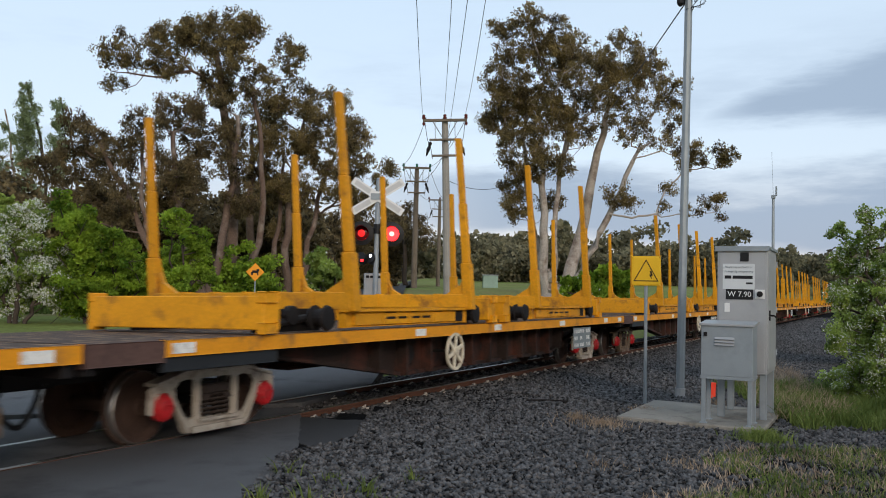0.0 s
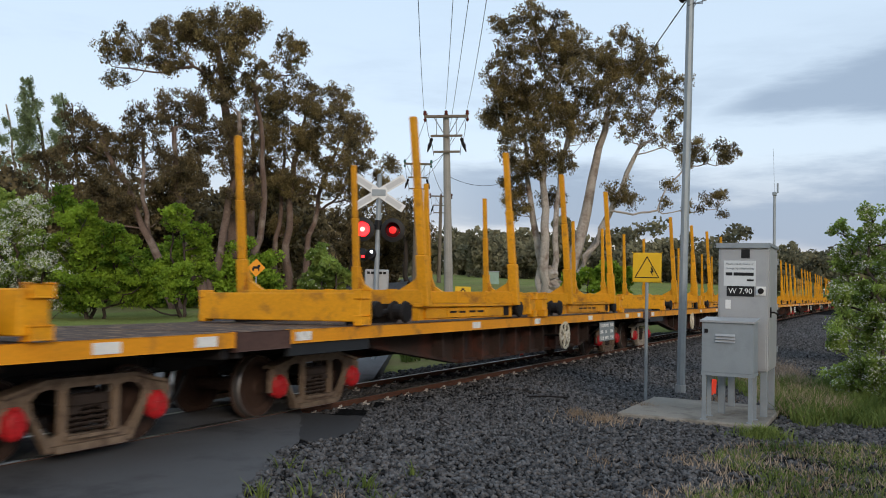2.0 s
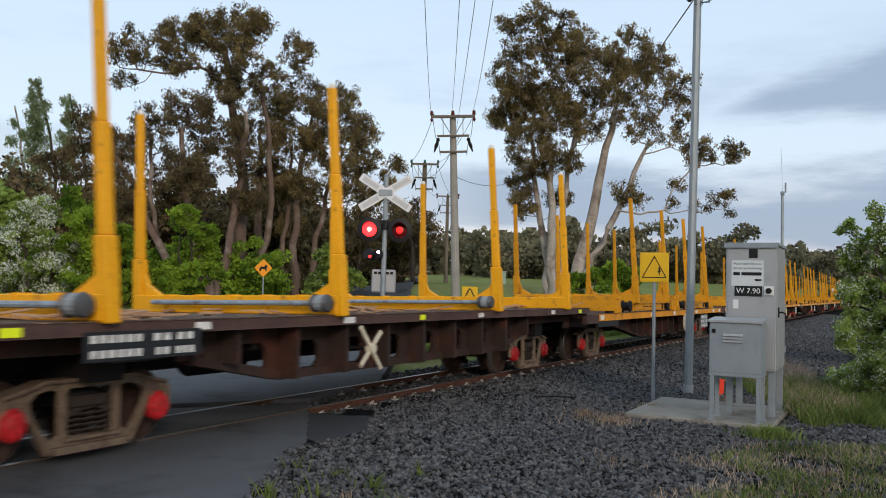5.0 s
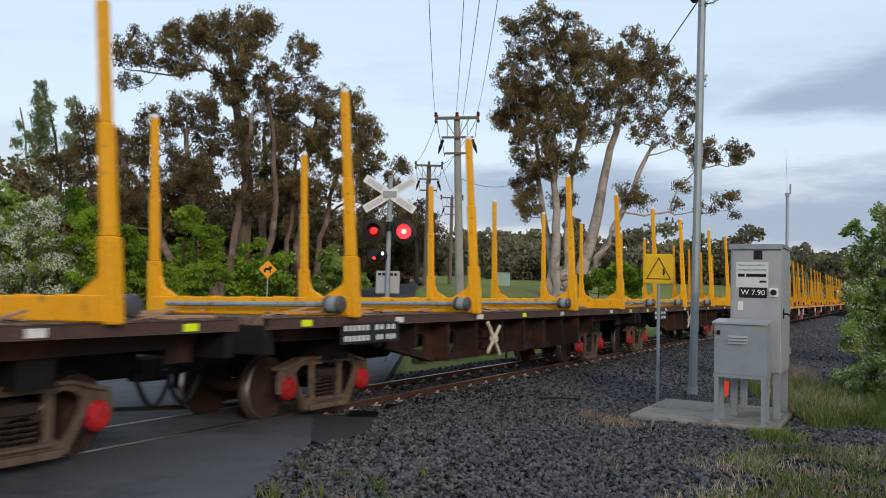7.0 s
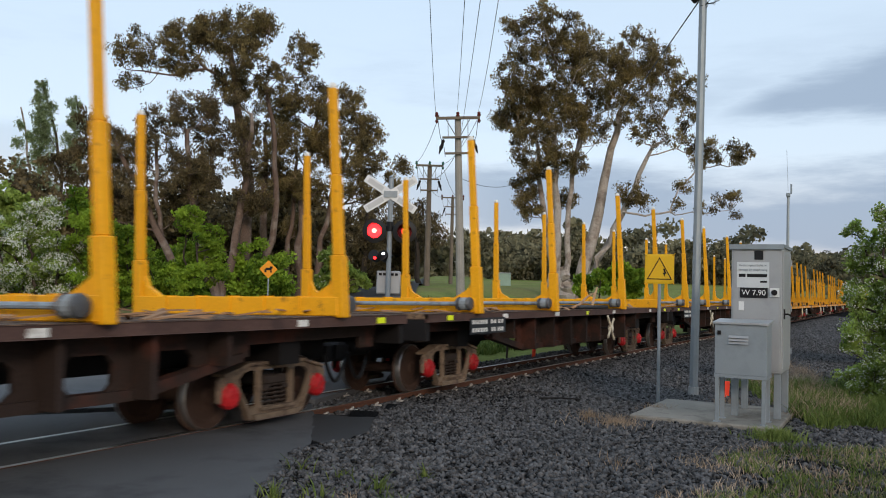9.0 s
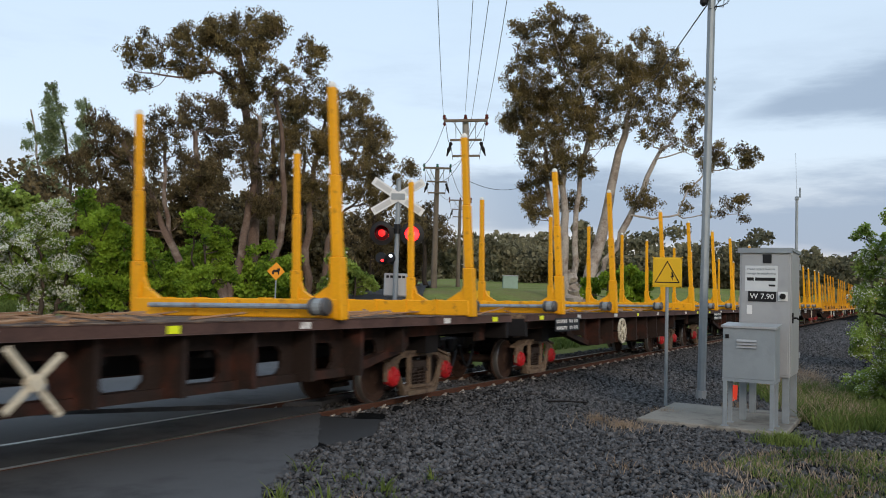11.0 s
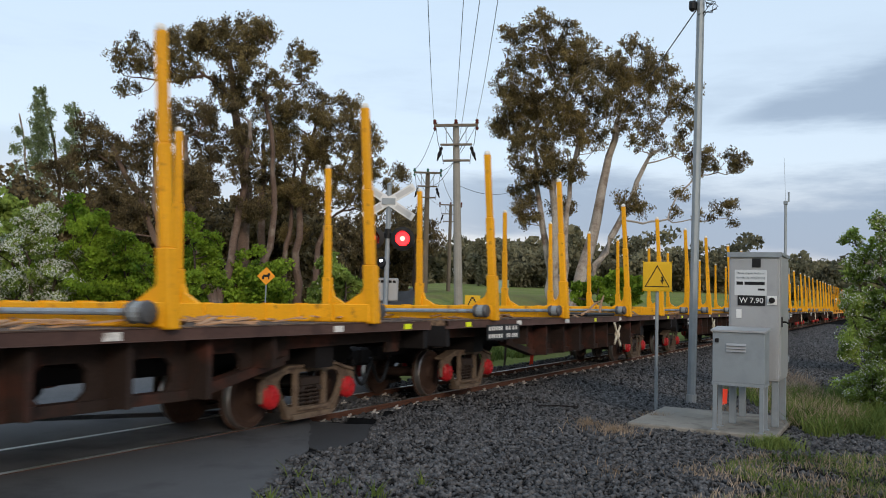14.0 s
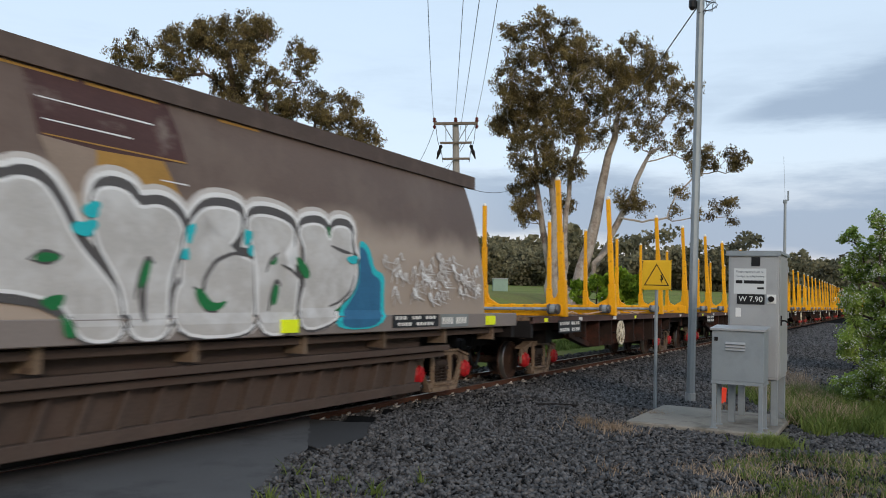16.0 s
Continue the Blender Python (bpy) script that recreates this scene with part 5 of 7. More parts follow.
def build_small_box():
    t = thing("equipment_box", Matrix.Translation((13.16, 2.03, -0.08)), "grey galvanised equipment box on four legs", "equipment box")
    W = 0.37
    bm = bmesh.new()
    box(bm, 0.0, 0.52, -W, W, 0.71, 1.47, 0.008)
    part("body", bm, GALV, t)
    bm = bmesh.new()
    prism(bm, [(-0.03, 1.46), (0.55, 1.50), (0.55, 1.53), (-0.03, 1.49)], -W - 0.025, W + 0.025)
    part("lid", bm, GALV_LIGHT, t)
    for x in (0.03, 0.46):
        for y in (-W + 0.04, W - 0.04):
            bm = bmesh.new()
            box(bm, x - 0.03, x + 0.03, y - 0.03, y + 0.03, 0.0, 0.664, 0.004)
            box(bm, x - 0.05, x + 0.05, y - 0.05, y + 0.05, 0.0, 0.012)
            part("leg", bm, GALV, t)
    bm = bmesh.new()
    box(bm, -0.004, 0.526, -W - 0.004, W + 0.004, 0.665, 0.712)
    part("base_frame", bm, GALV, t)
    for k in range(3):
        bm = bmesh.new()
        z = 1.17 + k * 0.045
        prism(bm, [(-0.028, z), (0.0, z + 0.034), (0.0, z)], -0.17 + 0.06, 0.11 + 0.06, None)
        part("vent_louvre", bm, GALV_LIGHT, t)
    bm = bmesh.new()
    box(bm, -0.02, 0.0, 0.28, 0.33, 1.30, 1.36)
    part("latch", bm, DARK_STEEL, t)


def build_cabinet():
    t = thing("signal_cabinet", Matrix.Translation((13.98, 1.93, -0.08)), "tall grey steel railway signal cabinet with notices", "signal cabinet")
    W = 0.375
    bm = bmesh.new()
    box(bm, 0.0, 1.15, -W, W, 0.70, 2.66, 0.01)
    part("body", bm, GALV_LIGHT, t)
    bm = bmesh.new()
    prism(bm, [(-0.04, 2.655), (1.19, 2.655), (1.19, 2.70), (-0.04, 2.70)], -W - 0.03, W + 0.03)
    box(bm, -0.045, -0.03, -W - 0.03, W + 0.03, 2.62, 2.70)
    part("roof", bm, GALV, t)
    for x in (0.08, 1.07):
        for y in (-W + 0.06, W - 0.06):
            bm = bmesh.new()
            box(bm, x - 0.05, x + 0.05, y - 0.05, y + 0.05, 0.0, 0.70, 0.005)
            part("leg", bm, GALV, t)
    bm = bmesh.new()
    box(bm, -0.012, 0.0, -W + 0.03, W - 0.03, 0.74, 2.60, 0.003)
    door = part("front_door", bm, GALV_LIGHT, t)
    bm = bmesh.new()
    box(bm, 0.06, 1.10, -W - 0.014, -W, 0.76, 2.60, 0.004)
    sd = part("side_door", bm, GALV_LIGHT, t)
    bm = bmesh.new()
    tube(bm, [(0.16, -W - 0.015, 1.62), (0.16, -W - 0.08, 1.62), (0.10, -W - 0.12, 1.60)], 0.014, 8)
    box(bm, 0.12, 0.2, -W - 0.03, -W - 0.012, 1.54, 1.70)
    part("door_handle", bm, DARK_STEEL, sd)
    for z in (0.95, 1.65, 2.4):
        bm = bmesh.new()
        tube(bm, [(1.10, -W - 0.02, z), (1.10, -W - 0.02, z + 0.1)], 0.014, 8)
        part("hinge", bm, GALV, sd)
    # front: dark window, notice, number plate, lock, small tag; y runs to the left seen from the front
    def flat(name, y0, y1, z0, z1, m_, d=0.018, label=""):
        bm = bmesh.new()
        box(bm, -0.012 - d, -0.011, y0, y1, z0, z1, 0.002)
        return part(name, bm, m_, t, label)
    flat("window", -0.10, 0.03, 2.46, 2.60, BLACK_PAINT, 0.01, "small dark window")
    flat("notice", -0.19, 0.29, 2.02, 2.42, mat("notice_white", (0.55, 0.57, 0.58), 0.5, 0, 0.04, 4, 40, 0), 0.006, "white fault-report notice")
    flat("number_plate", -0.17, 0.24, 1.86, 2.02, BLACK_PAINT, 0.012, "black number plate with white characters")
    flat("tag", 0.18, 0.26, 1.66, 1.80, WHITE_ENAMEL, 0.01)
    flat("lock_plate", -0.34, -0.20, 1.88, 2.02, WHITE_ENAMEL, 0.02)
    bm = bmesh.new()
    lathe(bm, [(0.045, 0), (0.045, 0.035), (0.02, 0.04)], 14, Matrix.Translation((-0.03, -0.27, 1.95)) @ pose(0, 0, 0, 0, -90))
    part("lock", bm, DARK_STEEL, t)
    writing(t, "W 7.90", 0.118, Matrix.Translation((-0.027, 0.035, 1.94)) @ FACE_BACK, WHITE_ENAMEL)
    ink = mat("notice_ink", (0.16, 0.19, 0.21), 0.6, 0, 0.05, 4, 40, 0)
    writing(t, "Please report faults or", 0.046, Matrix.Translation((-0.021, 0.05, 2.37)) @ FACE_BACK, ink)
    writing(t, "damage by telephoning", 0.046, Matrix.Translation((-0.021, 0.05, 2.30)) @ FACE_BACK, ink)
    bm = bmesh.new()
    for a, b in ((0.26, 0.16), (0.14, -0.16)):
        box(bm, -0.021, -0.017, b, a, 2.185, 2.235)
    box(bm, -0.021, -0.017, -0.16, -0.06, 2.10, 2.13)
    part("marking", bm, BLACK_PAINT, t, "row of dark printed characters")


def build_warning_sign():
    t = thing("warning_sign", Matrix.Translation((15.15, 3.73, -0.15)) @ Matrix.Diagonal((1, 0.96, 0.945, 1)), "yellow high-voltage warning sign on a thin steel post", "warning sign")
    bm = bmesh.new()
    tube(bm, [(0.03, 0.0, -0.1), (0.03, 0.01, 2.66)], 0.032, 10)
    part("post", bm, GALV, t)
    bm = bmesh.new()
    box(bm, -0.02, -0.004, -0.27, 0.27, 2.26, 2.82, 0.006)
    bmesh.ops.bevel(bm, geom=[e for e in bm.edges if abs(e.verts[0].co.x - e.verts[1].co.x) > 0.005], offset=0.03, segments=3, affect="EDGES")
    plate = part("plate", bm, SIGN_YELLOW, t)
    bm = bmesh.new()
    tri = [(-0.235, 2.34), (0.235, 2.34), (0.0, 2.76)]
    for i in range(3):
        a, b = Vector(tri[i]), Vector(tri[(i + 1) % 3])
        c = Vector((0, 2.48))
        q = [a, b, b + (c - b) * 0.12, a + (c - a) * 0.12]
        m = pose(0, 0, 0, 0, 0, 90)
        prism(bm, [(p.x, p.y) for p in q], 0.0205, 0.024, m)
    bolt = [(-0.10, 2.54), (-0.07, 2.54), (-0.09, 2.47), (-0.06, 2.47), (-0.11, 2.38), (-0.10, 2.45), (-0.13, 2.45)]
    prism(bm, bolt, 0.0205, 0.024, pose(0, 0, 0, 0, 0, 90))
    part("symbol", bm, BLACK_PAINT, plate, "black triangle and lightning symbol")


def build_light_pole():
    t = thing("steel_pole", Matrix.Translation((16.74, 3.44, -0.18)), "tall slim galvanised steel service pole", "pole")
    bm = bmesh.new()
    tube(bm, [(0, 0, -0.2), (0.0, -0.09, 8.1)], [0.082, 0.075], 8)
    part("shaft", bm, GALV, t)
    bm = bmesh.new()
    tube(bm, [(0, 0, 0), (0, -0.004, 0.22)], 0.10, 10)
    part("sleeve", bm, GALV_LIGHT, t)
    bm = bmesh.new()
    box(bm, -0.12, 0.0, -0.02, 0.12, 7.75, 7.92, 0.02)
    lathe(bm, [(0.03, 0), (0.07, 0.05), (0.07, 0.16), (0.03, 0.2)], 10, Matrix.Translation((-0.1, 0.05, 7.7)))
    part("bracket", bm, BLACK_PAINT, t)
    bm = bmesh.new()
    rnd = random.Random(2)
    for k in range(4):
        p = [(-0.05 - 0.03 * k, -0.20, 7.85)]
        for j in range(6):
            p.append((-0.05 + rnd.uniform(-0.12, 0.1), -0.24 - 0.14 * math.sin(j) + rnd.uniform(-0.1, 0.05), 7.85 - 0.05 * j + rnd.uniform(-0.06, 0.06)))
        tube(bm, p, 0.008, 5)
    part("loose_cable", bm, BLACK_PAINT, t, "tangle of loose black cable")


def cable(name, a, b, sag, r=0.014, label="black overhead cable", n_=16):
    bm = bmesh.new()
    a, b = Vector(a), Vector(b)
    pts = []
    for k in range(n_ + 1):
        t = k / n_
        p = a.lerp(b, t)
        p.z -= sag * 4 * t * (1 - t)
        pts.append(p)
    tube(bm, pts, r, 5)
    ob = part(name, bm, WIRE)
    return tagged(ob, label, "cable", "overhead wires")


LAMPS = []
PALE_MARK = mat("pale_board_marking", (0.5, 0.5, 0.5), 0.5, 0, 0.05, 3, 40, 0)


def crossing_signal(spot, facing, z_base, lamps=True, name="crossing_signal"):
    t = thing(name, Matrix.Translation(spot) @ pose(0, 0, 0, 0, 0, facing), "level crossing signal with white crossbuck and red lamps", "crossing signal", "crossing signals")
    # local: -y faces the viewer
    H = 4.62
    bm = bmesh.new()
    tube(bm, [(0, 0, 0), (0, 0, H)], 0.062, 12)
    lathe(bm, [(0.062, H), (0.07, H + 0.02), (0.02, H + 0.06)], 12)
    part("post", bm, GALV, t)
    for sgn in (-1, 1):
        bm = bmesh.new()
        m = Matrix.Translation((0, -0.09 - 0.012 * sgn, 4.20)) @ pose(0, 0, 0, 0, sgn * 32, 0)
        box(bm, -0.74, 0.74, -0.006, 0.006, -0.10, 0.10, 0.002, m)
        bl = part("crossbuck_blade", bm, WHITE_ENAMEL, t, "white crossbuck board")
        for q in (-1, 1):
            bm = bmesh.new()
            box(bm, min(q * 0.22, q * 0.66), max(q * 0.22, q * 0.66), -0.009, -0.005, -0.06, 0.06, 0, m)
            part("marking", bm, PALE_MARK, bl, "faded unreadable board writing")
    bm = bmesh.new()
    box(bm, -0.17, 0.17, -0.12, -0.1, 4.12, 4.28)
    part("crossbuck_bracket", bm, GALV, t)
    bm = bmesh.new()
    tube(bm, [(-0.45, -0.04, 3.40), (0.45, -0.04, 3.40)], 0.03, 8)
    tube(bm, [(0, 0, 3.28), (0, 0, 3.52)], 0.09, 10)
    part("lamp_arm", bm, BLACK_PAINT, t)
    for i, x in enumerate((-0.375, 0.375)):
        m = Matrix.Translation((x, -0.08, 3.28)) @ pose(0, 0, 0, 90)
        bm = bmesh.new()
        lathe(bm, [(0.30, -0.02), (0.30, 0.0), (0.185, 0.02), (0.185, -0.02)], 28, m, closed=True)
        head = part("lamp_head", bm, BLACK_PAINT, t, "round black lamp background")
        bm = bmesh.new()
        lathe(bm, [(0.10, -0.24), (0.17, -0.2), (0.185, 0.0), (0.18, -0.02)], 20, m)
        for k in range(10):
            a0, a1 = math.pi * (k / 10), math.pi * ((k + 1) / 10)
            ps = []
            for a_ in (a0, a1):
                for y in (0.0, 0.26 * math.sin(a_) + 0.04):
                    ps.append(m @ Vector((0.18 * math.cos(a_), 0.18 * math.sin(a_), y)))
            vs = [bm.verts.new(p) for p in (ps[0], ps[1], ps[3], ps[2])]
            bm.faces.new(vs)
        part("lamp_hood", bm, BLACK_PAINT, head, "black lamp housing with hood")
        bm = bmesh.new()
        # a turning lamp: one half glows, the other half is its dark back
        # lens wider than a real one: the red glare is put into its shape
        lathe(bm, [(0.178, 0.0), (0.165, 0.018), (0.085, 0.036), (0.06, 0.042)], 24, pose(0, 0, 0, 90), index=0)
        lathe(bm, [(0.06, 0.042), (0.035, 0.047), (0.005, 0.049)], 24, pose(0, 0, 0, 90), index=1)
        lathe(bm, [(0.178, -0.001), (0.15, -0.02), (0.09, -0.036)], 24, pose(0, 0, 0, 90), index=2)
        lathe(bm, [(0.09, -0.036), (0.05, -0.044), (0.005, -0.047)], 24, pose(0, 0, 0, 90), index=3)
        bmesh.ops.recalc_face_normals(bm, faces=bm.faces)
        lamp = part("lamp", bm, (LAMP_RED, LAMP_CORE, LENS_DARK, LAMP_DIM), head, "round red flashing lamp")
        lamp.location = (x, -0.10, 3.28)
        LAMPS.append((lamp, i, Vector((x, -0.10, 3.28))))
    # smaller lamps facing the other road, lower down
    bm = bmesh.new()
    tube(bm, [(-0.42, 0.05, 2.66), (0.1, 0.05, 2.66)], 0.03, 8)
    part("side_arm", bm, BLACK_PAINT, t)
    for x, y, z, m_, lab in ((-0.36, 0.1, 2.60, LAMP_RED, "small red side light"), (-0.12, 0.14, 2.72, LAMP_WHITE, "small white indicator light")):
        bm = bmesh.new()
        lathe(bm, [(0.05, -0.16), (0.12, -0.14), (0.14, 0.0), (0.14, 0.08)], 14, Matrix.Translation((x, y - 0.1, 2.66)) @ pose(0, 0, 0, 70, 0, -30))
        bmesh.ops.recalc_face_normals(bm, faces=bm.faces)
        side = part("side_lamp", bm, BLACK_PAINT, t, "black side lamp on a bracket")
        bm = bmesh.new()
        lathe(bm, [(0.036, 0.0), (0.03, 0.02), (0.01, 0.025)], 12, Matrix.Translation((x * 0.85 - 0.03, -0.20, z)) @ pose(0, 0, 0, 90))
        part("indicator", bm, m_, side, lab)
    bm = bmesh.new()
    box(bm, -0.30, 0.30, 0.06, 0.16, 1.72, 2.30, 0.03)
    part("relay_box", bm, GALV_LIGHT, t, "grey control box on the post")
    bm = bmesh.new()
    for k in range(5):
        box(bm, -0.24 + k * 0.10, -0.17 + k * 0.10, 0.045, 0.061, 2.18, 2.24)
    part("marking", bm, DARK_STEEL, t)
    return t


def power_pole(spot, height, arm, material, lean=0.0, double=True, ins=None, face=0):
    t = thing("power_pole", Matrix.Translation(spot) @ pose(0, 0, 0, 0, lean, face), "tall timber power pole with steel crossarms", "power pole", "power poles")
    ins = ins or INSULATOR
    bm = bmesh.new()
    tube(bm, [(0, 0, -1.5), (0, 0, height * 0.5), (0, 0, height)], [0.23, 0.19, 0.155], 12)
    part("pole", bm, material, t)
    def cross(z, half, th):
        bm = bmesh.new()
        box(bm, -half, half, -0.22 - th, -0.20, z - th / 2, z + th / 2, 0.006)
        return part("crossarm", bm, POLE_DARK, t)
    cross(height - 0.08, arm, 0.13)
    if double:
        cross(height - 1.05, arm * 0.72, 0.10)
        cross(height - 1.85, arm * 0.60, 0.10)
    for x in (-arm * 0.96, 0.0, arm * 0.96):
        bm = bmesh.new()
        lathe(bm, [(0.03, 0.0), (0.09, 0.04), (0.10, 0.10), (0.06, 0.13), (0.09, 0.18), (0.07, 0.23), (0.02, 0.26)], 12, Matrix.Translation((x, -0.22, height - 0.02)))
        if x:
            lathe(bm, [(0.03, 0.0), (0.08, -0.05), (0.09, -0.10), (0.05, -0.15), (0.02, -0.2)], 12, Matrix.Translation((x, -0.22, height - 0.14)))
        bmesh.ops.recalc_face_normals(bm, faces=bm.faces)
        part("insulator", bm, ins, t, "glazed insulator")
    for s in (-1, 1):
        bm = bmesh.new()
        tube(bm, [(s * arm * 0.55, -0.2, height - 0.12), (s * 0.12, -0.18, height - 0.95)], 0.025, 6)
        tube(bm, [(s * arm * 0.45, -0.2, height - 0.1), (s * arm * 0.45, -0.2, height - 1.0)], 0.02, 6)
        part("brace", bm, GALV, t)
        if double:
            bm = bmesh.new()
            m = Matrix.Translation((s * arm * 0.66, -0.3, height - 1.15)) @ pose(0, 0, 0, 0, s * -18)
            lathe(bm, [(0.03, 0.0), (0.10, -0.08), (0.06, -0.25), (0.10, -0.4), (0.06, -0.55), (0.03, -0.75)], 10, m)
            bmesh.ops.recalc_face_normals(bm, faces=bm.faces)
            part("fuse", bm, DARK_STEEL, t, "hanging fuse switch")
            bm = bmesh.new()
            pts = []
            for k in range(9):
                u = k / 8
                pts.append((s * arm * (0.9 - 0.3 * u), -0.3, height - 0.2 - 1.9 * u - 0.25 * math.sin(u * 6)))
            tube(bm, pts, 0.015, 5)
            part("jumper_wire", bm, WIRE, t)
    return t


def small_sign(name, spot, face, post_h, plate, material, label, diamond=False, symbol=None):
    t = thing(name, Matrix.Translation(spot) @ pose(0, 0, 0, 0, 0, face), label, "road sign", "road signs")
    bm = bmesh.new()
    tube(bm, [(0, 0.03, -0.4), (0, 0.03, post_h)], 0.03, 8)
    part("post", bm, GALV, t)
    bm = bmesh.new()
    m = Matrix.Translation((0, 0, post_h)) @ (pose(0, 0, 0, 0, 45) if diamond else Matrix.Identity(4))
    box(bm, -plate[0] / 2, plate[0] / 2, -0.012, 0.0, -plate[1] / 2, plate[1] / 2, 0.004, m)
    p = part("plate", bm, material, t)
    if symbol:
        bm = bmesh.new()
        for x0, x1, z0, z1 in symbol:
            box(bm, x0, x1, -0.017, -0.0115, post_h + z0, post_h + z1)
        part("symbol", bm, BLACK_PAINT, p, "dark symbol")
    return t


def build_roadside():
    build_pad()
    build_small_box()
    build_cabinet()
    build_warning_sign()
    build_light_pole()
    face = TRACK_TURN - 90
    sp = place(-1.40, 21.0, 0.0)
    crossing_signal((sp.x, sp.y, -0.1), face, 0)
    p1 = place(0.82, 42, 0)
    power_pole((p1.x, p1.y, ground_z(0.82, 42)), 10.4 - ground_z(0.82, 42), 1.10, POLE_WOOD, -2.4, face=face)
    p2 = place(-1.28, 60, 0)
    power_pole((p2.x, p2.y, ground_z(-1.28, 60)), 10.6 - ground_z(-1.28, 60), 0.98, POLE_DARK, 0.0, ins=INSULATOR_GREEN, face=face)
    p3 = place(0.63, 90, 0)
    power_pole((p3.x, p3.y, ground_z(0.63, 90)), 11.6 - ground_z(0.63, 90), 1.2, POLE_DARK, 0, face=face)
    # wires run from the poles over the viewer's head
    for ra, rm, za in ((-0.66, -0.53, 10.5), (0.40, 0.30, 10.7), (0.62, 0.67, 9.6), (1.46, 1.11, 10.7)):
        a = place(ra, 41.8, za)
        b = place(ra + (rm - ra) * 62 / 22, -20, za)
        cable("power_line", a, b, 2.1 if za > 10 else 1.0, 0.009, "thin overhead power line")
    for dx, dz in ((-1.0, 10.5), (1.0, 10.5), (0.3, 9.4)):
        cable("power_line", place(0.5 + dx, 42, dz), place(-1.35 + dx, 60, dz + 0.2), 0.5, 0.014, "thin overhead power line")
    for dx in (-0.9, 0.9):
        cable("power_line", place(-1.3 + dx, 60, 10.7), place(0.63 + dx, 90, 11.6), 0.8, 0.016, "thin overhead power line")
    top = Vector((16.70, 3.40, 7.6))
    cable("service_line", top, place(10.0, 70, 12.0), 0.5, 0.014, "black service cable to the steel pole")
    cable("service_line", place(0.75, 42, 7.3), place(5.0, 52, 8.8), 0.5, 0.014, "thin black overhead cable")
    ms = thing("radio_mast", Matrix.Translation((32.2, 3.4, -0.2)), "slim grey mast with a small antenna", "mast")
    bm = bmesh.new()
    tube(bm, [(0, 0, 0), (0, 0, 5.6)], [0.06, 0.045], 8)
    part("shaft", bm, GALV, ms)
    bm = bmesh.new()
    box(bm, -0.06, 0.06, -0.07, 0.07, 5.6, 5.74, 0.02)
    tube(bm, [(0, 0, 5.7), (0, 0.06, 7.3)], 0.005, 6)
    tube(bm, [(0, -0.1, 5.7), (0, -0.1, 6.05)], 0.03, 6)
    part("antenna", bm, GALV, ms)
    sy = place(-7.1, 34, 0)
    small_sign("diamond_sign", (sy.x, sy.y, ground_z(-7.1, 34)), face, 2.38 - ground_z(-7.1, 34), (0.52, 0.52), SIGN_ORANGE, "orange diamond warning sign on a thin post", True, ((-0.12, 0.12, -0.04, 0.06), (-0.16, -0.08, -0.12, 0.0), (0.08, 0.13, -0.13, 0.0), (0.05, 0.16, 0.02, 0.12)))
    sw = place(-5.8, 44, 0)
    small_sign("roadside_sign", (sw.x, sw.y, ground_z(-5.8, 44)), face, 2.6 - ground_z(-5.8, 44), (0.30, 0.38), WHITE_ENAMEL, "small pale sign on a thin post", False, ((-0.08, 0.08, 0.05, 0.1), (-0.08, 0.08, -0.08, -0.03)))
    so = place(1.08, 30, 0)
    small_sign("warning_board", (so.x, so.y, ground_z(1.08, 30)), face, 1.62 - ground_z(1.08, 30), (0.55, 0.45), SIGN_YELLOW, "yellow warning board with a black triangle", False, ((-0.18, 0.18, -0.16, -0.12), (-0.17, -0.12, -0.12, -0.06), (0.12, 0.17, -0.12, -0.06), (-0.13, -0.08, -0.06, 0.02), (0.08, 0.13, -0.06, 0.02), (-0.09, -0.04, 0.02, 0.10), (0.04, 0.09, 0.02, 0.10), (-0.05, 0.05, 0.10, 0.16)))
    for r, a in ((-12.2, 48), (-19.0, 35)):
        g = place(r, a, 0)
        bm = bmesh.new()
        box(bm, -0.05, 0.05, -0.02, 0.02, 0, 1.0, 0.01)
        ob = part("guide_post", bm, WHITE_ENAMEL)
        ob.matrix_world = Matrix.Translation((g.x, g.y, ground_z(r, a))) @ pose(0, 0, 0, 0, 4, face)
        tagged(ob, "white plastic road guide post", "guide post", "guide posts")

    # red peg beside the pad, orange marker and dark stump past the rails, green box in the paddock
    for nm, lab, r, a, z, w_, h_, m_ in (("marker_peg", "short red marker peg in the gravel", 5.45, 16.3, -0.17, 0.05, 0.34, RED_PEG), ("marker_post", "bright orange marker post past the rails", 2.66, 24.9, -0.3, 0.05, 0.75, RED_PEG), ("fence_stump", "dark leaning wooden stump past the rails", 1.9, 25.2, -0.3, 0.03, 0.7, BARK_DARK)):
        g = place(r, a, z)
        bm = bmesh.new()
        box(bm, -w_, w_, -0.02, 0.02, -0.1, h_, 0.008)
        ob = part(nm, bm, m_)
        ob.matrix_world = Matrix.Translation(g) @ pose(0, 0, 0, 0, 3, face)
        tagged(ob, lab, "post")
    g = place(6.2, 90, ground_z(6.2, 90))
    ub = thing("utility_box", Matrix.Translation(g) @ pose(0, 0, 0, 0, 0, face), "pale green utility box in the paddock", "utility box")
    bm = bmesh.new()
    box(bm, -0.8, 0.8, -0.5, 0.5, -0.3, 1.3, 0.05)
    part("body", bm, UTILITY_GREEN, ub)
    bm = bmesh.new()
    box(bm, -0.85, 0.85, -0.55, 0.55, 1.3, 1.38, 0.03)
    part("lid", bm, GALV_LIGHT, ub)


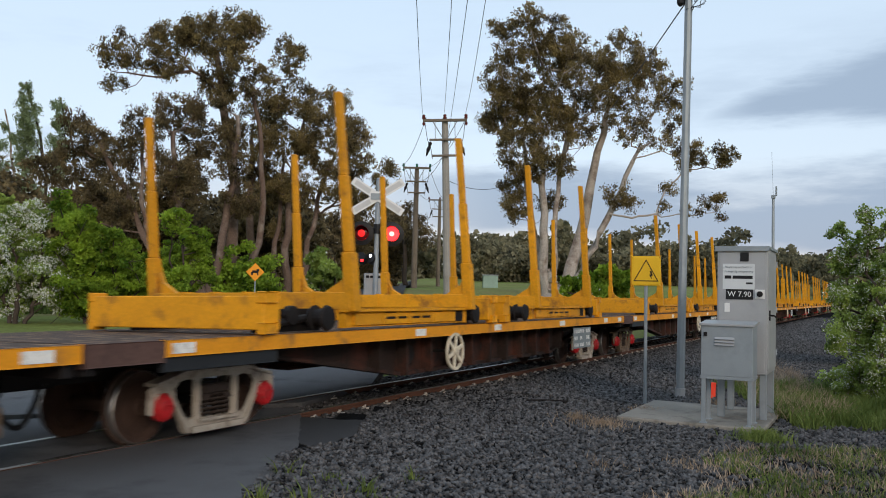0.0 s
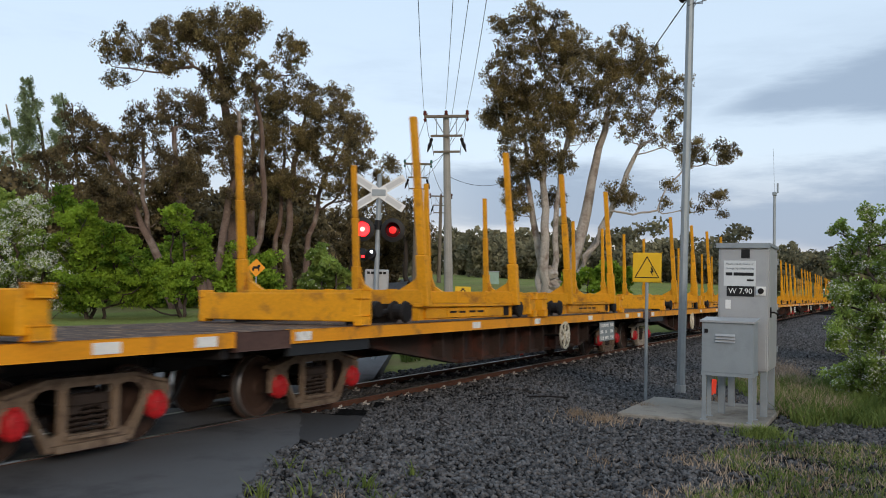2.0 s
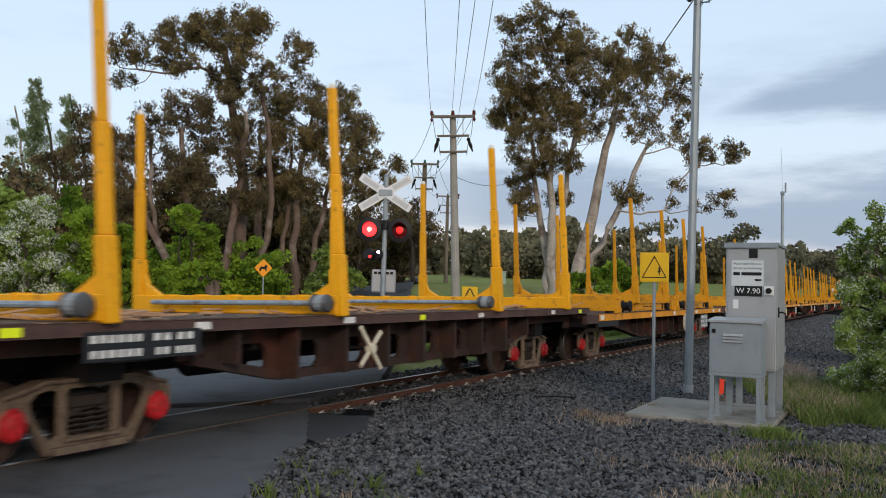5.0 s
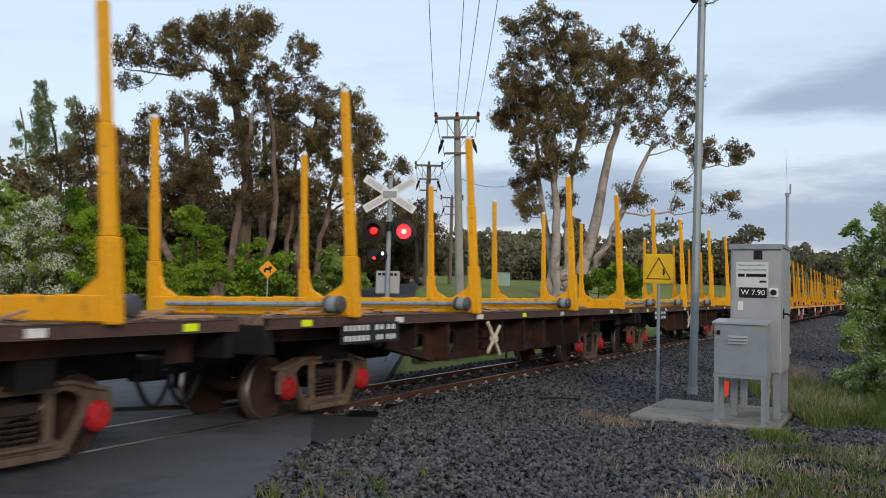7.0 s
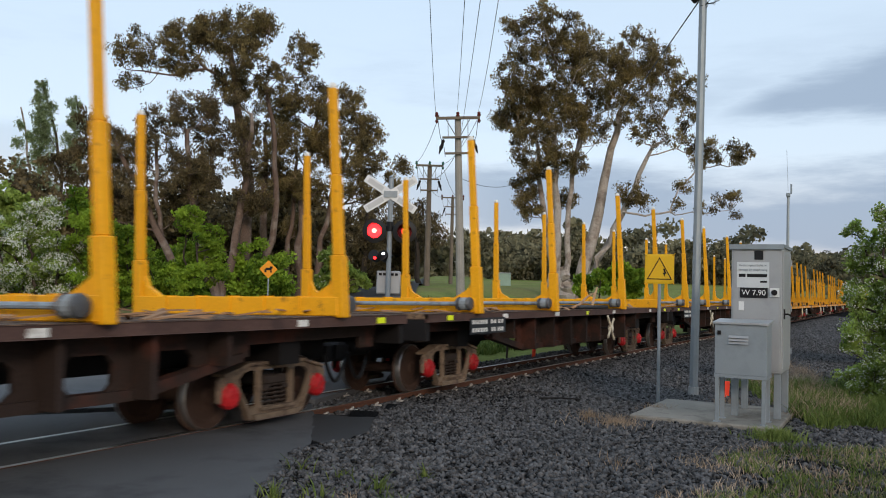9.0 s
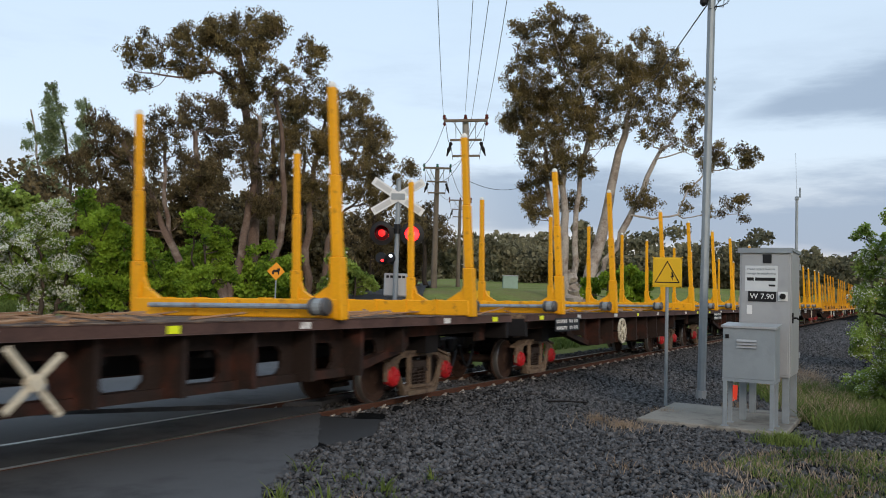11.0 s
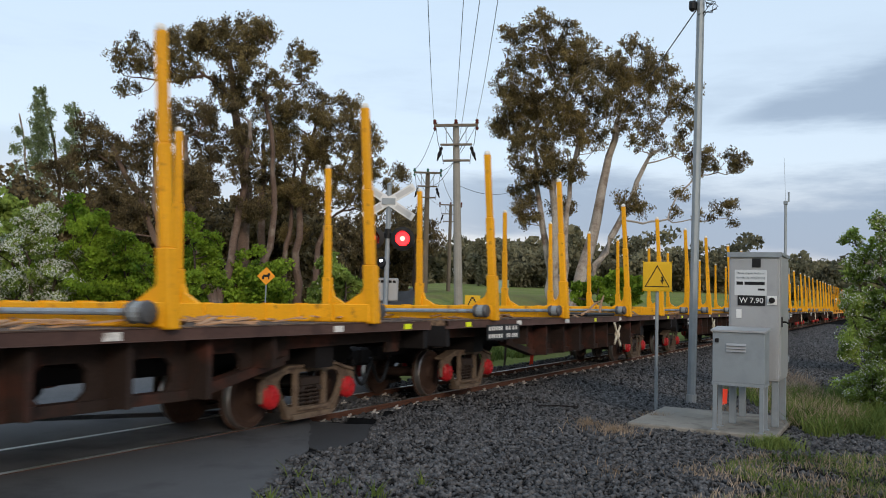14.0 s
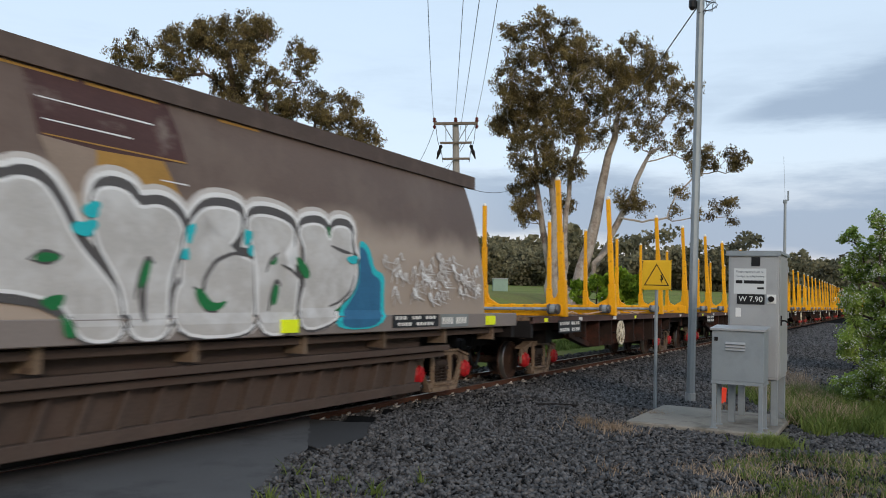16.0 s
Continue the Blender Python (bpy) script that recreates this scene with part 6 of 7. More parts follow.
RED_PEG = mat("red_peg", (0.75, 0.05, 0.02), 0.5, 0, 0.1, 5, 40, 0)
UTILITY_GREEN = mat("utility_green", (0.25, 0.34, 0.28), 0.6, 0, 0.1, 3, 40, 0)
build_roadside()

# ---------------------------------------------------------------- trees and plants


def leaf_quads(centres, radii, count, size, rng, long=2.2, droop=0.3, flat=0.75):
    """Leaves round many small centres: n x 4 x 3 corners."""
    idx = rng.integers(0, len(centres), count)
    d = rng.normal(size=(count, 3))
    d /= np.linalg.norm(d, axis=1, keepdims=True)
    r = rng.random(count) ** 0.45
    p = centres[idx] + d * (r * radii[idx])[:, None] * np.array([1, 1, flat])
    u = rng.normal(size=(count, 3))
    u[:, 2] -= droop * 2
    u /= np.linalg.norm(u, axis=1, keepdims=True)
    w = np.cross(u, rng.normal(size=(count, 3)))
    w /= np.linalg.norm(w, axis=1, keepdims=True)
    s = size * rng.uniform(0.6, 1.3, count)[:, None]
    u, w = u * s * long * 0.5, w * s * 0.5
    return np.stack([p - u, p + w, p + u, p - w], axis=1)


def limb(bm, a, b, r0, r1, rnd, bend=0.18, n_=7, sides=7):
    a, b = Vector(a), Vector(b)
    ln = (b - a).length
    off = Vector((rnd.uniform(-1, 1), rnd.uniform(-1, 1), rnd.uniform(-0.6, 0.2))) * ln * bend
    pts, rad = [], []
    for k in range(n_ + 1):
        t = k / n_
        p = a.lerp(b, t) + off * math.sin(math.pi * t) + Vector((rnd.uniform(-1, 1), rnd.uniform(-1, 1), rnd.uniform(-1, 1))) * ln * 0.022 * (0 < k < n_)
        pts.append(p)
        rad.append(r0 + (r1 - r0) * t ** 0.8)
    tube(bm, pts, rad, sides)
    return pts


def tree(name, spot, trunks, clumps, label, leaf, bark, seed, leaves=30000, size=0.17, depth=0.9, twig=8, sub=22, category="tree", long=2.2, extra=None):
    """trunks: (right0, right1, top, radius) of each stem; clumps: (right, up, radius) of the crown, in metres from the foot."""
    rnd = random.Random(seed)
    rng = np.random.default_rng(seed)
    t = thing(name, Matrix.Translation(spot), label, category, "trees" if category == "tree" else "bushes")
    across, back = RIGHT, AHEAD
    bm = bmesh.new()
    stems = []
    for r0, r1, top, rad in trunks:
        dp = rnd.uniform(-0.3, 0.3)
        pts = limb(bm, across * r0 + Vector((0, 0, -0.5)), across * r1 + back * dp + Vector((0, 0, top)), rad, rad * 0.45, rnd, 0.05, 9, 10)
        stems.append((pts, rad))
    centres, radii = [], []
    for cr, cu, rad in clumps:
        c = across * cr + Vector((0, 0, cu)) + back * rnd.uniform(-1, 1) * depth * max(rad, 1.0)
        best = None
        for pts, tr in stems:
            for k, p in enumerate(pts):
                if p.z < c.z - 0.25 * rad or k == len(pts) - 1:
                    dist = (p - c).length * (1.0 if p.z < c.z else 1.6) - 0.12 * p.z
                    if best is None or dist < best[0]:
                        best = (dist, p, tr * (1 - 0.55 * k / len(pts)))
        if best is None:
            best = (0, stems[0][0][0], stems[0][1])
        r0 = min(best[2] * 0.6, 0.035 + 0.02 * (best[1] - c).length)
        path = limb(bm, best[1], c, r0, r0 * 0.35, rnd, 0.16)
        for j in range(sub):
            d = Vector((rnd.gauss(0, 1), rnd.gauss(0, 1), rnd.gauss(0.1, 0.8))).normalized()
            q = c + d * rad * rnd.uniform(0.35, 1.05)
            centres.append(q)
            radii.append(rad * rnd.uniform(0.17, 0.36))
            if j < twig:
                limb(bm, path[rnd.randint(3, 6)], q, max(r0 * 0.35, 0.026), 0.012, rnd, 0.18, 4, 5)
    part("trunk", bm, bark, t, smooth=True)
    centres, radii = np.array([tuple(c) for c in centres]), np.array(radii)
    wgt = radii ** 2
    idx = rng.choice(len(centres), size=len(centres) * 4, p=wgt / wgt.sum())
    q = leaf_quads(centres[idx], radii[idx], int(leaves * 0.72), size, rng, long, 0.3, 0.75)
    loose = leaf_quads(centres[idx], radii[idx] * 2.0, leaves - int(leaves * 0.72), size, rng, long)
    q = np.concatenate([q, loose])
    quads("crown", q, leaf, t)
    if extra:
        m_, n_, sz = extra
        idx = rng.choice(len(centres), size=len(centres) * 4, p=wgt / wgt.sum())
        qq = leaf_quads(centres[idx], radii[idx] * 1.35, n_, sz, rng, 1.0)
        quads("blossom", qq, m_, t, "clusters of white blossom")
    return t


def grown_tree(name, spot, trunks, clumps, label, leaf, bark, seed, spray=0.32, per=72, dense=50, size=0.050, long=3.0, depth=1.2, flat=0.9, tip=0.0075, lift=0.10, category="tree", droop=0.5, gate=-0.21, blossom=None):
    """A tree grown from its stems: limbs reach for every clump of the crown, then twigs for every spray of leaves.
    trunks: (right0, right1, top, radius); clumps: (right, up, radius, fullness), in metres from the foot."""
    rnd = random.Random(seed)
    rng = np.random.default_rng(seed)
    t = thing(name, Matrix.Translation(spot), label, category, "trees" if category == "tree" else "bushes")
    room = 60000
    at = np.zeros((room, 3))
    way_in = np.zeros(room)
    parent_of, thick = [], []

    def add(p, par, r=0.0):
        k = len(parent_of)
        at[k] = p
        way_in[k] = 0.0 if par < 0 else way_in[par] + np.linalg.norm(at[k] - at[par])
        parent_of.append(par)
        thick.append(r)
        return k

    for r0, r1, top, rad in trunks:
        a, b = RIGHT * r0 + Vector((0, 0, -0.5)), RIGHT * r1 + AHEAD * rnd.uniform(-0.5, 0.5) + Vector((0, 0, top))
        sway = (RIGHT * rnd.uniform(-1, 1) + AHEAD * rnd.uniform(-1, 1)) * (b - a).length * 0.075
        last = -1
        for k in range(13):
            u = k / 12
            p = a.lerp(b, u) + sway * math.sin(math.pi * u) + Vector((rnd.uniform(-1, 1), rnd.uniform(-1, 1), 0)) * 0.13 * (1 < k < 12)
            last = add(p, last, rad * (1.25 if k == 0 else 1 - 0.62 * u))

    def reach(p, share, wander):
        """Grows a branch from the best place on the tree to p."""
        n_ = len(parent_of)
        d = np.linalg.norm(at[:n_] - np.array(p), axis=1)
        cost = d + share * way_in[:n_] + 1.2 * np.maximum(0, at[:n_, 2] - p.z + 0.1)
        j = int(np.argmin(cost))
        a = Vector(at[j])
        ln = (p - a).length
        steps = max(1, int(ln / 0.42))
        side = Vector((rnd.gauss(0, 1), rnd.gauss(0, 1), rnd.gauss(0, 0.6))) * ln * wander
        last = j
        for k in range(1, steps + 1):
            u = k / steps
            q = a.lerp(p, u) + (side + Vector((0, 0, -lift * ln))) * math.sin(math.pi * u) * 0.6
            if k < steps:
                q += Vector((rnd.uniform(-1, 1), rnd.uniform(-1, 1), rnd.uniform(-1, 1))) * 0.05
            last = add(q, last)
        return last

    full = []
    for c in clumps:
        cr, cu, rad = c[:3]
        much = c[3] if len(c) > 3 else 1.0
        mid = RIGHT * cr + Vector((0, 0, cu - 0.03 * max(0, cu - 4))) + AHEAD * rnd.uniform(-1, 1) * depth * max(rad, 1.0)
        full.append((mid, rad, much))
        # lesser tufts round the rim keep the outline uneven
        for _ in range(4 if rad > 0.6 else 2):
            an = rnd.uniform(0, math.tau)
            off = RIGHT * math.cos(an) + Vector((0, 0, math.sin(an))) + AHEAD * rnd.uniform(-0.8, 0.8)
            full.append((mid + off * rad * rnd.uniform(0.6, 0.95), rad * rnd.uniform(0.30, 0.55), much))
    full.sort(key=lambda c: min((c[0] - Vector(at[k])).length for k in range(len(parent_of))))
    for mid, rad, much in full:
        reach(mid - Vector((0, 0, 0.45 * rad)), 0.30, 0.10)
    tips = []
    for mid, rad, much in full:
        for _ in range(max(3, int(dense * much * rad * rad))):
            d = Vector((rnd.gauss(0, 1), rnd.gauss(0, 1), rnd.gauss(0, 1))).normalized()
            if d.z < 0:
                d.z *= 0.85
            q = mid + Vector((d.x, d.y, d.z)) * rad * rnd.random() ** 0.36
            if noise.noise(q * 1.0 + Vector((seed, 0, 0))) > gate:
                tips.append(q)
    for q in tips:
        reach(q, 0.06, 0.10)
    # each branch is as thick as the twigs that it carries need
    n_ = len(parent_of)
    # a chain of twig nodes counts once
    load = [0.0] * n_
    carries = [False] * n_
    for k in range(n_ - 1, -1, -1):
        if not carries[k]:
            load[k] = tip ** 2.1
        if parent_of[k] >= 0:
            load[parent_of[k]] += load[k]
            carries[parent_of[k]] = True
    radius = [max(thick[k], load[k] ** (1 / 2.1)) for k in range(n_)]
    main = {}
    for k in range(n_):
        p = parent_of[k]
        if p >= 0 and (p not in main or radius[k] > radius[main[p]]):
            main[p] = k
    bm = bmesh.new()
    for k in range(n_):
        p = parent_of[k]
        if p >= 0 and main[p] == k:
            continue
        chain = [k]
        while chain[-1] in main:
            chain.append(main[chain[-1]])
        pts, rad_ = [at[c] for c in chain], [radius[c] for c in chain]
        if p >= 0:
            pts, rad_ = [at[p]] + pts, [min(radius[p], radius[k] * 1.15)] + rad_
        if len(pts) > 1:
            tube(bm, pts, rad_, 9 if max(rad_) > 0.12 else (6 if max(rad_) > 0.04 else 4), cap=False)
    part("trunk", bm, bark, t, smooth=True)
    c = np.array([tuple(q) for q in tips])
    r = spray * rng.uniform(0.65, 1.35, len(c))
    pick = rng.integers(0, len(c), len(c) * per)
    leaf_at = rng.normal(size=(len(pick), 3))
    leaf_at *= (r[pick] * rng.random(len(pick)) ** 0.6 / np.linalg.norm(leaf_at, axis=1))[:, None]
    leaf_at = c[pick] + leaf_at * np.array([1, 1, flat])
    quads("crown", leaf_quads(leaf_at, np.full(len(pick), 0.02), len(pick), size, rng, long, droop, flat), leaf, t)
    if blossom:
        m_, each, sz = blossom
        pick = rng.random(len(c)) < 0.6
        quads("blossom", leaf_quads(c[pick], r[pick] * 1.05, int(pick.sum() * each), sz, rng, 1.0, 0.0, 0.7), m_, t, "clusters of white blossom")
    return t


def spot_at(right, ahead, dz=0.0):
    p = place(right, ahead)
    return (p.x, p.y, ground_z(right, ahead) + dz)


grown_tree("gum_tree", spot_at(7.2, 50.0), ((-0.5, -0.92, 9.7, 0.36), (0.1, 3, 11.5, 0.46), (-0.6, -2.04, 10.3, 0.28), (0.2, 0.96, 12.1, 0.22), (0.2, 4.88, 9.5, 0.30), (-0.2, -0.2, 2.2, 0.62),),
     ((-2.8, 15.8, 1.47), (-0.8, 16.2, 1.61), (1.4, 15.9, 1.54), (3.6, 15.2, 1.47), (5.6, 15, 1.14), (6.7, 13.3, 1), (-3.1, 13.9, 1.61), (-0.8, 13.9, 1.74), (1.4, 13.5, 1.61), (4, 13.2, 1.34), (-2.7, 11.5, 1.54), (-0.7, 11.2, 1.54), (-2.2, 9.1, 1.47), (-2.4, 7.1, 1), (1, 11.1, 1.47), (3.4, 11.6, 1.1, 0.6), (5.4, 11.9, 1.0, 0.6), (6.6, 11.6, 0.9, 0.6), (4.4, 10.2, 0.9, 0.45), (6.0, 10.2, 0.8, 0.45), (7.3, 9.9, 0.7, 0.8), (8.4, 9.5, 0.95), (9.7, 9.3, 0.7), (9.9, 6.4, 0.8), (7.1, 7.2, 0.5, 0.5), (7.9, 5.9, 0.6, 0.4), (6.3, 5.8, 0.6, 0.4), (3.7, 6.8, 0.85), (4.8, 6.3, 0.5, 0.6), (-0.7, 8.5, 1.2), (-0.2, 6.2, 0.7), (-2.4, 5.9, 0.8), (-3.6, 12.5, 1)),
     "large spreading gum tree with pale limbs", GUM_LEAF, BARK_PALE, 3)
grown_tree("gum_tree", spot_at(-11.1, 46.0), ((0, -1.12, 14.1, 0.42), (0.46, 0.98, 12.3, 0.25),),
     ((-0.7, 16.1, 1.29), (-2, 15.3, 1.23), (0.6, 15.5, 1.05), (2.8, 14.6, 0.86), (2, 13.6, 0.8), (-4.4, 14.9, 1.35), (-5.8, 14, 1.17), (-7, 13, 0.74), (-3.4, 13.7, 0.86), (-0, 13.6, 1.17), (-1, 12.3, 1.05), (1.4, 12.3, 0.8), (-2.9, 15.9, 0.8)),
     "tall gum tree with an open feathery crown", GUM_LEAF, BARK_BROWN, 5)
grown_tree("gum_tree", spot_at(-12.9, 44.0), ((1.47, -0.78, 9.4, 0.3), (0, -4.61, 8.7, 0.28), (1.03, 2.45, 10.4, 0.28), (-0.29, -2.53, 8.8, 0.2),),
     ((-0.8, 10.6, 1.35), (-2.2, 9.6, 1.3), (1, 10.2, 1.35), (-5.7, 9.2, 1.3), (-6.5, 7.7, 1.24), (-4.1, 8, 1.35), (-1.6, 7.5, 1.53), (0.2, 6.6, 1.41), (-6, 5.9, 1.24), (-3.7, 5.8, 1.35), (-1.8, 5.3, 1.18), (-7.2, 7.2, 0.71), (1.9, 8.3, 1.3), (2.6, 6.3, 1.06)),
     "dense dark gum tree with many leaning stems", GUM_LEAF_SHADED, BARK_BROWN, 7)
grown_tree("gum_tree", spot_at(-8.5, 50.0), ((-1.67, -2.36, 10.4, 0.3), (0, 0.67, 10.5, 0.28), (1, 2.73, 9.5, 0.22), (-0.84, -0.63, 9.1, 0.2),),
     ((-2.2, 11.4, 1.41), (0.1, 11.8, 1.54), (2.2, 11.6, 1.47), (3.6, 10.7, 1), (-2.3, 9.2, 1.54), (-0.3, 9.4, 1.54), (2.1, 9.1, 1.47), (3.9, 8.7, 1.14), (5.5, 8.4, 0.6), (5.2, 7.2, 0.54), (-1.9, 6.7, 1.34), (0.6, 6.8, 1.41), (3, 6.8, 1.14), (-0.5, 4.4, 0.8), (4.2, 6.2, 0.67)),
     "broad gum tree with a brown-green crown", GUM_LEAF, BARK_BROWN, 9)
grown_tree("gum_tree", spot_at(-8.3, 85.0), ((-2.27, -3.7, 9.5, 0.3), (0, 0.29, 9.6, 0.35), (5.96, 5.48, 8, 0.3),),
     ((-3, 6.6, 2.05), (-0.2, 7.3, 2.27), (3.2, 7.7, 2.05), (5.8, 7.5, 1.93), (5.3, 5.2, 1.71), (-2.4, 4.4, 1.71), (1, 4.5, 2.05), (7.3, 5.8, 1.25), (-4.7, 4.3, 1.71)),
     "distant gum trees in a dark clump", GUM_LEAF_SHADED, BARK_DARK, 11, spray=0.6, per=60, dense=12, size=0.10, tip=0.012)
grown_tree("hawthorn_bush", spot_at(-16.5, 34.0), ((0, -0.19, 2.9, 0.12), (-0.23, -1, 3.1, 0.1), (0.23, 1.05, 3.1, 0.1),),
     ((-0.1, 3.8, 0.96), (-1, 3.1, 1), (0.9, 3.2, 0.91), (-0, 2.2, 1.14), (-1.2, 1.8, 0.91), (1.3, 2, 0.91), (0.5, 4.5, 0.5), (-0.4, 1.3, 0.91), (0.9, 1.2, 0.91), (-1.9, 2.6, 0.91)),
     "hawthorn bush covered with white blossom", HAW_LEAF, BARK_DARK, 13, spray=0.26, per=60, dense=60, size=0.075, long=1.7, flat=0.7, tip=0.008, category="bush", droop=0.1, blossom=(BLOSSOM, 120, 0.065))
grown_tree("green_bush", spot_at(-13.9, 35.0), ((0, -0.07, 3, 0.1), (-0.23, -0.8, 3.4, 0.1), (0.23, 1.09, 3.2, 0.08),),
     ((-1.1, 4.2, 0.7), (-0.3, 3.7, 0.84), (0.5, 3.2, 0.84), (-0.5, 2.5, 0.94), (0.8, 2.2, 0.94), (-0.2, 1.3, 0.94), (1.2, 1.4, 0.84), (1.8, 2.8, 0.61), (-1.3, 5.1, 0.33)),
     "dense leafy green shrub on the verge", BRIGHT_LEAF, BARK_DARK, 15, spray=0.26, per=85, dense=60, size=0.085, long=1.7, flat=0.7, tip=0.008, category="bush", droop=0.1)
grown_tree("green_bush", spot_at(-10.3, 35.0), ((0, -0.08, 3.4, 0.08), (0.12, -0.42, 3.1, 0.08),),
     ((-0.1, 4, 0.56), (0.4, 3.4, 0.56), (-0.4, 3.1, 0.61), (0.1, 2.5, 0.8), (-0.6, 2, 0.75), (0.7, 1.9, 0.56), (0, 1.3, 0.8), (-1.3, 1.5, 0.84), (-1.9, 1, 0.7)),
     "bright green young tree in dense leaf", BRIGHT_LEAF, BARK_DARK, 17, spray=0.26, per=85, dense=60, size=0.085, long=1.7, flat=0.7, tip=0.008, category="bush", droop=0.1)
tree("green_bush", spot_at(-22.5, 44.0), ((0, -0.34, 4.8, 0.1),),
     ((-0.5, 5.6, 0.88), (0.4, 4.8, 1), (-1.4, 5, 1.06), (-0.1, 3.6, 1.18), (-1.9, 3.2, 1.18), (1.1, 3.3, 0.88)),
     "dark green shrub behind the blossom", HAW_LEAF, BARK_DARK, 19, leaves=16000, size=0.14, category="bush")
tree("green_bush", spot_at(-5.5, 42.0), ((0, -0.05, 2.2, 0.08), (0.56, 0.65, 2.2, 0.06),),
     ((-0.2, 2.1, 0.51), (0.3, 1.5, 0.56), (-0.3, 1.1, 0.56), (1, 1.1, 0.45), (0.6, 0.7, 0.51), (-0.6, 0.5, 0.45), (1.4, 0.9, 0.34)),
     "small leafy shrub with a few white flowers", HAW_LEAF, BARK_DARK, 21, leaves=14000, size=0.13, category="bush", extra=(BLOSSOM, 900, 0.10))
grown_tree("poplar", spot_at(-47.7, 100.0), ((0, -1.36, 24.7, 0.3),),
     ((-1.2, 24.2, 0.74), (-1.4, 22.7, 0.94), (-0.7, 21.7, 0.94), (-1.1, 20.3, 1.14), (-0.4, 19, 1), (-1.5, 18.5, 1), (-0.7, 16.9, 1.34), (-1.4, 15.5, 1.07), (-0.1, 14.9, 1.07), (-0.6, 13.2, 1.47), (-1.4, 11.5, 1.2), (0.4, 11.5, 1.07), (-0.3, 9.8, 1.47)),
     "tall narrow poplar in thin spring leaf", POPLAR_LEAF, BARK_DARK, 23, spray=0.42, per=60, dense=22, size=0.12, long=1.6, depth=0.4, flat=1.3, tip=0.008, lift=0.2, gate=-0.3)
grown_tree("poplar", spot_at(-43.5, 100.0), ((0, -1.21, 22.8, 0.28),),
     ((-1.2, 22.3, 0.8), (-1.4, 20.4, 0.94), (-0.6, 19.7, 0.87), (-1.1, 18, 1.14), (-0.2, 16.6, 0.94), (-1.4, 16, 1), (-0.7, 14, 1.2)),
     "narrow poplar behind the gum trees", POPLAR_LEAF, BARK_DARK, 25, spray=0.42, per=60, dense=22, size=0.12, long=1.6, depth=0.4, flat=1.3, tip=0.008, lift=0.2, gate=-0.3)
grown_tree("poplar", spot_at(-53.0, 105.0), ((0, -0.85, 22.2, 0.25),),
     ((-0.9, 20.4, 0.49), (-1.1, 17.9, 0.7), (-0.5, 15.4, 0.84), (-0.8, 13.3, 0.98), (0.1, 11.9, 0.98)),
     "thin poplar with sparse pale leaves", POPLAR_LEAF, BARK_PALE, 27, spray=0.42, per=60, dense=22, size=0.12, long=1.6, depth=0.4, flat=1.3, tip=0.008, lift=0.2, gate=-0.3)
grown_tree("hawthorn_bush", spot_at(8.5, 16.0), ((0, -0.05, 2.3, 0.07), (0.05, 0.37, 2.5, 0.06), (-0.05, -0.34, 2.4, 0.05),),
     ((-0.6, 2.6, 0.19), (-0.7, 2, 0.21), (-0.5, 3.2, 0.17), (-0.3, 3.4, 0.19), (-0.3, 3.1, 0.18), (0.1, 3.2, 0.24), (-0.3, 3, 0.24), (0.2, 3.1, 0.31), (-0.5, 2.6, 0.2), (-0.1, 2.4, 0.41), (-0.5, 2, 0.31), (0.2, 1.7, 0.56), (-0.3, 1.3, 0.41), (-0.2, 0.8, 0.43), (0.6, 2.3, 0.56), (0.7, 1.2, 0.64), (0.3, 0.5, 0.46), (-0.2, 0.6, 0.28), (1.1, 1.7, 0.64), (-0.45, 0.45, 0.36), (1.3, 2.5, 0.6), (1.6, 0.8, 0.7), (0.9, 0.4, 0.5), (0.7, 3.0, 0.35), (1.9, 2.1, 0.6), (-0.5, 0.9, 0.4), (-0.35, 0.35, 0.35), (0.1, 0.3, 0.4)),
     "hawthorn bush with sprays of white blossom", HAW_LEAF, BARK_DARK, 29, spray=0.13, per=75, dense=165, size=0.039, long=1.7, depth=0.5, flat=0.8, tip=0.005, category="bush", droop=-0.1, gate=-0.4, blossom=(BLOSSOM, 62, 0.028))
# added thicket, mostly hidden by the bush before it, to shade the ballast
grown_tree("green_bush", spot_at(13.4, 24.5), ((0, -0.1, 2.2, 0.08), (0.2, 0.7, 2.4, 0.07), (-0.2, -0.6, 2.0, 0.06)),
     ((-0.9, 0.8, 0.7), (-0.5, 1.8, 0.8), (0.3, 2.6, 0.8), (0.4, 1.2, 0.9), (1.3, 2.0, 0.9), (1.5, 0.9, 0.9), (-0.2, 0.4, 0.6)),
     "added hawthorn thicket that shades the ground beside the track", HAW_LEAF, BARK_DARK, 33, spray=0.2, per=60, dense=60, size=0.06, long=1.7, depth=0.8, flat=0.8, tip=0.006, category="bush", droop=0.0, gate=-0.4, blossom=(BLOSSOM, 20, 0.04))
tree("green_bush", spot_at(7.7, 42.0), ((0, -0.01, 2.5, 0.06), (0.84, 0.97, 2.6, 0.06),),
     ((-0.6, 2.5, 0.51), (0.1, 2.7, 0.56), (1, 2.9, 0.62), (1.7, 2.6, 0.51), (-0.8, 2, 0.39), (0.6, 2, 0.51), (1.4, 2, 0.45)),
     "leafy shrub in the paddock", BRIGHT_LEAF, BARK_DARK, 31, leaves=14000, size=0.13, category="bush", extra=(BLOSSOM, 300, 0.1))

# ---------------------------------------------------------------- woods, weeds and stones


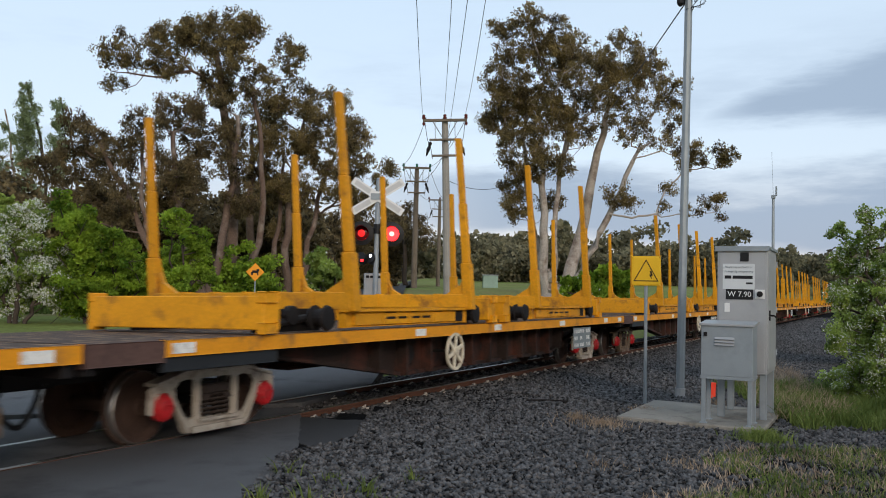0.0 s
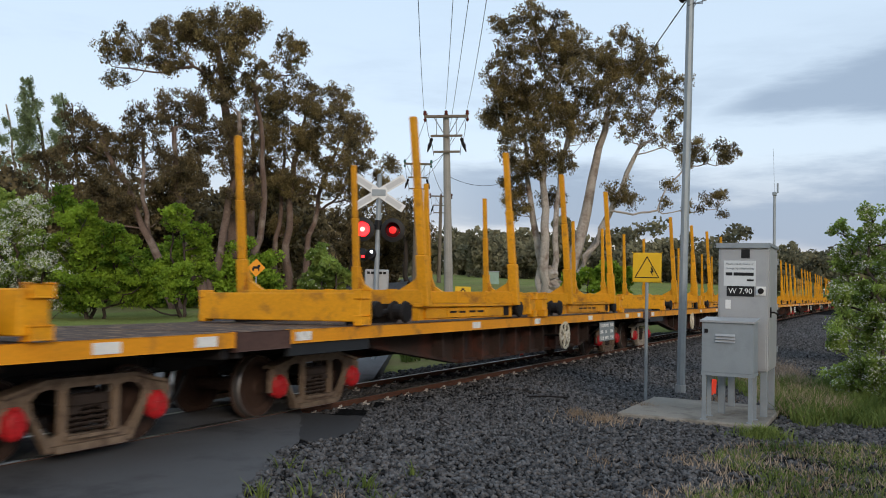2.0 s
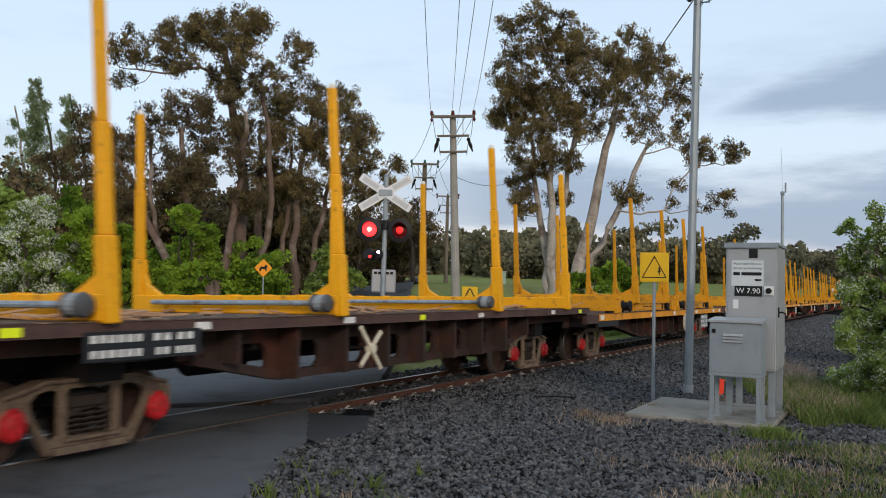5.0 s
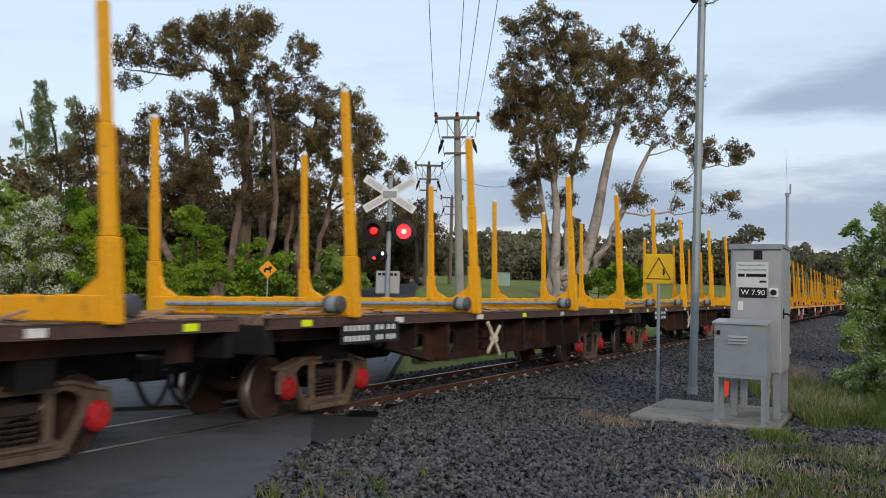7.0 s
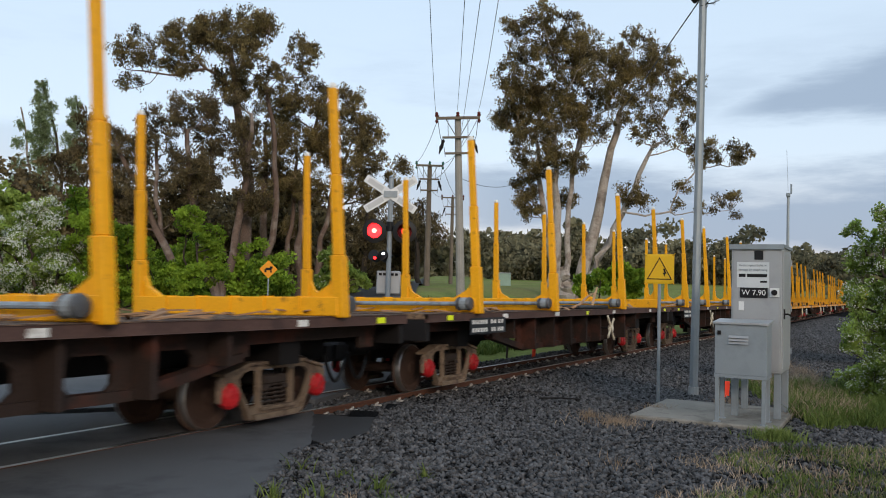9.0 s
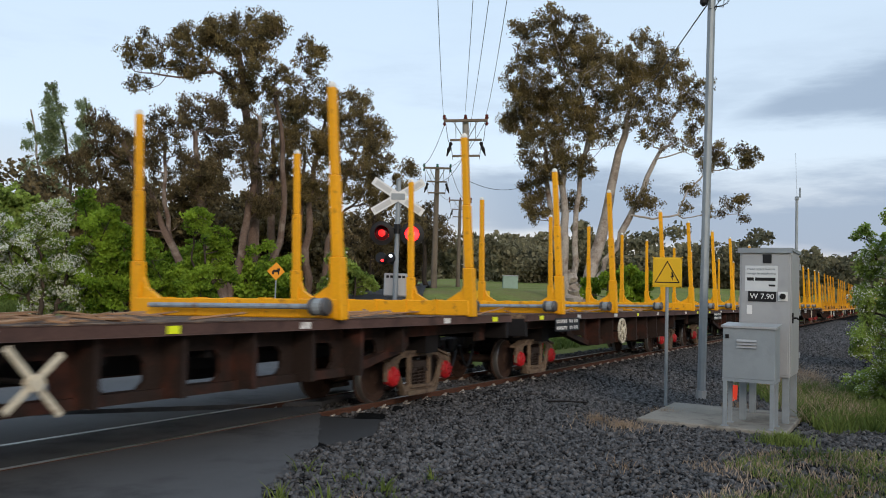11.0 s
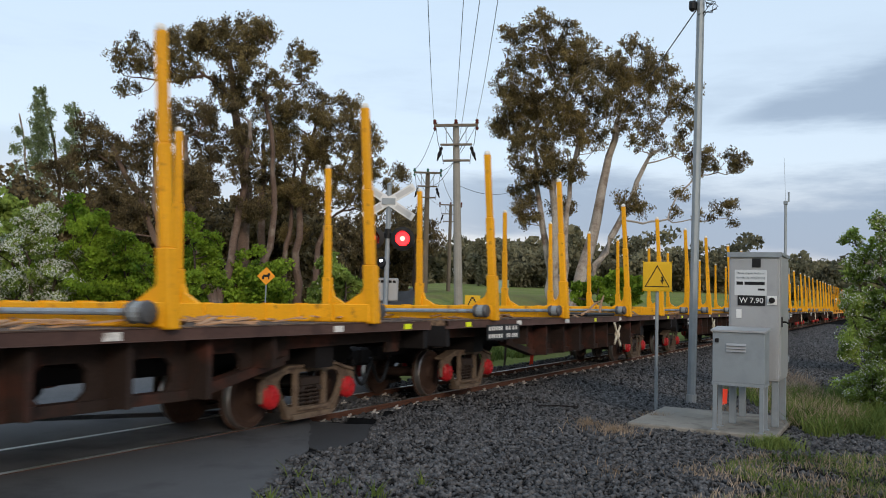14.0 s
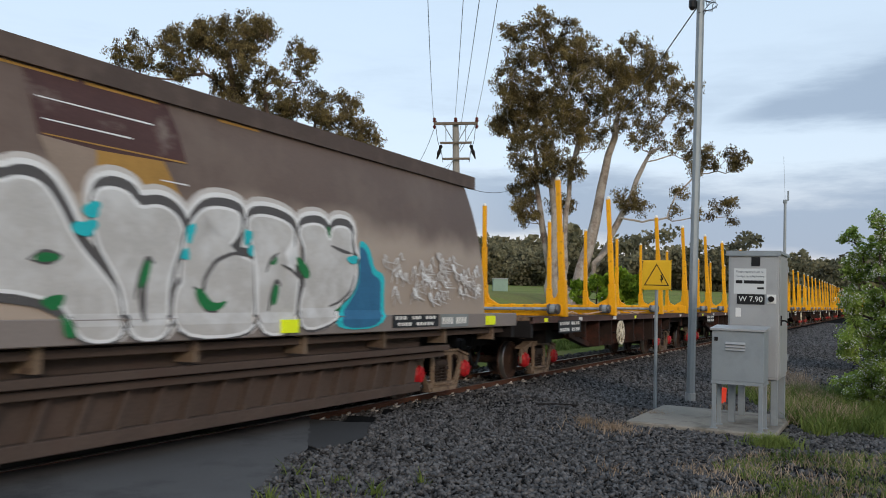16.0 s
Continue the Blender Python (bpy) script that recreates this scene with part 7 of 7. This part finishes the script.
def woods(name, label, right0, right1, ahead, spread, top_of, radius, count, leaves, size, leaf, seed):
    """A far belt of trees as one mass of leaves with an uneven top."""
    rng = np.random.default_rng(seed)
    c, rad = [], []
    for k in range(count):
        r = right0 + (right1 - right0) * rng.random()
        a = ahead + spread * rng.uniform(-1, 1)
        g = ground_z(r, a)
        top = top_of(r) * rng.uniform(0.75, 1.04)
        z = g + (top - g) * (rng.random() ** 0.6)
        p = place(r, a, z)
        c.append((p.x, p.y, p.z))
        rad.append(radius * rng.uniform(0.45, 1.15))
    q = leaf_quads(np.array(c), np.array(rad), leaves, size, rng, 1.5, 0.1, 0.7)
    ob = quads(name, q, leaf)
    tagged(ob, label, "woods", kind="stuff")


woods("far_woods", "dark belt of distant trees below the hills", 6, 72, 165, 14, lambda r: 11.6 + 1.9 * math.sin(r * 0.35) + 1.7 * math.sin(r * 1.1 + 1) - 3.0 * smooth01(r, 57, 62) * (1 - smooth01(r, 64, 67)), 2.2, 620, 42000, 0.6, FAR_LEAF, 41)
woods("far_woods", "lower far belt of trees along the paddock", 4, 30, 210, 16, lambda r: 12.5 + 1.2 * math.sin(r * 0.5), 2.8, 300, 22000, 0.9, FAR_LEAF, 42)
woods("far_woods", "wooded hill behind the crossing", -150, 260, 420, 60, lambda r: 26 + 5 * math.sin(r * 0.03) + 2 * math.sin(r * 0.13), 7.0, 800, 50000, 2.0, FAR_LEAF, 43)
woods("back_scrub", "shady scrub behind the gum trees", -36, -9, 68, 7, lambda r: 9.0 + 1.2 * math.sin(r * 0.9), 1.5, 760, 70000, 0.30, GUM_LEAF_SHADED, 44)
woods("back_scrub", "dark scrub beside the climbing road", -10, -3.5, 96, 8, lambda r: 9.5 + 1.2 * math.sin(r * 1.3), 1.6, 130, 16000, 0.36, GUM_LEAF_SHADED, 45)
woods("hedge", "green hedge along the road verge", -24, -8.5, 46, 1.6, lambda r: 3.2 + 0.8 * math.sin(r * 1.1), 0.7, 260, 36000, 0.14, BRIGHT_LEAF, 46)



def blades(name, label, spots, leaf, seed, tall=(0.08, 0.25), width=0.008, category="grass", lean=0.5):
    """Grass blades standing on given spots (x, y, z)."""
    rng = np.random.default_rng(seed)
    p = np.array(spots)
    n_ = len(p)
    h = rng.uniform(tall[0], tall[1], n_)[:, None]
    ang = rng.uniform(0, math.tau, n_)
    side = np.stack([np.cos(ang), np.sin(ang), np.zeros(n_)], axis=1) * width * rng.uniform(0.6, 1.4, n_)[:, None]
    tip = rng.normal(size=(n_, 3)) * np.array([lean, lean, 0]) * h
    tip[:, 2] = h[:, 0]
    mid = tip * np.array([0.35, 0.35, 0.6])
    q = np.concatenate([np.stack([p - side, p + side, p + mid + side * 0.7, p + mid - side * 0.7], axis=1),
                        np.stack([p + mid - side * 0.7, p + mid + side * 0.7, p + tip + side * 0.12, p + tip - side * 0.12], axis=1)])
    ob = quads(name, q, leaf)
    tagged(ob, label, category, kind="stuff")


def tuft_spots(patches, seed):
    """patches: (right, ahead, radius, blades)."""
    rng = np.random.default_rng(seed)
    out = []
    for r, a, rad, n_ in patches:
        for _ in range(n_):
            d = abs(rng.normal()) * rad * 0.6
            an = rng.uniform(0, math.tau)
            rr, aa = r + d * math.cos(an), a + d * math.sin(an)
            p = place(rr, aa, max(yard_z(rr, aa), ground_z(rr, aa)) if rr < 5.6 else ground_z(rr, aa))
            out.append((p.x, p.y, p.z - 0.01))
    return out


def field_spots(r0, r1, a0, a1, n_, seed, keep):
    rng = np.random.default_rng(seed)
    out = []
    while len(out) < n_:
        r, a = rng.uniform(r0, r1), rng.uniform(a0, a1)
        v = noise.noise(Vector((r * 1.3, a * 1.3, seed)))
        if keep(r, a) and v > rng.uniform(-0.5, 0.25):
            p = place(r, a, max(ground_z(r, a), yard_z(r, a) - 0.01 if r < 6 and a < 13 else -9))
            out.append((p.x, p.y, p.z - 0.01))
    return out


# verge at the viewer's right: short mixed grass, then the bank under the bush
corner = lambda r, a: r > 2.55 + 0.42 * (a - 7.5) + 0.35 * math.sin(a * 3) and a < 11.0
blades("grass", "short green grass on the gravel verge", field_spots(2.2, 8.0, 6.6, 11.0, 11000, 51, corner), GRASS_BLADE, 51, (0.04, 0.15), 0.006)
blades("dry_grass", "short straw-coloured dry grass among gravel", field_spots(2.0, 8.0, 6.6, 11.2, 8000, 52, lambda r, a: corner(r + 0.5, a)), DRY_BLADE, 52, (0.03, 0.13), 0.006)
bank = lambda r, a: r > 5.6 + 0.13 * (a - 13) and a > 12.6
blades("grass", "lush green grass below the blossom bush", field_spots(5.5, 12, 12.6, 19, 16000, 53, bank), GRASS_BLADE, 53, (0.10, 0.34), 0.010)
blades("dry_grass", "pale pinkish dry grass beside the ballast", field_spots(5.4, 9.5, 13.5, 24, 4200, 54, lambda r, a: 5.5 + 0.24 * (a - 13.5) < r < 6.9 + 0.30 * (a - 13.5)), DRY_BLADE, 54, (0.12, 0.38), 0.006)
blades("weeds", "green weeds growing through the gravel", tuft_spots(((-1.05, 7.35, 0.16, 26), (-0.55, 7.75, 0.18, 40), (-0.35, 7.2, 0.14, 26), (-1.35, 8.3, 0.12, 18), (-0.95, 8.2, 0.15, 22), (4.55, 11.6, 0.32, 900), (-0.15, 8.4, 0.08, 25), (-1.4, 7.2, 0.1, 30)), 55), GRASS_BLADE, 55, (0.04, 0.20), 0.008)
blades("dry_weeds", "thin dry weeds and straw in the gravel", tuft_spots(((-0.75, 7.3, 0.10, 26), (-0.3, 7.15, 0.10, 26), (2.6, 12.6, 0.5, 500), (2.3, 13.2, 0.3, 200), (5.2, 15.3, 0.6, 260), (3.6, 14.2, 0.3, 160), (2.0, 9.6, 0.5, 60)), 56), DRY_BLADE, 56, (0.03, 0.16), 0.005)
verge = lambda r, a: -0.8822 * r + 0.4709 * a > 11.0 and not (-9 < r < -1.0)
blades("verge_grass", "rough green grass beyond the track", field_spots(-0.8, 16, 20, 40, 9000, 57, verge), GRASS_BLADE, 57, (0.12, 0.4), 0.03)
blades("verge_grass", "rough grass along the far road verge", field_spots(-26, -9, 34, 52, 12000, 58, lambda r, a: r < -14.5 - (48 - a) * 0.55 or a > 49), GRASS_BLADE, 58, (0.15, 0.5), 0.04)


def stones(name, label, region, count, size, seed, material):
    """Crushed stones, each a rough eight-sided lump."""
    rng = np.random.default_rng(seed)
    pts = []
    while len(pts) < count:
        p = region(rng)
        if p is not None:
            pts.append(p)
    p = np.array(pts)
    base = np.array([(1, 0, 0), (0, 1, 0), (-1, 0, 0), (0, -1, 0), (0, 0, 1), (0, 0, -1)], dtype=float)
    v = base[None] * rng.uniform(0.65, 1.35, (count, 6, 1)) + rng.normal(size=(count, 6, 3)) * 0.18
    ang = rng.uniform(0, math.tau, count)
    tilt = rng.uniform(-0.9, 0.9, count)
    ca, sa, ct, st = np.cos(ang), np.sin(ang), np.cos(tilt), np.sin(tilt)
    x, y, z = v[..., 0], v[..., 1], v[..., 2] * 0.75
    y, z = y * ct[:, None] - z * st[:, None], y * st[:, None] + z * ct[:, None]
    x, y = x * ca[:, None] - y * sa[:, None], x * sa[:, None] + y * ca[:, None]
    s = rng.uniform(size[0], size[1], count)[:, None]
    v = np.stack([x * s, y * s, z * s], axis=2) + p[:, None, :]
    tri = np.array([(0, 1, 4), (1, 2, 4), (2, 3, 4), (3, 0, 4), (1, 0, 5), (2, 1, 5), (3, 2, 5), (0, 3, 5)])
    idx = (np.arange(count)[:, None, None] * 6 + tri[None]).reshape(-1).astype(np.int32)
    me = bpy.data.meshes.new(name)
    me.vertices.add(count * 6)
    me.vertices.foreach_set("co", v.astype(np.float32).ravel())
    me.loops.add(len(idx))
    me.loops.foreach_set("vertex_index", idx)
    me.polygons.add(count * 8)
    me.polygons.foreach_set("loop_start", np.arange(0, count * 24, 3, dtype=np.int32))
    me.polygons.foreach_set("loop_total", np.full(count * 8, 3, dtype=np.int32))
    me.materials.append(material)
    me.update()
    me.validate()
    tagged(new(name, me), label, "gravel", kind="stuff")


def yard_region(rng):
    r, a = rng.uniform(-1.7, 8.5), 5.8 + 12.0 * rng.random() ** 1.25
    x, y = r * 0.4709 + a * 0.8822, -r * 0.8822 + a * 0.4709
    if 13.0 < x < 15.56 and 1.45 < y < 3.70 or y > 6.75:
        return None
    if r < -1.60 + 0.10 * noise.noise(Vector((a * 1.7, 3, 0))) + (0.7 * smooth01(a, 9.2, 10.6) if a > 9.2 else 0):
        return None
    if a < 11 and r > 2.6 + 0.42 * (a - 7.5) + 0.5 * noise.noise(Vector((a * 2, r * 2, 1))) and rng.random() < 0.75:
        return None
    if a > 13 and r > 5.6 + 0.13 * (a - 13):
        return None
    return (x, y, yard_z(r, a) + rng.uniform(-0.020, 0.020))


def bed_region(rng):
    x, y = 9.0 + 34 * rng.random() ** 1.6, rng.uniform(6.3, 9.9)
    if abs(y - TRACK_Y + 0.545) < 0.05 or abs(y - TRACK_Y - 0.545) < 0.05:
        return None
    return (x, y, (-0.10 if y < 9.2 else -0.16) + rng.uniform(-0.02, 0.012))


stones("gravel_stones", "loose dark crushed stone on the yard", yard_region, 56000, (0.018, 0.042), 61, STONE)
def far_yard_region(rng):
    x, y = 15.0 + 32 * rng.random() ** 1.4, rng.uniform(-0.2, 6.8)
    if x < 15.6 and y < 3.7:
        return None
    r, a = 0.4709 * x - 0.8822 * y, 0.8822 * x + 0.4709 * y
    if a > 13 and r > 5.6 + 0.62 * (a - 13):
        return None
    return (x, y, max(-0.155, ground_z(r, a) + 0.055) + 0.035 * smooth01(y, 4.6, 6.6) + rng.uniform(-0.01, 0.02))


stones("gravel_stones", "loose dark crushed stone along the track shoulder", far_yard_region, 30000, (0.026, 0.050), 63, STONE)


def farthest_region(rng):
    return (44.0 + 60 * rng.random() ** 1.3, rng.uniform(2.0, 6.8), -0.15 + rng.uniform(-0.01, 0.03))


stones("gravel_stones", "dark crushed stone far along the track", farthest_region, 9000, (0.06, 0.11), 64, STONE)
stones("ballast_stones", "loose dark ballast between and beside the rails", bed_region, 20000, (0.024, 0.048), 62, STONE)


def loose_rod(a, b):
    bm = bmesh.new()
    a, b = Vector(a), Vector(b)
    tube(bm, [a, a.lerp(b, 0.5) + Vector((0, 0.02, 0.012)), b], 0.014, 6)
    tagged(part("iron_rod", bm, DARK_STEEL), "dark iron rod lying on the gravel", "rod")


loose_rod((13.9, 5.49, -0.07), (14.25, 4.86, -0.07))



# ---------------------------------------------------------------- movement


def motions():
    lean = pose(0, 0, -0.014, -1.5)
    stops = [-1.0] + [k * 2.0 for k in range(9)] + [17.0]
    for w, x in TRAIN:
        walk(w, [(t, Matrix.Translation((x + SPEED * t, TRACK_Y, 0)) @ lean) for t in stops])
    # the wheels roll; all of them turn alike
    first = WHEELSETS[0]
    rows = []
    for k in range(-1, 16 * FPS + 2):
        t = k / FPS
        rows.append((t, pose(0, 0, 0, 0, math.degrees(SPEED * t / WHEEL_R) % 360, 0)))
    walk(first, rows)
    act, slot = first.animation_data.action, first.animation_data.action_slot
    for o in scene.objects:
        if o.name.startswith("wheelset") and o is not first:
            o.rotation_mode = "QUATERNION"
            o.animation_data_create()
            o.animation_data.action = act
            o.animation_data.action_slot = slot
    # the two red lamps turn their lit side forward by turns
    half = 0.7075
    for lamp, i, where in LAMPS:
        rows = []
        k = -2
        while True:
            t = 0.17 + k * half
            if t > 17:
                break
            lit = (k % 2 == 0) == (i == 0)
            a0, a1 = (180, 0) if lit else (0, 180)
            for j, u in enumerate((0.0, 1 / 3, 2 / 3, 1.0)):
                rows.append((t - 0.05 + 0.1 * u, Matrix.Translation(where) @ pose(0, 0, 0, 0, 0, a0 + (a1 - a0) * u)))
            k += 1
        rows = [r for r in rows if r[0] > -0.95]
        walk(lamp, rows)


motions()
